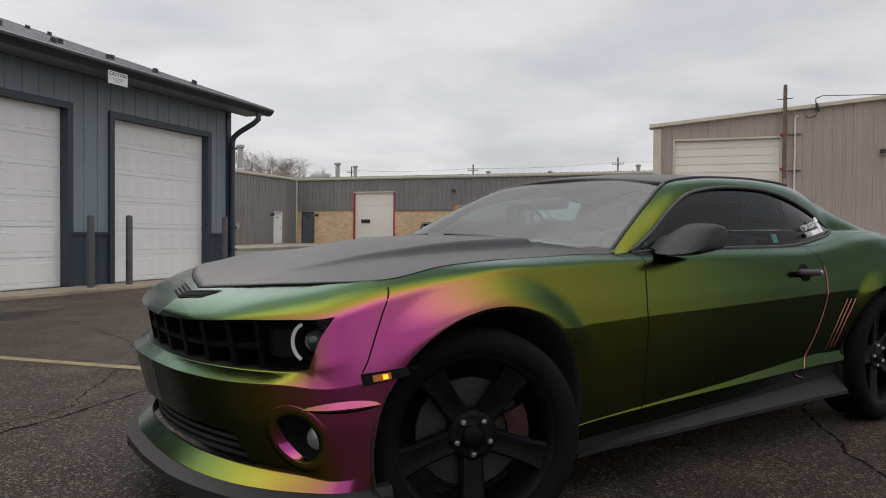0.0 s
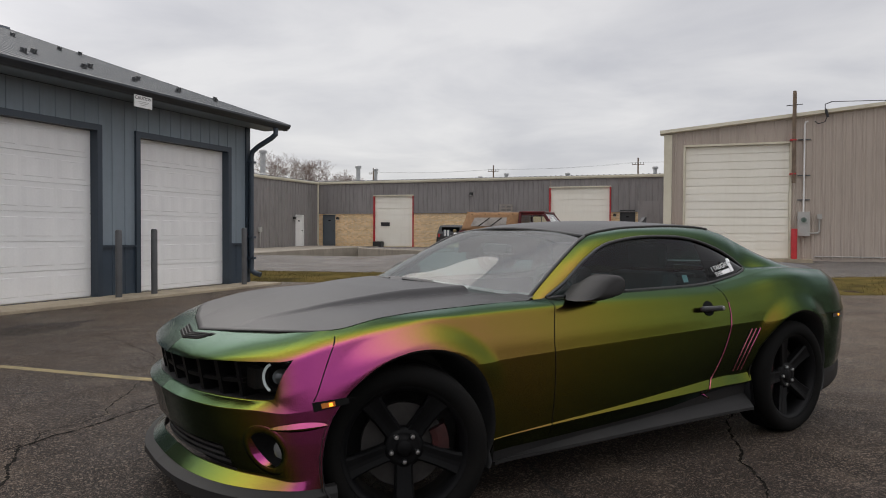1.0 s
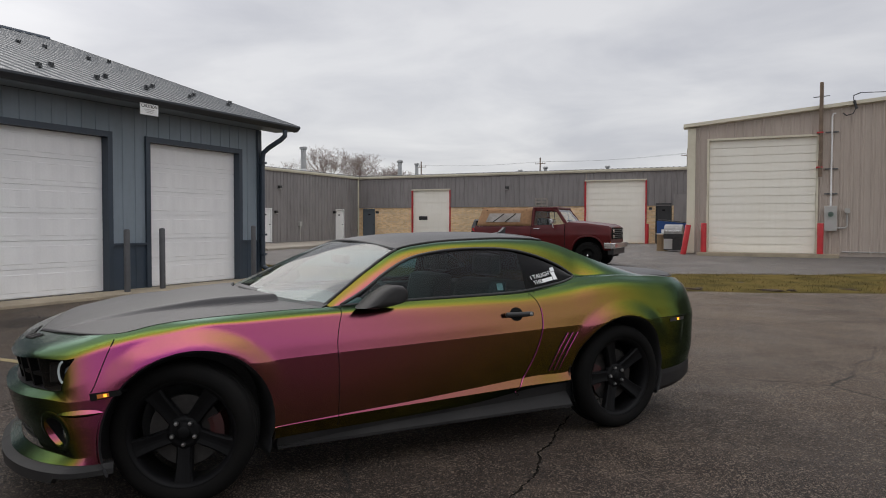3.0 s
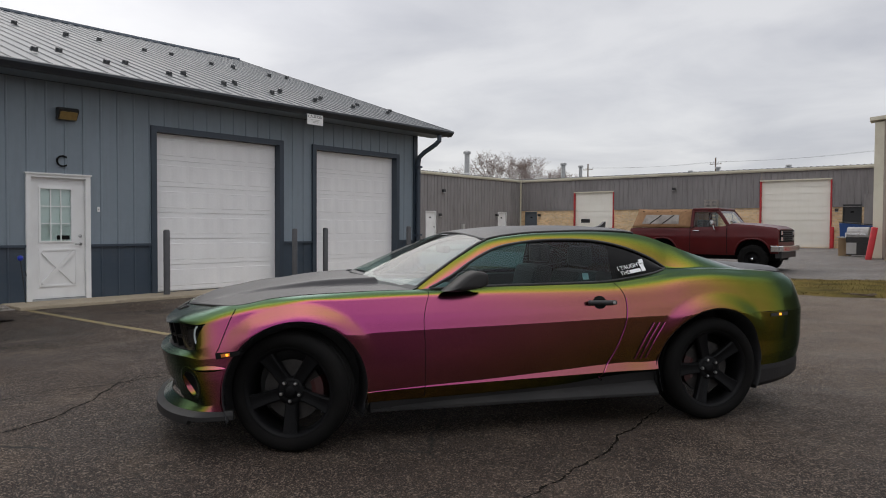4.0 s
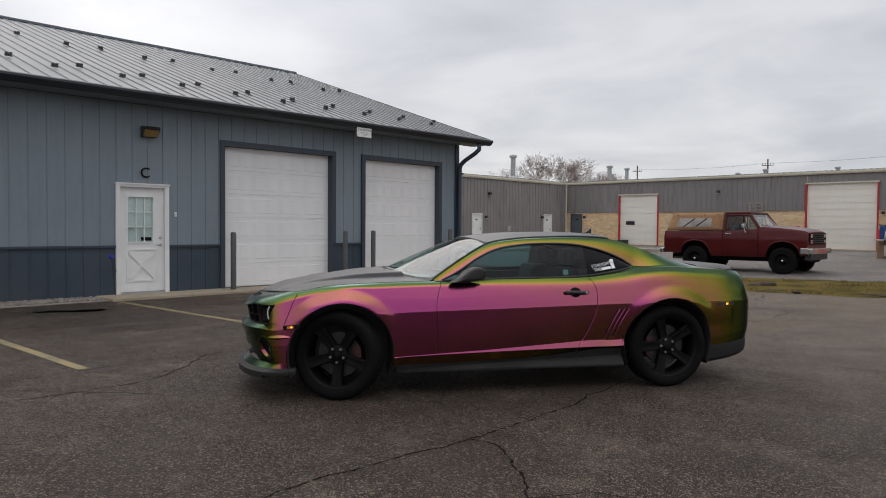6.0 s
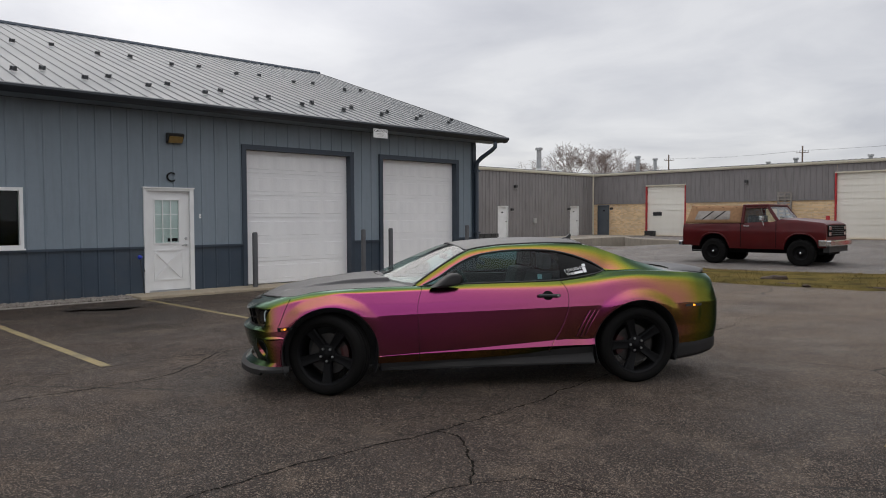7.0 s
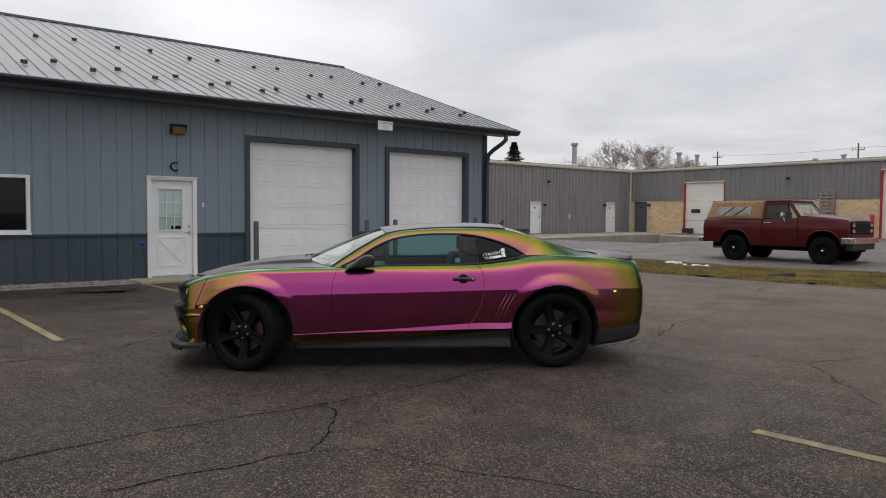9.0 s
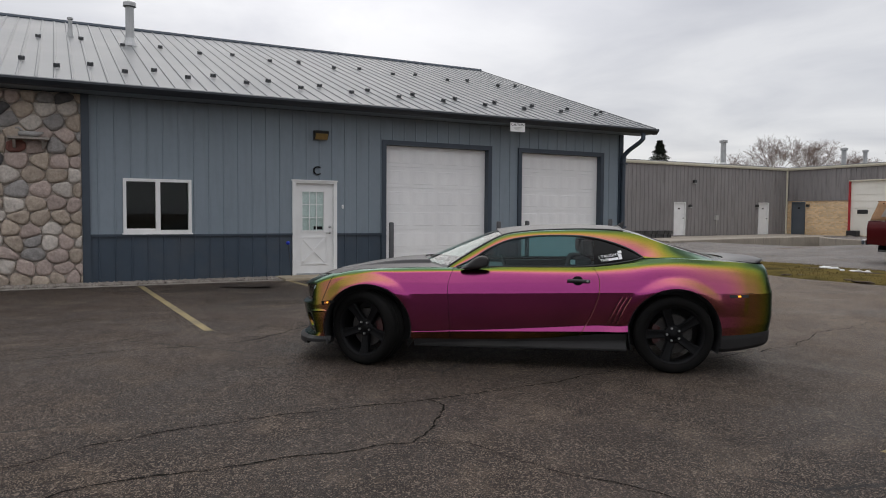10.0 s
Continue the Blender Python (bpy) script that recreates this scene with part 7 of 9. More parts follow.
def fog_lamp(side):
    """Dark bowl sunk into the bumper, painted on its inner lower wall, with the lamp on its outer side."""
    def at(a, r, deep):
        p, n = on_front(FOG_Y - 0.92 * r * math.cos(a), FOG_Z + r * math.sin(a))
        return Vector((p.x - deep, side * p.y, p.z))

    def band(angles, steps, closed):
        bm = bmesh.new()
        rows = [[bm.verts.new(at(a, r(k), d(k))) for r, d in steps] for k, a in enumerate(angles)]
        for r0, r1 in zip(rows, rows[1:] + rows[:1] if closed else rows[1:]):
            for m in range(len(steps) - 1):
                bm.faces.new((r0[m], r0[m + 1], r1[m + 1], r1[m]))
        return bm

    ring = [2 * math.pi * k / 48 for k in range(48)]
    fixed = lambda v: (lambda k: v)
    f = part("fog_surround", band(ring, [(fixed(0.102), fixed(0.0005)), (fixed(0.099), fixed(-0.0012)), (fixed(0.073), fixed(-0.0012)), (fixed(0.070), fixed(0.003))], True), M["paint"], car, smooth=True)
    part("fog_recess", band(ring, [(fixed(0.071), fixed(0.001)), (fixed(0.066), fixed(0.02)), (fixed(0.056), fixed(0.055)), (fixed(0.004), fixed(0.06))], True), M["letter"], f, "black fog lamp recess", smooth=True)
    n = 30
    arc = [radians(40 - 150 * k / n) for k in range(n + 1)]
    wide = lambda k: math.sin(math.pi * k / n) ** 0.7
    part("fog_crescent", band(arc, [(fixed(0.0712), fixed(-0.001)), (lambda k: 0.0700 - 0.012 * wide(k), lambda k: 0.002 + 0.022 * wide(k))], False), M["paint"], f, smooth=True)
    bm = bmesh.new()
    ahead = Vector((0.9, side * 0.42, 0)).normalized()
    lathe(bm, [(0.036, -0.03), (0.036, -0.006), (0.026, 0.004), (0.0, 0.008)], ahead, at(math.pi, 0.034, 0.028), 24, close=False)
    part("fog_lens", bm, M["lamp_lens"], f, "clear fog lamp", smooth=True)


for sd in (1, -1):
    fog_lamp(sd)
# lower intake slats
bm = bmesh.new()
rows = []
for i in range(25):
    y = -0.60 + 1.20 * i / 24
    p, _ = on_front(y, 0.32)
    rows.append([bm.verts.new((p.x - 0.06, y, z)) for z in (0.27, 0.42)])
for r0, r1 in zip(rows, rows[1:]):
    bm.faces.new((r0[0], r1[0], r1[1], r0[1]))
part("intake_back", bm, M["letter"], car, "black lower intake recess")
for z in (0.302, 0.325, 0.348, 0.371):
    bm = bmesh.new()
    prev = None
    for i in range(25):
        y = -0.545 + 1.09 * i / 24
        p = Vector((2.135 - 0.12 * (abs(y) / 0.56) ** 2 - 0.010, y, z))
        cur = [bm.verts.new((p.x + dx, y, z + dz)) for dx, dz in ((0, -0.006), (0, 0.006), (-0.05, 0.004), (-0.05, -0.004))]
        if prev:
            for j in range(4):
                bm.faces.new((prev[j], prev[(j + 1) % 4], cur[(j + 1) % 4], cur[j]))
        prev = cur
    part("intake_slat", bm, M["black"], car, "black intake slat")
# folded ledges beside the fog lamps
def ledge_on_side(pts, height, proud, name="bumper_ledge"):
    for sd in (1, -1):
        bm = bmesh.new()
        prev = None
        n = 14
        for k in range(n + 1):
            t = k / n
            x, z = pts[0][0] + (pts[1][0] - pts[0][0]) * t, pts[0][1] + (pts[1][1] - pts[0][1]) * t
            w = math.sin(math.pi * min(1, max(0.0, t))) ** 0.6
            cur = []
            for dz, o in ((height * w, 0.0005), (0.002 * w, proud * w + 0.0005), (-0.004 * w, proud * w * 0.8), (-0.012 * w, 0.0)):
                p, nn = on_side(x, z + dz)
                p = p + nn * o
                cur.append(bm.verts.new((p.x, sd * p.y, p.z)))
            if prev:
                for a in range(3):
                    bm.faces.new((prev[a], prev[a + 1], cur[a + 1], cur[a]))
            prev = cur
        part(name, bm, M["paint"], car)


ledge_on_side(((1.985, 0.490), (1.79, 0.507)), 0.022, 0.011)
# air slot in the nose
def nose_top(x, y):
    p, n, _, _ = BODY_TREE.ray_cast(Vector((x, abs(y), 2)), Vector((0, 0, -1)))
    if p is None:
        return Vector((x, y, 0.79))
    return Vector((x, y, p.z))


bm = bmesh.new()
rows = []
for i in range(17):
    y = -0.21 + 0.42 * i / 16
    rows.append([bm.verts.new(nose_top(2.088 - 0.20 * abs(y) * k + dx, y * k) + Vector((0, 0, 0.003))) for dx, k in ((-0.030, 1.0), (0.020, 0.72))])
for r0, r1 in zip(rows, rows[1:]):
    bm.faces.new((r0[0], r1[0], r1[1], r0[1]))
slot = part("nose_slot", bm, M["letter"], car, "black air slot in the nose")
for dx, k in ((-0.018, 0.92), (-0.004, 0.84), (0.009, 0.78)):
    part("slot_louvre", tubed([nose_top(2.088 - 0.20 * abs(y) * k + dx, y * k) + Vector((0, 0, 0.005)) for y in [-0.20 + 0.40 * i / 12 for i in range(13)]], 0.0028, 5), M["black"], slot)


# wipers, antenna, decal, cabin
def cabin():
    bm = bmesh.new()
    for i, (t0, t1) in enumerate(((0.62, -0.05), (-0.02, -0.62))):
        pts = []
        for k in range(7):
            t = t0 + (t1 - t0) * k / 6
            p = spline(EDGE, 0.10 + 0.05 * k / 6)
            kk = 1 - t * t
            pts.append((p[0] + 0.262 * kk + 0.035, p[1] * t, p[2] + 0.050 * kk - 0.004))
        bm = bmesh.new()
        tube(bm, pts, 0.009, 6)
        wp = part("wiper", bm, M["black"], car, "black windshield wiper", smooth=True)
        bm = bmesh.new()
        tube(bm, [Vector(p) + Vector((0.012, 0, 0.016)) for p in pts[1:6]], 0.006, 5)
        part("wiper_arm", bm, M["black"], wp)
    for sd, y in ((1, 0.44), (1, -0.18)):
        bm = bmesh.new()
        prism(bm, [(0.0, 0.0), (0.10, 0.006), (0.16, 0.03), (0.10, 0.042), (0.02, 0.036)], lambda u, z, k: Vector((0.715 + 0.08 * k - 0.10 * u + 0.14 * (0.25 - y * y), y + 0.10 - u, 0.938 + z * 0.8 + 0.04 * (0.25 - y * y))))
        part("wiper_pivot", bm, M["black"], car, "black wiper pivot cover")
    bm = bmesh.new()
    prism(bm, [(-0.99, 1.325), (-1.05, 1.338), (-1.09, 1.372), (-1.10, 1.372), (-1.095, 1.32), (-1.08, 1.300)], lambda x, z, k: Vector((x, (-0.016, 0.016)[k], z)))
    part("antenna_fin", bm, M["black"], car, "black shark fin antenna")
    # dashboard, seats, wheel
    bm = bmesh.new()
    box(bm, 0.12, 0.72, -0.68, 0.68, 0.60, 0.90, bevel=0.05)
    part("dashboard", bm, M["dash"], car)
    for y in (0.36, -0.36):
        bm = bmesh.new()
        box(bm, -0.50, 0.02, y - 0.24, y + 0.24, 0.42, 0.58, bevel=0.04)
        st = part("seat", bm, M["interior"], car, "dark bucket seat")
        bm = bmesh.new()
        box(bm, -0.62, -0.46, y - 0.23, y + 0.23, 0.5, 1.02, bevel=0.05)
        for v in bm.verts:
            v.co.x -= (v.co.z - 0.5) * 0.22
        part("backrest", bm, M["interior"], st)
        bm = bmesh.new()
        box(bm, -0.74, -0.65, y - 0.13, y + 0.13, 1.04, 1.19, bevel=0.035)
        part("headrest", bm, M["interior"], st)
    bm = bmesh.new()
    box(bm, -1.35, -0.85, -0.58, 0.58, 0.42, 0.95, bevel=0.06)
    part("rear_seat", bm, M["interior"], car)
    bm = bmesh.new()
    ax = Vector((-0.93, 0, 0.36)).normalized()
    a, b = Vector((0, 1, 0)), ax.cross(Vector((0, 1, 0)))
    tube(bm, [Vector((0.08, 0.36, 0.86)) + 0.18 * (math.cos(t) * a + math.sin(t) * b) for t in [2 * math.pi * k / 24 for k in range(25)]], 0.016, 8)
    part("steering_wheel", bm, M["interior"], car)
    bm = bmesh.new()
    box(bm, 0.22, 0.27, -0.12, 0.12, 1.13, 1.19, bevel=0.02)
    part("rear_view_mirror", bm, M["black"], car)
    for sd in (1, -1):
        bm = bmesh.new()
        box(bm, -0.74, 0.6, sd * 0.72 - 0.05, sd * 0.72 + 0.03, 0.40, 0.925)
        part("door_card", bm, M["interior"], car)


cabin()


def word(name, text, size, m, material, parent, extrude=0.001, label=""):
    cu = bpy.data.curves.new(name, "FONT")
    cu.body = text
    cu.size = size
    cu.extrude = extrude
    cu.align_x, cu.align_y = "CENTER", "CENTER"
    tmp = bpy.data.objects.new("tmp", cu)
    me = bpy.data.meshes.new_from_object(tmp)
    bpy.data.objects.remove(tmp)
    me.name = name
    me.materials.clear()
    me.materials.append(material)
    ob = new(name, me)
    if parent is not None:
        ob.parent = parent
    ob.matrix_local = m
    if label:
        ob["label"] = label
    return ob


def decals():
    # sticker lettering on the quarter glass; its plane leans in with the glass
    base = Matrix.Translation((-0.86, 0.786, 1.042)) @ Matrix.Rotation(math.pi, 4, "Z") @ Matrix.Rotation(radians(90), 4, "X") @ Matrix.Rotation(radians(-26), 4, "X") @ Matrix.Rotation(radians(11), 4, "Z")
    word("sticker_text", "I TAUGHT", 0.042, base @ Matrix.Translation((0.0, 0.018, 0.0)), M["decal"], car, 0.0008, "white sticker lettering")
    word("sticker_text", "THE", 0.040, base @ Matrix.Translation((-0.05, -0.020, 0.0)), M["decal"], car, 0.0008, "white sticker lettering")
    bm = bmesh.new()
    box(bm, -0.012, 0.078, -0.033, -0.008, 0, 0.001)
    ob = part("sticker_bar", bm, M["decal"], car, "white sticker bar")
    ob.matrix_local = base
    bm = bmesh.new()
    box(bm, 0.084, 0.115, -0.035, 0.02, 0, 0.001)
    box(bm, 0.088, 0.122, 0.024, 0.052, 0, 0.001, bevel=0.0004)
    ob = part("sticker_mark", bm, M["decal"], car, "plain white sticker shape")
    ob.matrix_local = base
    bm = bmesh.new()
    box(bm, -0.045, 0.0, 0, 0.001, -0.0225, 0.0225)
    ob = part("window_label", bm, M["label_grey"], car, "pale label inside the side glass")
    ob.matrix_local = Matrix.Translation((-0.505, 0.775, 0.995)) @ Matrix.Rotation(radians(22), 4, "X")


M["label_grey"] = surface("pale_label", (0.45, 0.5, 0.48), (0.5, 0.55, 0.53), 9, 0.6)
decals()
# black tail lamps
for sd in (1, -1):
    for y in (0.30, 0.56):
        bm = bmesh.new()
        box(bm, -2.385 + (y - 0.3) * 0.25, -2.335 + (y - 0.3) * 0.25, sd * y - 0.11, sd * y + 0.11, .83, .92, bevel=0.02)
        part("tail_lamp", bm, M["tail_red"] if "tail_red" in M else M["black"], car, "smoked tail lamp")

# ---- lot markings, cracks, grass ----
def ground_strip(name, pts, width, lift, material, label, category, jitter=0.0, seed=1, kind="structure"):
    rnd = random.Random(seed)
    path = [Vector((x, y, 0)) for x, y in pts]
    if jitter:
        for _ in range(5):
            nxt = []
            for a, b in zip(path, path[1:]):
                d = b - a
                nxt += [a, (a + b) / 2 + Vector((-d.y, d.x, 0)) * rnd.uniform(-jitter, jitter)]
            path = nxt + [path[-1]]
    bm = bmesh.new()
    prev = None
    for i, p in enumerate(path):
        d = (path[min(i + 1, len(path) - 1)] - path[max(i - 1, 0)]).normalized()
        n = Vector((-d.y, d.x, 0))
        w = width * (rnd.uniform(0.15, 1.5) if jitter else 1) * 0.5
        cur = [bm.verts.new((p.x + n.x * w * s, p.y + n.y * w * s, ground_z(p.y) + lift)) for s in (-1, 1)]
        if prev:
            bm.faces.new((prev[0], prev[1], cur[1], cur[0]))
        prev = cur
    return tagged(part(name, bm, material), label, category, kind=kind)


for pts in ([(-9.0, 1.04), (-2.93, 1.23)], [(-9.0, 3.98), (-6.5, 4.06), (-3.33, 4.20)], [(3.52, 4.09), (9.0, 4.34)]):
    ground_strip("parking_line", pts, 0.105, 0.004, M["line_paint"], "worn yellow painted parking line", "parking line")
CRACKS = (
    [(1.18, 2.14), (1.18, 1.85), (1.10, 0.93), (1.14, 0.25), (1.46, -0.68), (1.6, -2.5)],
    [(1.18, 2.14), (1.17, 2.86), (1.13, 3.47), (1.03, 4.07), (0.99, 6.19), (0.35, 8.74), (0.14, 11.24), (-0.17, 11.68)],
    [(1.18, 2.14), (1.37, 2.17), (1.66, 1.98), (1.98, 1.71), (2.09, 1.56), (2.06, 1.08), (1.98, 0.24), (1.99, -0.35), (2.3, -2.0)],
    [(2.08, 1.60), (2.24, 1.87), (2.64, 1.98), (2.94, 2.08), (3.42, 2.36), (4.66, 2.85), (6.4, 3.0)],
    [(-1.84, -3.0), (-1.87, -1.7), (-1.91, -0.5), (-1.97, 0.0), (-1.97, 0.5), (-1.98, 1.0), (-1.98, 1.34), (-2.08, 1.6), (-2.29, 1.86), (-2.63, 2.23), (-2.83, 2.42), (-2.86, 3.41), (-3.01, 5.16), (-4.59, 8.55)],
    [(-2.75, 2.48), (-2.98, 2.67), (-2.98, 3.20), (-3.63, 4.36), (-6.06, 5.99)],
    [(0.35, 8.74), (1.62, 9.15), (3.36, 9.21), (6.0, 10.0)],
    [(-2.5, -0.9), (-2.54, 0.0), (-2.70, 0.30), (-2.80, 0.60), (-2.85, 0.95), (-2.88, 1.28), (-2.90, 1.55), (-2.98, 1.89), (-2.88, 2.20), (-2.86, 2.45)],
)
for k, pts in enumerate(CRACKS):
    ground_strip("ground_crack", pts, 0.020 if k == 4 else 0.015 if k in (0, 1, 2, 7) else 0.009, 0.003, M["crack"], "jagged dark crack in the asphalt", "crack", 0.09, 10 + k)


def blob_outline(cx, cy, rx, ry, seed, n=40):
    rnd = random.Random(seed)
    ph = [rnd.uniform(0, 6.28) for _ in range(4)]
    return [(cx + rx * (1 + 0.25 * math.sin(3 * a + ph[0]) + 0.15 * math.sin(5 * a + ph[1]) + 0.08 * math.sin(11 * a + ph[2])) * math.cos(a),
             cy + ry * (1 + 0.25 * math.sin(2 * a + ph[3]) + 0.15 * math.sin(5 * a + ph[1])) * math.sin(a)) for a in [2 * math.pi * k / n for k in range(n)]]


M["damp"] = asphalt("damp_asphalt", (0.011, 0.0075, 0.006), (0.019, 0.0135, 0.0105), (0.05, 0.036, 0.027), 0.3)
for k, (cx, cy, rx, ry) in enumerate(((-6.3, 2.7, 0.5, 1.3), (-5.4, 2.5, 0.3, 0.9), (-7.9, 2.0, 0.45, 1.4), (-8.1, 3.3, 0.35, 0.8), (-7.4, 5.8, 0.4, 1.3))):
    outline_sheet("damp_patch", blob_outline(cx, cy, rx, ry, k), 0.002, M["damp"], "dark damp patch on the asphalt", "stain")


def grass():
    rnd = random.Random(5)
    near = lambda x: lerp_table(tuple((a, b) for a, b in GRASS_NEAR[::-1]), x)
    far = lambda x: lerp_table(tuple((a, b) for a, b in GRASS_FAR), x)
    bm = bmesh.new()
    xs = [-60 + 0.8 * k for k in range(113)]
    rows = []
    for x in xs:
        a, b = near(x), far(x)
        row = []
        for j in range(13):
            t = j / 12
            y = a + (b - a) * t + (rnd.uniform(-0.12, 0.12) if j in (0, 12) else 0)
            h = 0.07 * math.sin(math.pi * t) ** 0.6 + (0.012 * rnd.random() if 0 < j < 12 else -0.01)
            row.append(bm.verts.new((x, y, ground_z(y) + 0.012 + h)))
        rows.append(row)
    for r0, r1 in zip(rows, rows[1:]):
        for j in range(12):
            bm.faces.new((r0[j], r1[j], r1[j + 1], r0[j + 1]))
    tagged(part("grass_verge", bm, M["grass_soil"], smooth=True), "dormant yellow-brown grass verge with bare soil", "grass", kind="structure")
    verts, faces = [], []
    for _ in range(26000):
        x = rnd.uniform(-16, 12)
        a, b = near(x), far(x)
        t = rnd.random()
        y = a + (b - a) * t
        if noise.noise(Vector((x * 0.9, y * 0.9, 3))) > 0.16:
            continue
        z = ground_z(y) + 0.012 + 0.07 * math.sin(math.pi * t) ** 0.6
        an, h, w = rnd.uniform(0, 6.28), rnd.uniform(0.02, 0.06), rnd.uniform(0.004, 0.010)
        lx, ly = rnd.uniform(-0.05, 0.05), rnd.uniform(-0.05, 0.05)
        i = len(verts)
        verts += [(x - w * math.cos(an), y - w * math.sin(an), z - 0.01), (x + w * math.cos(an), y + w * math.sin(an), z - 0.01), (x + lx, y + ly, z + h)]
        faces.append((i, i + 1, i + 2))
    me = bpy.data.meshes.new("grass_blades")
    me.from_pydata(verts, [], faces)
    me.materials.append(M["straw"])
    tagged(new("grass_blades", me), "dry yellow and olive grass blades on the verge", "grass", kind="stuff")


grass()


def lump(name, x, y, z, rx, ry, rz, material, label, category, seed, group=""):
    rnd = random.Random(seed)
    bm = bmesh.new()
    bmesh.ops.create_icosphere(bm, subdivisions=3, radius=1)
    off = Vector((seed * 3.1, 0, 0))
    for v in bm.verts:
        k = 1 + 0.5 * noise.noise(v.co * 1.7 + off) + 0.2 * noise.noise(v.co * 5 + off)
        v.co = Vector((v.co.x * rx * k, v.co.y * ry * k, max(-0.02, v.co.z * rz * k)))
    ob = part(name, bm, material, smooth=True)
    ob.matrix_world = pose(x, y, z)
    return tagged(ob, label, category, group)


for k, (x, y, rx, ry, rz) in enumerate(((-2.0, 16.1, 0.34, 0.16, 0.13), (-6.2, 17.3, 0.5, 0.22, 0.06), (-4.6, 17.0, 0.5, 0.2, 0.07), (-0.4, 16.6, 0.5, 0.14, 0.05), (-3.4, 16.5, 0.6, 0.14, 0.05), (1.3, 17.3, 0.4, 0.15, 0.05))):
    lump("earth_clod", x, y, ground_z(y) + 0.03, rx, ry, rz, M["mud"], "dark churned earth on the grass verge", "earth", k, "churned earth")
for k in range(16):
    x = -8.2 + 0.82 * k + 0.3 * math.sin(k * 2.7)
    y = lerp_table(tuple((a, b) for a, b in GRASS_NEAR[::-1]), x) + 0.28 + 0.16 * math.sin(k * 1.9)
    lump("earth_clod", x, y, ground_z(y) + 0.03, 0.17 + 0.09 * math.sin(k * 3.3), 0.08, 0.03, M["mud"], "dark churned earth along the edge of the verge", "earth", 60 + k, "churned earth")
for k, (x, y, rx) in enumerate(((-6.0, 17.6, 0.20), (-5.7, 17.55, 0.13), (-4.9, 17.2, 0.16), (-4.6, 17.15, 0.10), (-5.2, 17.1, 0.06))):
    lump("snow_clump", x, y, ground_z(y) + 0.07, rx, rx * 0.6, 0.06, M["snow"], "small dirty clump of old snow on the verge", "snow", 20 + k, "old snow")

# ---- workshop front: stone, lamp, signs, pebbles ----
def clip_poly(poly, a, b, c):
    """Keep the part of a polygon where a*x + b*y <= c."""
    out = []
    for p, q in zip(poly, poly[1:] + poly[:1]):
        dp, dq = a * p[0] + b * p[1] - c, a * q[0] + b * q[1] - c
        if dp <= 0:
            out.append(p)
        if dp * dq < 0:
            t = dp / (dp - dq)
            out.append((p[0] + (q[0] - p[0]) * t, p[1] + (q[1] - p[1]) * t))
    return out


def stone_wall():
    rnd = random.Random(12)
    s0, s1, z0, z1 = -2.6, 0.055, 0.0, 3.74
    root = tagged(part("wall_stone", SHOP.solid(-16, s1, 0.003, 0.05, -0.05, 3.74), M["mortar"]), "fieldstone facing in grey, pink and rust on the workshop", "wall", kind="structure")
    seeds = []
    z = 0.09
    while z < z1:
        h = rnd.uniform(0.22, 0.31)
        s = s0 + rnd.uniform(-0.1, 0.1)
        while s < s1 + 0.1:
            w = rnd.uniform(0.24, 0.50)
            seeds.append((s + w / 2, z + rnd.uniform(-0.075, 0.075)))
            s += w
        z += h
    for i, (x, y) in enumerate(seeds):
        poly = [(s0, z0), (s1, z0), (s1, z1), (s0, z1)]
        for j, (u, v) in enumerate(seeds):
            if i != j and abs(u - x) < 0.9 and abs(v - y) < 0.7:
                a, b = u - x, v - y
                poly = clip_poly(poly, a, b, (u * u + v * v - x * x - y * y) / 2)
                if len(poly) < 3:
                    break
        if len(poly) < 3:
            continue
        cx, cy = sum(p[0] for p in poly) / len(poly), sum(p[1] for p in poly) / len(poly)
        # round the corners
        for _ in range(1 if i % 3 else 2):
            poly = [((p[0] * (1 - t) + q[0] * t), (p[1] * (1 - t) + q[1] * t)) for p, q in zip(poly, poly[1:] + poly[:1]) for t in (0.25, 0.75)]
        if len(poly) > 26:
            poly = poly[::2]
        bm = bmesh.new()
        proud = rnd.uniform(0.04, 0.085)
        rings = []
        for scale, n in ((0.985, 0.046), (0.96, 0.052 + proud * 0.4), (0.86, 0.05 + proud * 0.85), (0.66, 0.05 + proud), (0.35, 0.05 + proud)):
            rings.append([bm.verts.new(SHOP.at(cx + (p[0] - cx) * scale, n + (0.03 * noise.noise(Vector((p[0] * 11, p[1] * 11, scale * 4 + i))) if n > 0.05 else 0), cy + (p[1] - cy) * scale)) for p in poly])
        for r0, r1 in zip(rings, rings[1:]):
            for k in range(len(poly)):
                bm.faces.new((r0[k], r0[(k + 1) % len(poly)], r1[(k + 1) % len(poly)], r1[k]))
        bm.faces.new(rings[-1])
        m = rnd.choices(STONES, weights=(6, 5.5, 5.5, 2.4, 0.45, 1.0))[0]
        part("stone", bm, m, root, smooth=True)


M["mortar"] = surface("grey_mortar", (0.40, 0.355, 0.31), (0.32, 0.285, 0.25), 6, 0.95, bump=0.006, bump_scale=60, fine=0.25)
stone_wall()


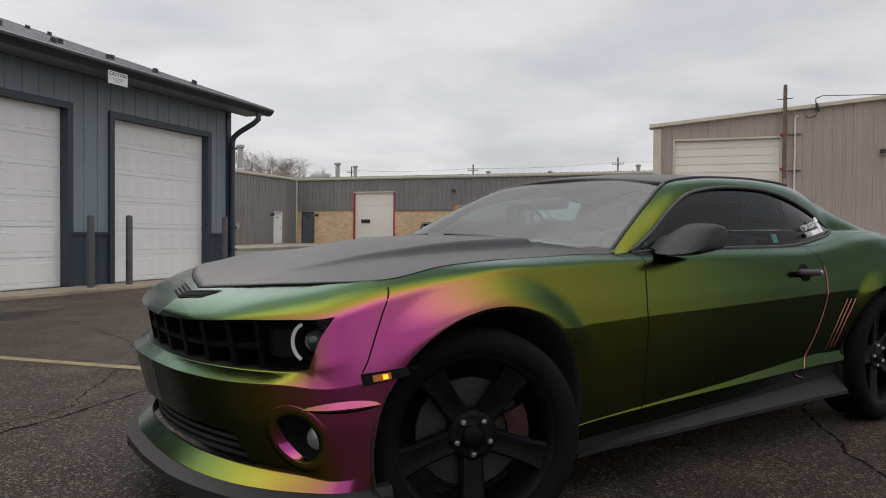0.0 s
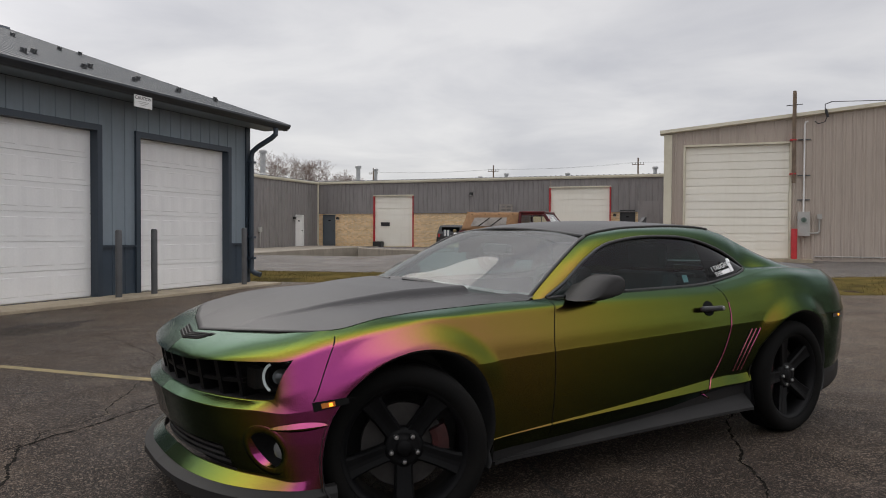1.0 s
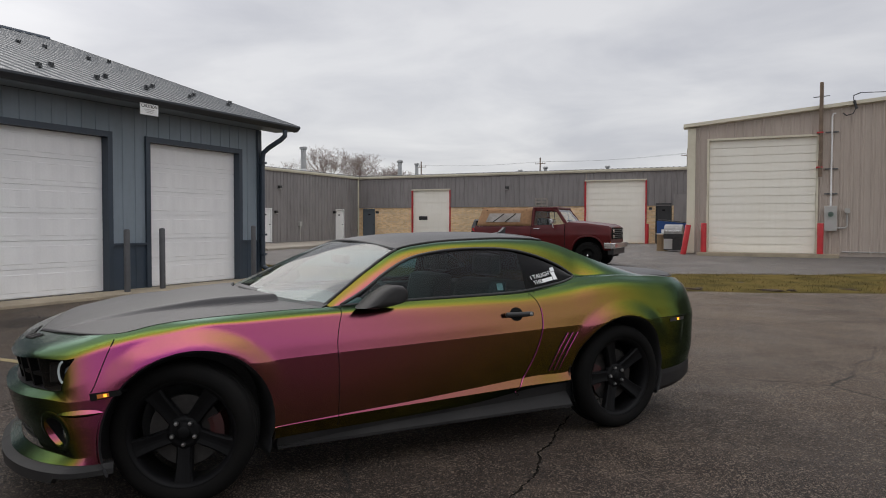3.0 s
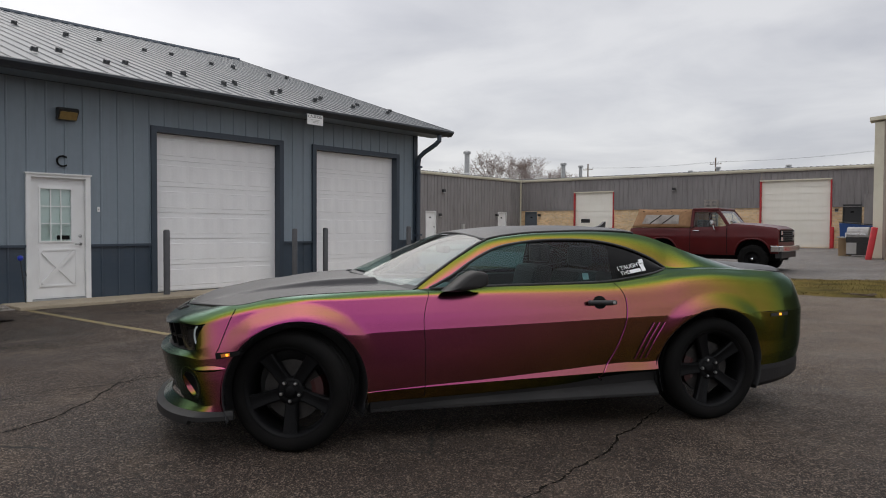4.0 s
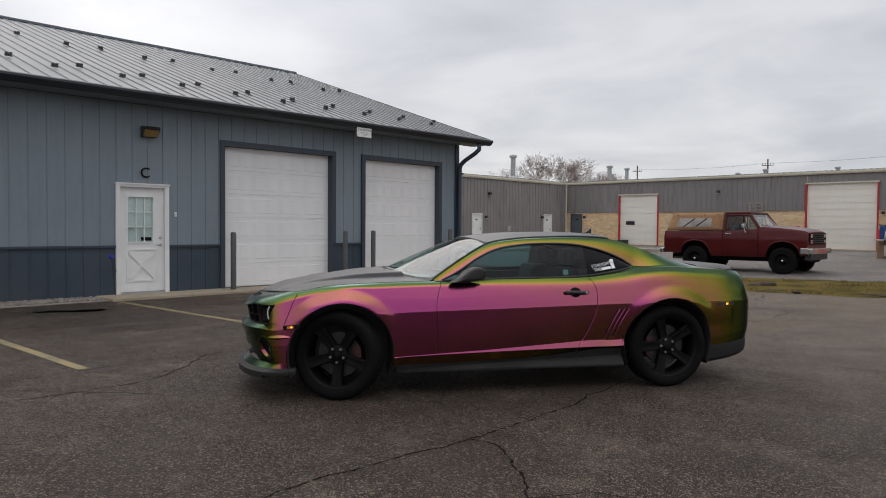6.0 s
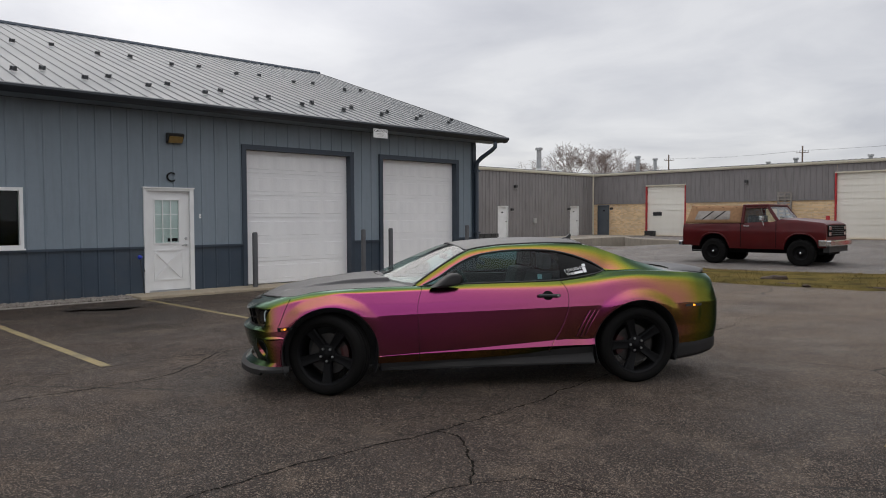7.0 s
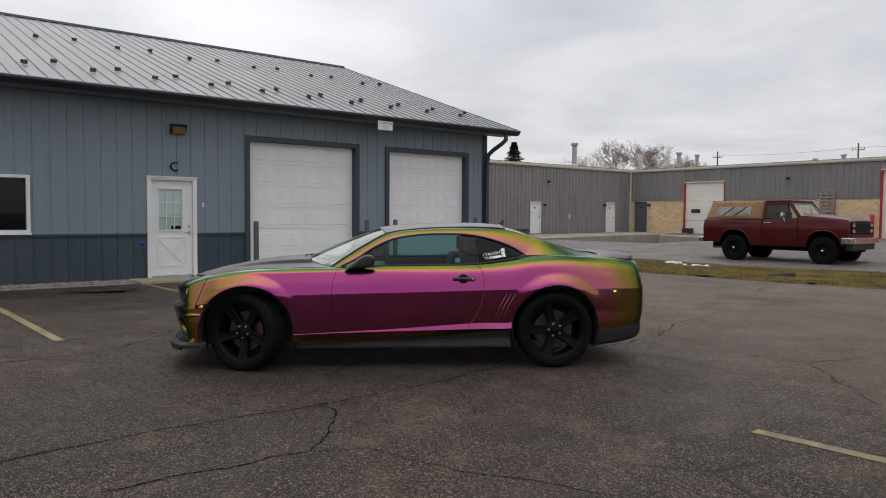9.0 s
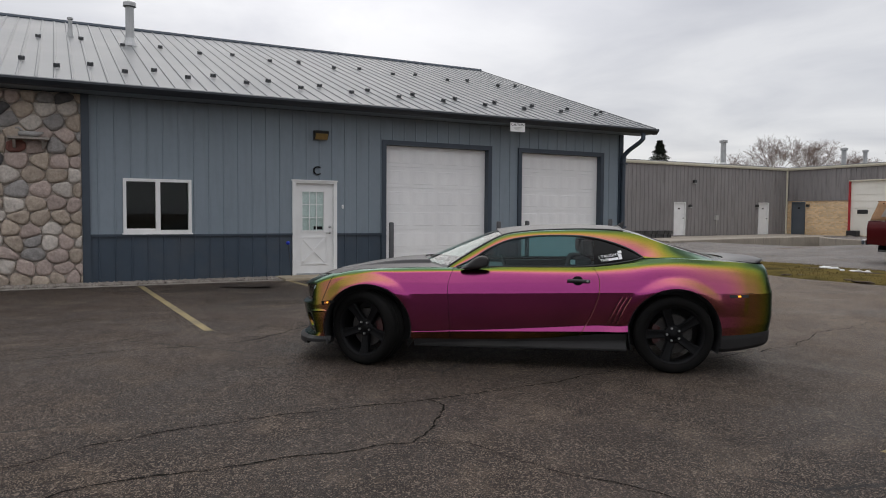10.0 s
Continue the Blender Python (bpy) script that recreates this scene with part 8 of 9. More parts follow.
def shelf_with_decoy():
    r = thing("wall_shelf", Matrix.Translation(SHOP.at(-0.83, 0.1, 2.82)), "weathered timber shelf on two brackets on the stone wall", "shelf")
    f = Face((0, 0, 0), SHOP.d, SHOP.n)
    part("board", f.solid(-0.34, 0.34, 0, 0.22, -0.02, 0.02), M["pallet"], r)
    for s in (-0.24, 0.24):
        bm = bmesh.new()
        prism(bm, [(0, -0.02), (0.17, -0.02), (0.03, -0.18), (0, -0.18)], lambda n, z, k: f.at(s - 0.025 + 0.05 * k, n, z))
        part("bracket", bm, M["pallet"], r)
    d = thing("duck_decoy", Matrix.Translation(SHOP.at(-0.8, 0.21, 2.84)), "pale carved wooden duck decoy on the shelf", "decoy")
    bm = bmesh.new()
    secs = []
    for k in range(11):
        t = k / 10
        s = -0.2 + 0.42 * t
        w = 0.075 * math.sin(math.pi * min(1, 0.12 + 0.83 * t)) ** 0.7
        h = 0.06 * math.sin(math.pi * min(1, 0.15 + 0.8 * t)) ** 0.7
        cz = 0.06 + (0.03 * max(0, t - 0.75) * 4)
        secs.append([bm.verts.new(f.at(s, w * math.cos(a), cz + h * math.sin(a))) for a in [2 * math.pi * j / 12 for j in range(12)]])
    for r0, r1 in zip(secs, secs[1:]):
        for j in range(12):
            bm.faces.new((r0[j], r0[(j + 1) % 12], r1[(j + 1) % 12], r1[j]))
    bm.faces.new(secs[0])
    bm.faces.new(secs[-1])
    tube(bm, [f.at(-0.13, 0, 0.09), f.at(-0.16, 0, 0.14), f.at(-0.19, 0, 0.17), f.at(-0.25, 0, 0.165)], 0.034, 8, 0.016)
    part("body", bm, M["decoy"], d, smooth=True)


M["decoy"] = surface("grey_decoy_wood", (0.36, 0.35, 0.34), (0.28, 0.27, 0.26), 9, 0.8, fine=0.15)
shelf_with_decoy()


def wall_pack():
    r = thing("wall_lamp", Matrix.Translation(SHOP.at(4.93, 0.03, 3.22)), "dark bronze wall lamp with an amber lens above the door", "wall lamp")
    f = Face((0, 0, 0), SHOP.d, SHOP.n)
    bm = bmesh.new()
    prism(bm, [(0, -0.10), (0, 0.10), (0.12, 0.10), (0.17, 0.06), (0.15, 0.03), (0.05, -0.10)], lambda n, z, k: f.at(-0.16 + 0.32 * k, n, z))
    part("housing", bm, M["black_metal"], r)
    bm = bmesh.new()
    prism(bm, [(0.05, -0.10), (0.15, 0.03), (0.162, 0.024), (0.10, -0.10)], lambda n, z, k: f.at(-0.14 + 0.28 * k, n, z))
    part("lens", bm, M["amber_glass"], r, "yellowed prismatic lens")


wall_pack()


def sign_and_letter():
    letter = thing("unit_letter", Matrix.Translation(SHOP.at(4.855, 0.035, 2.41)), "black raised letter on the steel wall", "letter")
    m = Matrix(((0, 0, 1, 0), (1, 0, 0, 0), (0, 1, 0, 0), (0, 0, 0, 1)))
    word("character", "C", 0.28, m, M["letter"], letter, 0.008)
    r = thing("warning_sign", Matrix.Translation(Vector((-9.17, 9.88, 3.655))), "white board with a black heading hung below the eave", "sign")
    f = Face((0, 0, 0), SHOP.d, SHOP.n)
    part("board", f.solid(-0.22, 0.22, 0, 0.012, -0.115, 0.105), M["sign"], r)
    word("heading", "CAUTION", 0.088, Matrix.Translation((0.013, 0, 0.055)) @ m, M["letter"], r, 0.001)
    for z, w in ((-0.01, 0.13), (-0.04, 0.10), (-0.07, 0.07)):
        part("text_bar", f.solid(-w, w, 0.012, 0.0135, z - 0.006, z + 0.006), M["meter_grey"], r, "faded unreadable line")
    for s in (-0.18, 0.18):
        part("hanger", f.solid(s - 0.008, s + 0.008, -0.02, 0.003, 0.07, 0.13), M["black_metal"], r)
    b = thing("door_bell", Matrix.Translation(SHOP.at(5.48, 0.012, 1.61)), "small white bell push on the steel wall", "bell push")
    part("plate", boxed(0, 0.02, -0.022, 0.022, -0.045, 0.045, bevel=0.006), M["white"], b)
    part("button", boxed(0.02, 0.026, -0.01, 0.01, -0.012, 0.008), M["meter_grey"], b)


sign_and_letter()


def blue_stake():
    r = thing("door_prop", pose(-9.68, 4.22, 0.05, 6, 0, 0), "thin rod with a blue ball top leaning beside the door", "rod")
    part("rod", tubed([(0, 0, 0), (0, 0, 0.72)], 0.008, 6), M["black_metal"], r)
    bm = bmesh.new()
    bmesh.ops.create_uvsphere(bm, u_segments=16, v_segments=10, radius=0.045, matrix=Matrix.Translation((0, 0, 0.74)))
    part("ball", bm, M["blue_ball"], r, "blue plastic ball", smooth=True)
    part("hook", tubed([(0.0, 0, 0.5), (0.0, 0.05, 0.52), (0.0, 0.06, 0.44), (0, 0.0, 0.42)], 0.007, 6), M["black_metal"], r)


blue_stake()


def pebble_bed():
    rnd = random.Random(4)
    bm = bmesh.new()
    base = [v.co.copy() for v in bmesh.ops.create_icosphere(bm, subdivisions=1, radius=1)["verts"]]
    tris = [[v.index for v in f.verts] for f in bm.faces]
    bm.verts.index_update()
    tris = [[v.index for v in f.verts] for f in bm.faces]
    bm.free()
    verts, faces = [], []
    for _ in range(1900):
        x, y = rnd.uniform(-9.80, -9.26), rnd.uniform(-2.5, 3.85)
        r = rnd.uniform(0.014, 0.040)
        rot = Euler((rnd.uniform(0, 6), rnd.uniform(0, 6), rnd.uniform(0, 6))).to_matrix()
        i = len(verts)
        for c in base:
            c = rot @ Vector((c.x * r * 1.2, c.y * r, c.z * r * 0.7))
            verts.append((x + c.x, y + c.y, 0.022 + c.z + rnd.uniform(0, 0.003)))
        faces += [tuple(i + k for k in t) for t in tris]
    me = bpy.data.meshes.new("pebbles")
    me.from_pydata(verts, [], faces)
    me.materials.append(M["pebble"])
    for p in me.polygons:
        p.use_smooth = True
    tagged(new("pebbles", me), "river pebbles along the foot of the workshop wall", "pebbles", kind="stuff")
    tagged(part("edging", boxed(-9.24, -9.18, -6, 3.88, -0.05, 0.018, bevel=0.006), M["pallet"]), "weathered timber edging along the pebble bed", "edging", kind="structure")


pebble_bed()


def roof_vents():
    p = Vector((-9.22, 0, EAVE_Z)) + ROOF_U * 6.35
    stack(p.x, 1.42, p.z, 1.0, 0.11, "roof_vent", "tall grey vent pipe with a cap on the workshop roof", "workshop roof vents")
    p = Vector((-9.22, 0, EAVE_Z)) + ROOF_U * 6.9
    stack(p.x, 0.0, p.z, 0.42, 0.05, "roof_vent", "short grey plumbing vent on the workshop roof", "workshop roof vents")


roof_vents()

# ---- maroon off-roader with canvas top ----
def off_road_wheel(root, x, y, side, r=0.385, w=0.26):
    n = new("wheel")
    n.parent = root
    n.matrix_local = pose(x, y, r)
    ax = Vector((0, side, 0))
    bm = bmesh.new()
    h = w / 2
    lathe(bm, [(0.2, h * 0.8), (0.22, h), (r - 0.06, h), (r - 0.012, h * 0.82), (r, h * 0.7), (r, -h * 0.7), (r - 0.06, -h), (0.2, -h)], ax, Vector(), 40, close=False)
    # tread blocks, raised from the same casing
    for v in bm.verts:
        d = math.hypot(v.co.x, v.co.z)
        if d > r - 0.02 and int(round(math.atan2(v.co.z, v.co.x) / (2 * math.pi / 40))) % 2:
            v.co.x *= 1 + 0.014 / d
            v.co.z *= 1 + 0.014 / d
    part("tyre", bm, M["tyre"], n, "chunky off-road tyre")
    bm = bmesh.new()
    lathe(bm, [(0.205, h * 0.7), (0.195, h * 0.5), (0.17, h * 0.3), (0.07, h * 0.42), (0.06, h * 0.8), (0.0, h * 0.82)], ax, Vector(), 24, close=False)
    rim = part("rim", bm, M["rim"], n, "black steel rim", smooth=True)
    for k in range(6):
        a = math.pi * k / 3
        bm = bmesh.new()
        lathe(bm, [(0.026, h * 0.36), (0.0, h * 0.385)], ax, Vector((0.125 * math.cos(a), 0, 0.125 * math.sin(a))), 10, close=False)
        part("rim_hole", bm, M["letter"], rim)
    bm = bmesh.new()
    lathe(bm, [(0.035, h * 0.8), (0.03, h * 1.0), (0.0, h * 1.02)], ax, Vector(), 12, close=False)
    part("hub_cap", bm, M["chrome"], rim, smooth=True)


def truck():
    r = thing("off_road_truck", pose(-4.76, 22.22, 0.055, 0, 0, 1.5), "maroon two-door off-road truck with a tan canvas top", "truck")
    W = 0.96

    def bottom(x):
        for cx in (-1.35, 1.35):
            q = abs(x - cx) / 0.50
            if q < 1:
                return 0.50 + 0.47 * (1 - q ** 2.6) ** 0.55
        return 0.50 if abs(x) < 1 else 0.56 + 0.06 * max(0.0, abs(x) - 1.85)

    def top(x):
        return lerp_table(((2.05, 1.255), (2.0, 1.30), (1.93, 1.325), (1.3, 1.40), (0.72, 1.435), (0.60, 1.39), (0.5, 1.365), (-0.45, 1.325), (-2.40, 1.30)), x)

    def side_y(z):
        return lerp_table(((1.5, W - 0.10), (1.30, W - 0.055), (1.09, W - 0.012), (1.05, W + 0.006), (0.98, W), (0.80, W - 0.004), (0.62, W - 0.03), (0.45, W - 0.075)), z)

    bm = bmesh.new()
    xs = sorted({round(-2.40 + 4.45 * k / 120, 4) for k in range(121)} | {cx + d * 0.5 * q for cx in (-1.35, 1.35) for d in (1, -1) for q in (1.0, 0.99, 0.96, 0.9)})
    prev = None
    for x in xs:
        zb, zt = bottom(x), top(x)
        end = min(1.0, (2.05 - x) / 0.10 + 0.55, (x + 2.40) / 0.06 + 0.75)
        left = []
        for k in range(12):
            t = k / 11
            z = zb + (zt - zb) * t
            left.append((side_y(z) * (0.975 + 0.025 * min(1.0, end)) - 0.018 * max(0.0, t - 0.88) / 0.12, z - 0.012 * max(0.0, t - 0.88) / 0.12))
        yl = left[-1][0]
        roof = []
        for k in range(1, 12):
            y = yl - 2 * yl * k / 12
            crown = 0.028 * (1 - (y / yl) ** 2) + (0.016 if abs(y) < 0.48 and 0.85 < x < 1.95 else 0.0) if x > 0.65 else -0.015
            roof.append((y, zt + crown))
        ring = [bm.verts.new((x, y, z)) for y, z in left + roof + [(-y, z) for y, z in left[::-1]]]
        if prev:
            for a, b, c, d in zip(prev, prev[1:], ring[1:], ring):
                bm.faces.new((a, b, c, d))
        else:
            bm.faces.new(ring)
        prev = ring
    bm.faces.new(prev)
    bm.normal_update()
    for e in bm.edges:
        if len(e.link_faces) == 2 and e.calc_face_angle(0) > 0.5:
            e.smooth = False
    part("body", bm, M["truck_red"], r, "faded maroon steel body", smooth=True)
    # side moulding and creases
    for sd in (-1, 1):
        part("door_seam", boxed(-0.47, -0.455, sd * W - 0.004, sd * W + 0.005, 0.55, 1.32), M["letter"], r)
        part("door_seam", boxed(0.62, 0.635, sd * W - 0.004, sd * W + 0.005, 0.55, 1.36), M["letter"], r)
        part("door_handle", boxed(-0.38, -0.18, sd * (W - 0.02) - 0.02, sd * (W - 0.02) + 0.03, 1.20, 1.225, bevel=0.008), M["chrome"], r)
        for cx in (-1.35, 1.35):
            bm = bmesh.new()
            tube(bm, [(cx + 0.495 * q, sd * (side_y(bottom(cx + 0.495 * q)) + 0.002), bottom(cx + 0.495 * q) + 0.02) for q in [-math.cos(math.pi * k / 24) for k in range(25)]], 0.022, 8)
            part("arch_flare", bm, M["truck_red"], r, smooth=True)
            bm = bmesh.new()
            prev = None
            for k in range(13):
                a = math.pi * k / 12
                cur = [bm.verts.new((cx + 0.49 * math.cos(a), sd * y, 0.50 + 0.46 * math.sin(a))) for y in (W - 0.04, 0.5)]
                if prev:
                    bm.faces.new((prev[0], prev[1], cur[1], cur[0]))
                prev = cur
            bm.faces.new([bm.verts.new((cx + 0.49 * math.cos(a), sd * 0.55, 0.50 + 0.46 * math.sin(a))) for a in [math.pi * k / 12 for k in range(13)]])
            part("wheel_well", bm, M["letter"], r)
    # cab roof and pillars
    bm = bmesh.new()
    rail = [(-0.46, 1.82), (0.10, 1.84), (0.62, 1.82), (0.70, 1.78)]
    lo = []
    box(bm, -0.47, 0.36, -0.78, 0.78, 1.81, 1.90, bevel=0.035)
    roof = part("cab_roof", bm, M["truck_red"], r, "maroon cab roof", smooth=True)
    for sd in (-1, 1):
        for nm, a, b, w in (("pillar", (-0.43, 0.90, 1.30), (-0.42, 0.77, 1.83), 0.05), ("pillar", (0.66, 0.86, 1.38), (0.33, 0.76, 1.83), 0.035)):
            bm = bmesh.new()
            tube(bm, [(a[0], sd * a[1], a[2]), (b[0], sd * b[1], b[2])], w, 8)
            part(nm, bm, M["truck_red"], r)
        bm = bmesh.new()
        vs = [bm.verts.new((x, sd * y, z)) for x, y, z in ((-0.38, 0.885, 1.33), (0.58, 0.865, 1.37), (0.30, 0.775, 1.80), (-0.38, 0.775, 1.80))]
        bm.faces.new(vs)
        part("door_glass", bm, M["truck_glass"], r)
        part("window_frame", tubed([(-0.40, sd * 0.885, 1.345), (-0.40, sd * 0.80, 1.74), (-0.36, sd * 0.785, 1.79), (0.26, sd * 0.785, 1.79), (0.33, sd * 0.79, 1.76), (0.60, sd * 0.868, 1.385)], 0.026, 6), M["truck_red"], r)
        part("vent_bar", tubed([(0.30, sd * 0.875, 1.36), (0.24, sd * 0.785, 1.78)], 0.014, 6), M["black"], r)
        m = part("door_mirror", boxed(0.20, 0.30, sd * 1.10 - 0.10, sd * 1.10 + 0.10, 1.38, 1.52, bevel=0.025), M["chrome"], r, "chrome door mirror")
        part("mirror_arm", tubed([(0.3, sd * 0.93, 1.20), (0.3, sd * 1.08, 1.25), (0.26, sd * 1.10, 1.40)], 0.015, 6), M["chrome"], m)
    bm = bmesh.new()
    vs = [bm.verts.new(p) for p in ((0.69, -0.84, 1.39), (0.69, 0.84, 1.39), (0.36, 0.74, 1.81), (0.36, -0.74, 1.81))]
    bm.faces.new(vs)
    part("windshield", bm, M["truck_glass"], r)
    # canvas top over the rear
    bm = bmesh.new()
    base = [(-2.36, 0.93), (-0.50, 0.93)]
    pts = [(-2.34, 0.91, 1.30), (-0.48, 0.91, 1.31), (-0.48, 0.80, 1.86), (-2.16, 0.80, 1.87)]
    L = [bm.verts.new((x, -y, z)) for x, y, z in pts]
    R = [bm.verts.new((x, y, z)) for x, y, z in pts]
    for i in range(4):
        bm.faces.new((L[i], L[(i + 1) % 4], R[(i + 1) % 4], R[i]))
    bm.faces.new(L)
    bm.faces.new(R)
    bmesh.ops.subdivide_edges(bm, edges=bm.edges[:], cuts=5, use_grid_fill=True)
    for v in bm.verts:
        k = noise.noise(v.co * 3.0) * 0.012
        v.co.y += k * (1 if v.co.y > 0 else -1)
        v.co.z += k
    top = part("canvas_top", bm, M["canvas"], r, "sagging tan canvas top", smooth=True)
    for sd in (-1, 1):
        bm = bmesh.new()
        q = [(-2.02, 0.895, 1.42), (-0.84, 0.895, 1.42), (-0.84, 0.838, 1.70), (-1.90, 0.838, 1.70)]
        bm.faces.new([bm.verts.new((x, sd * (y + 0.012), z)) for x, y, z in q])
        part("vinyl_window", bm, M["vinyl"], top, "cloudy clear vinyl window")
        for xa, xb in ((-1.75, -1.4), (-1.35, -1.0)):
            part("roll_bar", tubed([(xa, sd * 0.912, 1.43), (xb, sd * 0.856, 1.69)], 0.014, 6), M["letter"], top)
        for x in (-2.0, -1.55, -1.1, -0.65):
            part("snap", boxed(x - 0.018, x + 0.018, sd * 0.81 - 0.012, sd * 0.81 + 0.012, 1.80, 1.82), M["letter"], top)
    part("bow", tubed([(-2.17, -0.8, 1.875), (-2.17, 0.8, 1.875)], 0.02, 6), M["canvas"], top)
    # front: grille, lamps, bumpers
    g = part("grille", boxed(2.045, 2.075, -0.82, 0.82, 0.90, 1.24, bevel=0.008), M["letter"], r, "black egg-crate grille")
    for z in (0.95, 1.01, 1.07, 1.13, 1.19):
        part("grille_bar", boxed(2.072, 2.085, -0.55, 0.55, z, z + 0.012), M["guard"], g)
    for sd in (-1, 1):
        for z in (1.155, 0.985):
            part("headlamp", boxed(2.07, 2.09, sd * 0.68 - 0.09, sd * 0.68 + 0.09, z - 0.055, z + 0.055, bevel=0.008), M["chrome"], r, "square sealed headlamp")
        part("marker_lamp", boxed(1.86, 2.05, sd * (W - 0.02) - 0.01, sd * (W - 0.02) + 0.02, 0.80, 0.83), M["amber_lens"], r, "amber marker lamp")
        part("tail_lamp", boxed(-2.42, -2.38, sd * 0.86 - 0.05, sd * 0.86 + 0.05, 0.85, 1.15), M["red_steel"], r, "red tail lamp")
    part("front_bumper", boxed(2.06, 2.20, -0.98, 0.98, 0.62, 0.80, bevel=0.03), M["chrome"], r, "chrome front bumper")
    part("bumper_end", boxed(1.85, 2.08, -0.985, -0.93, 0.62, 0.80, bevel=0.02), M["chrome"], r)
    part("air_dam", boxed(1.95, 2.12, -0.85, 0.85, 0.44, 0.62), M["black"], r)
    part("rear_bumper", boxed(-2.56, -2.42, -0.96, 0.96, 0.56, 0.72, bevel=0.03), M["chrome"], r, "chrome rear bumper")
    part("chassis", boxed(-2.3, 2.0, -0.5, 0.5, 0.36, 0.55), M["letter"], r)
    part("tail_pipe", tubed([(-1.6, -0.7, 0.4), (-2.1, -0.86, 0.4)], 0.03, 8), M["black_metal"], r)
    part("wiper", tubed([(0.69, -0.1, 1.43), (0.62, -0.55, 1.50)], 0.01, 5), M["black"], r)
    for y in (-0.38, 0.38):
        part("seat", boxed(-0.38, -0.2, y - 0.22, y + 0.22, 0.9, 1.55, bevel=0.05), M["interior"], r)
    part("steering_wheel", tubed([Vector((0.42, 0.38, 1.32)) + 0.18 * Vector((0.3 * math.sin(a), math.cos(a), math.sin(a))) for a in [2 * math.pi * k / 16 for k in range(17)]], 0.015, 6), M["black"], r)
    for x in (-1.35, 1.35):
        for sd in (-1, 1):
            off_road_wheel(r, x, sd * 0.84, sd, 0.40, 0.27)
    return r


M["vinyl"] = surface("cloudy_vinyl", (0.20, 0.175, 0.155), (0.36, 0.33, 0.30), 3, 0.2, fine=0.25)
truck()


# ---- small dark off-roader by the brick wall ----
def small_offroader():
    r = thing("small_offroader", pose(-13.62, 37.3, 0.37, 0, 0, 104), "small black off-roader with gear strapped on its tail", "off-roader")
    prof = [(0.0, 0.42), (0.0, 0.86), (0.05, 0.92), (0.16, 1.24), (0.26, 1.32), (1.35, 1.34), (1.72, 0.98), (2.55, 0.90), (2.66, 0.82), (2.66, 0.42)]
    bm = bmesh.new()
    rows = []
    for y, pinch in ((-0.76, 0.10), (-0.71, 0.0), (-0.35, -0.03), (0.35, -0.03), (0.71, 0.0), (0.76, 0.10)):
        rows.append([bm.verts.new((x + (0.02 if pinch > 0.05 else 0.0) * (1 if x < 1.3 else -1), y * (1.0 if z < 0.95 else 0.86), z - (pinch * 0.35 if z > 0.95 else 0.0))) for x, z in prof])
    for r0, r1 in zip(rows, rows[1:]):
        for j in range(len(prof)):
            bm.faces.new((r0[j], r0[(j + 1) % len(prof)], r1[(j + 1) % len(prof)], r1[j]))
    bm.faces.new(rows[0])
    bm.faces.new(rows[-1])
    body = part("body", bm, M["black_metal"], r, "glossy black body")
    part("rear_window", boxed(0.055, 0.085, -0.50, 0.50, 0.97, 1.22, bevel=0.01), M["dark_glass"], body)
    for sd in (-1, 1):
        part("side_window", boxed(0.32, 1.25, sd * 0.665 - 0.01, sd * 0.665 + 0.01, 0.99, 1.23, bevel=0.008), M["window"], body)
        part("tail_lamp", boxed(-0.015, 0.01, sd * 0.66 - 0.05, sd * 0.66 + 0.05, 0.66, 0.84, bevel=0.008), M["red_steel"], body, "red tail lamp")
        part("fender", boxed(0.18, 0.80, sd * 0.76 - 0.04, sd * 0.76 + 0.05, 0.74, 0.79, bevel=0.02), M["black"], body)
    part("rear_bumper", boxed(-0.09, 0.0, -0.70, 0.70, 0.40, 0.54, bevel=0.03), M["black"], r)
    for k in range(5):
        y = 0.02 + 0.085 * k
        part("banner_stripe", boxed(-0.030, -0.012, y, y + 0.078, 0.72, 1.06), M["sign"] if k % 2 else M["blue_grey_door"], r, "pale and blue striped banner")
    bm = bmesh.new()
    lathe(bm, [(0.0, 0.0), (0.13, 0.01), (0.16, 0.14), (0.14, 0.30), (0.06, 0.36), (0.0, 0.37)], Vector((0, 0, 1)), Vector((-0.17, -0.30, 0.545)), 16, close=False)
    part("pale_sack", bm, M["decal"], r, "white sack strapped to the tail", smooth=True)
    bm = bmesh.new()
    lathe(bm, [(0.0, 0.0), (0.07, 0.02), (0.10, 0.10), (0.07, 0.18), (0.0, 0.20)], Vector((0, 0, 1)), Vector((-0.13, -0.24, 0.92)), 14, close=False)
    part("yellow_bundle", bm, M["line_paint"], r, "yellow bundle on top of the sack", smooth=True)
    for x in (0.48, 2.15):
        for sd in (-1, 1):
            off_road_wheel(r, x, sd * 0.72, sd, 0.36, 0.24)


small_offroader()


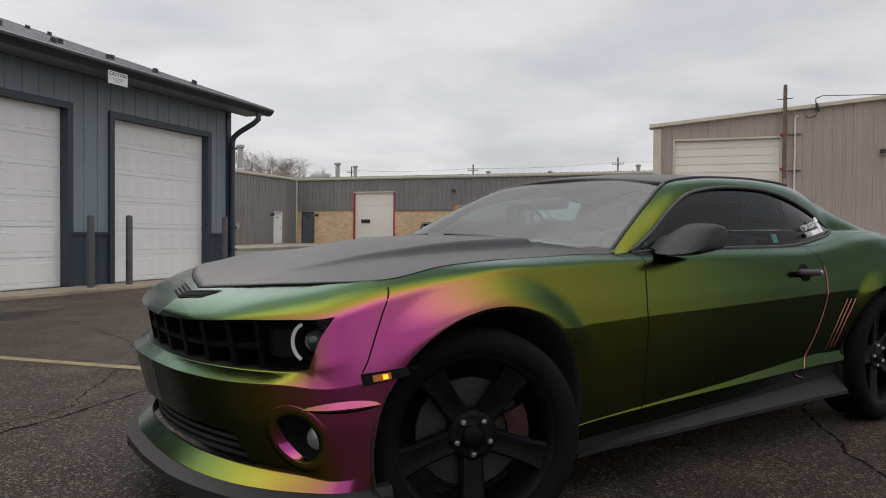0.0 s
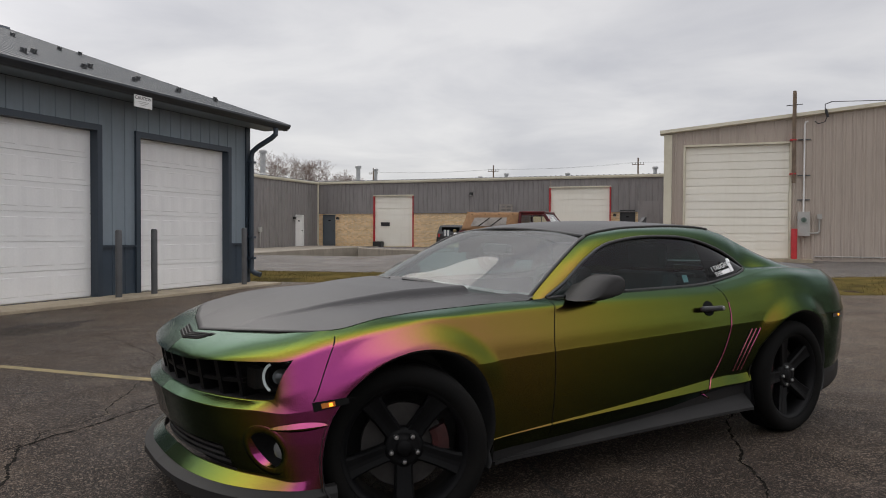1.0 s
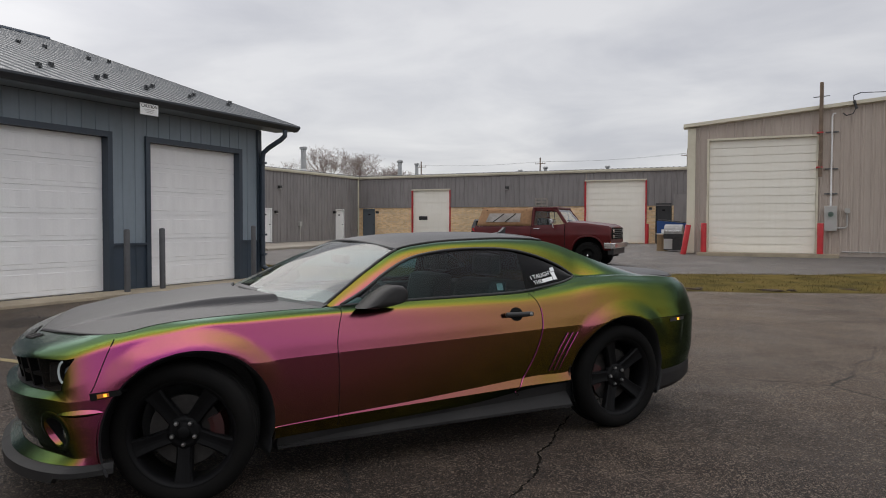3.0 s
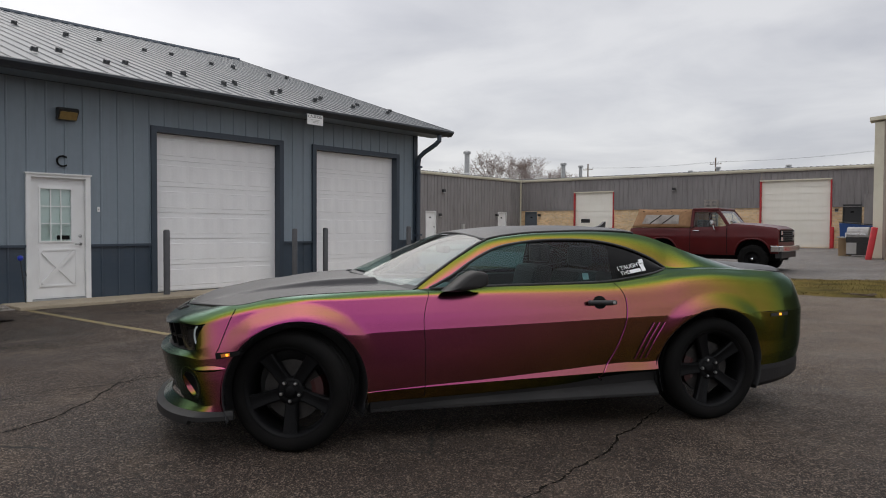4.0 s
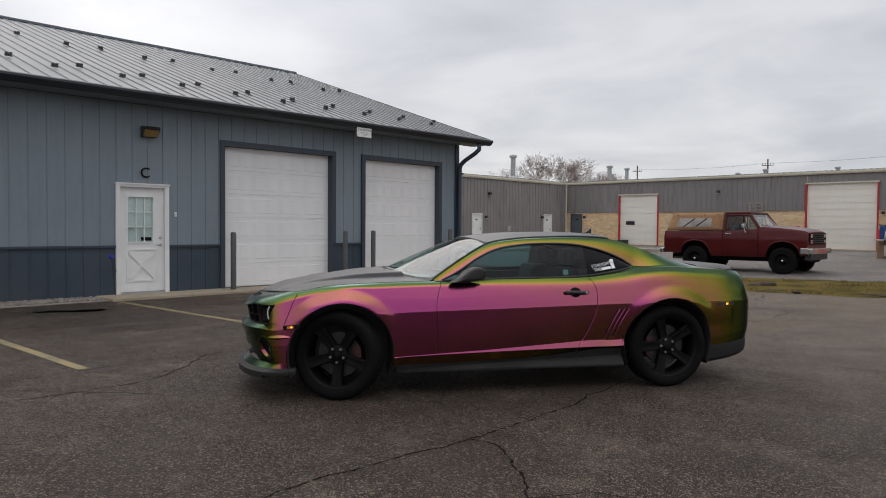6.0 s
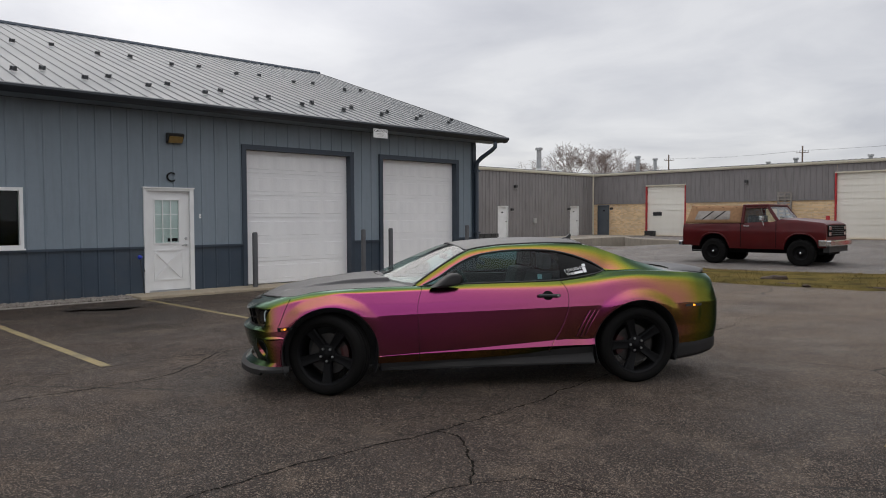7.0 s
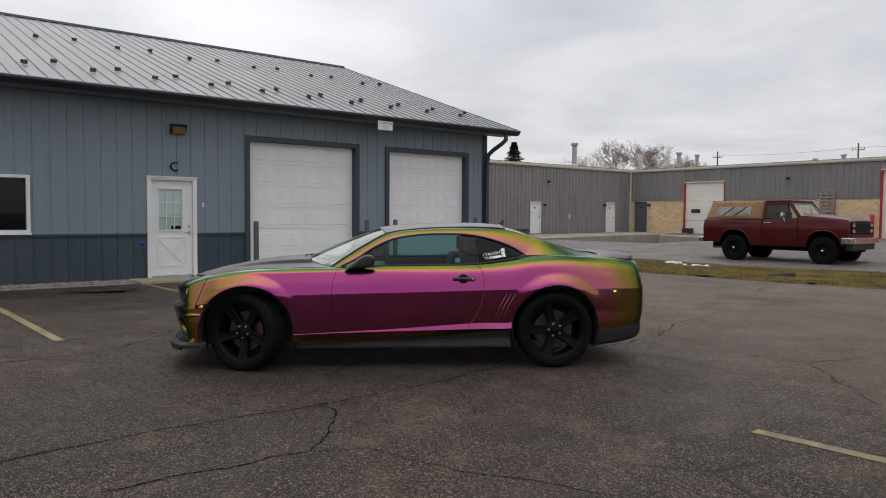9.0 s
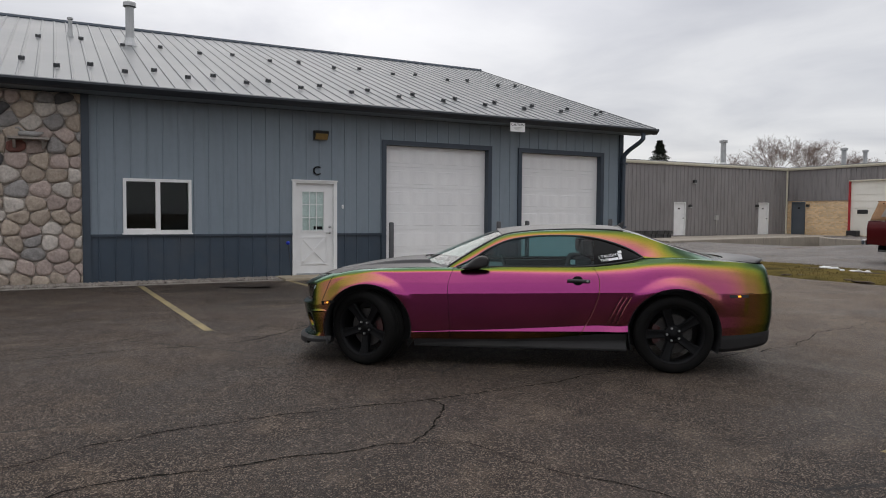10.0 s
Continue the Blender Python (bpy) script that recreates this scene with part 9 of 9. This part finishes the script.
# ---- bins, grill, ladder and blocks by the far walls ----
def bins():
    d = thing("dumpster", pose(-2.4, 31.6, 0.36), "blue steel dumpster with black lids", "dumpster")
    bm = bmesh.new()
    prism(bm, [(-0.60, 0.18), (0.60, 0.18), (0.66, 1.10), (-0.66, 1.22)], lambda x, z, k: Vector((x, -0.5 + k * 1.0, z)))
    part("bin", bm, M["blue_bin"], d, "blue steel bin")
    for y in (-0.26, 0.26):
        bm = bmesh.new()
        prism(bm, [(-0.68, 1.24), (0.68, 1.12), (0.68, 1.15), (-0.68, 1.28)], lambda x, z, k: Vector((x, y - 0.24 + k * 0.48, z)))
        part("lid", bm, M["black"], d, "black plastic lid")
    for x in (-0.5, 0.5):
        for y in (-0.42, 0.42):
            part("caster", tubed([(x, y - 0.03, 0.09), (x, y + 0.03, 0.09)], 0.09, 12), M["black"], d)
    part("label", boxed(-0.45, -0.15, -0.508, -0.502, 0.62, 0.85), M["sign"], d, "pale unreadable label")
    g = thing("gas_grill", pose(-2.0, 28.9, 0.36), "grey gas grill with a dark rounded hood", "grill")
    bm = bmesh.new()
    prism(bm, [(-0.28, 0.70)] + [(0.30 * math.cos(a), 0.70 + 0.36 * math.sin(a)) for a in [math.pi - math.pi * k / 10 for k in range(11)]], lambda y, z, k: Vector((-0.34 + 0.68 * k, y, z)))
    part("hood", bm, M["grill_hood"], g, "brushed rounded hood")
    part("firebox", boxed(-0.36, 0.36, -0.28, 0.28, 0.52, 0.70, bevel=0.02), M["black_metal"], g)
    part("cabinet", boxed(-0.34, 0.34, -0.26, 0.26, 0.06, 0.52), M["black_metal"], g)
    part("door_panel", boxed(-0.34, -0.02, -0.275, -0.262, 0.10, 0.50), M["meter_grey"], g, "pale cabinet door")
    part("side_table", boxed(-0.66, -0.37, -0.25, 0.25, 0.67, 0.71), M["galvanised"], g)
    part("hood_handle", tubed([(-0.28, -0.34, 0.80), (0.28, -0.34, 0.80)], 0.015, 6), M["chrome"], g)
    c = thing("carton", pose(-2.55, 29.4, 0.36), "brown cardboard carton beside the grill", "carton")
    part("box", boxed(-0.16, 0.2, -0.2, 0.2, 0, 0.66, bevel=0.008), M["brown"], c)


M["grill_hood"] = surface("brushed_hood", (0.20, 0.19, 0.18), (0.30, 0.29, 0.28), 6, 0.4, metal=0.5, fine=0.15)
bins()


def pallet_rack():
    r = thing("timber_rack", pose(-11.37, 40.50, 0.36), "grey weathered pallet standing upright against the brick wall", "pallet")
    for x in (-0.34, 0.0, 0.34):
        part("stringer", boxed(x - 0.045, x + 0.045, 0.0, 0.10, 0.9 if x else 1.3, 2.56), M["pallet"], r)
    for k in range(9):
        z = 1.0 + 0.19 * k
        part("slat", boxed(-0.38, 0.38, -0.025, -0.002, z, z + 0.09), M["pallet"], r)
    part("prop", boxed(-0.38, 0.38, 0.0, 0.15, 0.0, 0.92), M["pallet"], r)


pallet_rack()


def block_pile():
    r = thing("block_pile", pose(-22.9, 27.8, 0.30), "low pile of dark grey concrete edging blocks", "block pile")
    me = None
    for row in range(2):
        for k in range(9):
            if me is None:
                b = part("block", boxed(-0.18, 0.18, -0.13, 0.13, 0, 0.19, bevel=0.02), M["block_grey"], r)
                me = b.data
            else:
                b = new("block", me)
                b.parent = r
            b.location = (0.02 * ((k * 7) % 3), -1.2 + 0.29 * k + 0.1 * row, 0.195 * row)
            b.rotation_euler = (0, 0, 0.06 * ((k * 5 + row) % 3 - 1))


M["block_grey"] = surface("dark_concrete_block", (0.04, 0.039, 0.038), (0.07, 0.067, 0.064), 7, 0.95, bump=0.006, bump_scale=40, fine=0.25, per_object=0.25)
block_pile()


# ---- trees, poles and wires beyond the roofs ----
def bare_tree(x, y, h, seed, spread=0.42, twigs=6, name="bare_tree", side_shoots=0.5):
    rnd = random.Random(seed)
    r = thing(name, pose(x, y, 0.3), "leafless winter tree with fine grey-brown twigs", "tree", "bare trees")
    trunk = bmesh.new()
    crown_v, crown_f = [], []

    def twig(a, b, ra, rb):
        d = (b - a).normalized()
        u = d.orthogonal().normalized()
        v = d.cross(u)
        i = len(crown_v)
        for p, rr in ((a, ra), (b, rb)):
            for k in range(3):
                t = 2.094 * k
                crown_v.append(p + rr * (math.cos(t) * u + math.sin(t) * v))
        for k in range(3):
            crown_f.append((i + k, i + (k + 1) % 3, i + 3 + (k + 1) % 3, i + 3 + k))

    def grow(p, d, length, rad, depth):
        if depth > twigs or length < 0.12:
            return
        q = p
        n = 3
        for k in range(n):
            d = (d + Vector((rnd.uniform(-1, 1), rnd.uniform(-1, 1), rnd.uniform(-0.5, 0.9))) * 0.16).normalized()
            e = q + d * length / n
            twig(q, e, max(0.0065, rad * (1 - 0.25 * k / n)), max(0.005, rad * (1 - 0.25 * (k + 1) / n)))
            q = e
            if depth > 0 and rnd.random() < side_shoots:
                side = (d + Vector((rnd.uniform(-1, 1), rnd.uniform(-1, 1), rnd.uniform(-0.2, 0.8))) * 0.8).normalized()
                grow(q, side, length * rnd.uniform(0.4, 0.62), rad * 0.45, depth + 1)
        for _ in range(2 if depth else 6):
            nd = (d + Vector((rnd.uniform(-1, 1), rnd.uniform(-1, 1), rnd.uniform(-0.25, 0.45))) * spread * 1.7).normalized()
            grow(q, nd, length * rnd.uniform(0.6, 0.8), rad * 0.58, depth + 1)

    tube(trunk, [(0, 0, -0.3), (0.05, 0, h * 0.12), (0.0, 0.05, h * 0.26)], 0.2, 8, 0.1)
    part("trunk", trunk, M["bark"], r, smooth=True)
    grow(Vector((0, 0.05, h * 0.25)), Vector((0, 0, 1)), h * 0.20, 0.075, 0)
    me = bpy.data.meshes.new("crown")
    me.from_pydata([tuple(v) for v in crown_v], [], crown_f)
    me.materials.append(M["bark"])
    ob = new("crown", me)
    ob.parent = r


for k, (x, y, h) in enumerate(((-57, 74, 12.2), (-54, 77, 13.0), (-51, 75, 13.2), (-48.5, 78, 12.6), (-46, 74, 12.2), (-43.8, 76, 10.8), (-41.8, 74, 9.8), (-39.8, 77, 9.0), (-64, 82, 11.0), (-70, 84, 10.5))):
    bare_tree(x, y, h, 40 + k, 0.62 if k < 4 else 0.75, 6 if k < 8 else 5, side_shoots=0.5 if k < 4 else 0.68)


def spruce(x, y, h):
    rnd = random.Random(3)
    r = thing("spruce", pose(x, y, 0.3), "dark green spruce top above the warehouse roof", "tree")
    part("trunk", tubed([(0, 0, 0), (0, 0, h)], 0.18, 8, 0.02), M["bark"], r)
    verts, faces = [], []
    for k in range(7000):
        t = 1 - 0.6 * rnd.random() ** 1.6
        z = h * (0.25 + 0.75 * t)
        reach = (1 - t) * 6.2 * (0.75 + 0.25 * math.sin(z * 9)) + 0.08
        a = rnd.uniform(0, 6.28)
        rr = reach * rnd.random() ** 0.5
        p = Vector((rr * math.cos(a), rr * math.sin(a), z - rr * 0.35))
        s = rnd.uniform(0.2, 0.42)
        d = Vector((math.cos(a), math.sin(a), rnd.uniform(-0.5, 0.3))) * s
        w = Vector((-math.sin(a), math.cos(a), rnd.uniform(-0.3, 0.3))) * s * 0.3
        i = len(verts)
        verts += [tuple(p - w), tuple(p + w), tuple(p + d)]
        faces.append((i, i + 1, i + 2))
    me = bpy.data.meshes.new("crown")
    me.from_pydata(verts, [], faces)
    me.materials.append(M["needles"])
    ob = new("crown", me)
    ob.parent = r


spruce(-70.2, 75, 11.9)


def utility_pole(x, y, h):
    r = thing("utility_pole", pose(x, y, 0.3), "wooden utility pole with a crossarm", "utility pole", "utility poles")
    part("post", tubed([(0, 0, 0), (0, 0, h)], 0.10, 8, 0.075), M["wood_pole"], r)
    part("crossarm", boxed(-0.6, 0.6, -0.035, 0.035, h - 0.70, h - 0.64), M["wood_pole"], r)
    for dx in (-0.55, -0.25, 0.25, 0.55):
        part("insulator", tubed([(dx, 0, h - 0.62), (dx, 0, h - 0.45)], 0.035, 6), M["galvanised"], r)


POLES = [(-38.4, 76, 8.6), (-23.5, 76, 8.5), (-7.8, 75, 8.7), (10, 74, 8.9)]
for x, y, h in POLES:
    utility_pole(x, y, h)
w = thing("power_line", pose(0, 0, 0), "thin power lines strung between the utility poles", "power line")
for (xa, ya, ha), (xb, yb, hb) in zip(POLES, POLES[1:]):
    for dx in (-0.55, 0.55):
        part("span", tubed([(xa + dx + (xb - xa) * k / 8, ya + (yb - ya) * k / 8, 0.3 + ha - 0.45 + (hb - ha) * k / 8 - 0.22 * math.sin(math.pi * k / 8)) for k in range(9)], 0.007, 4), M["black"], w)
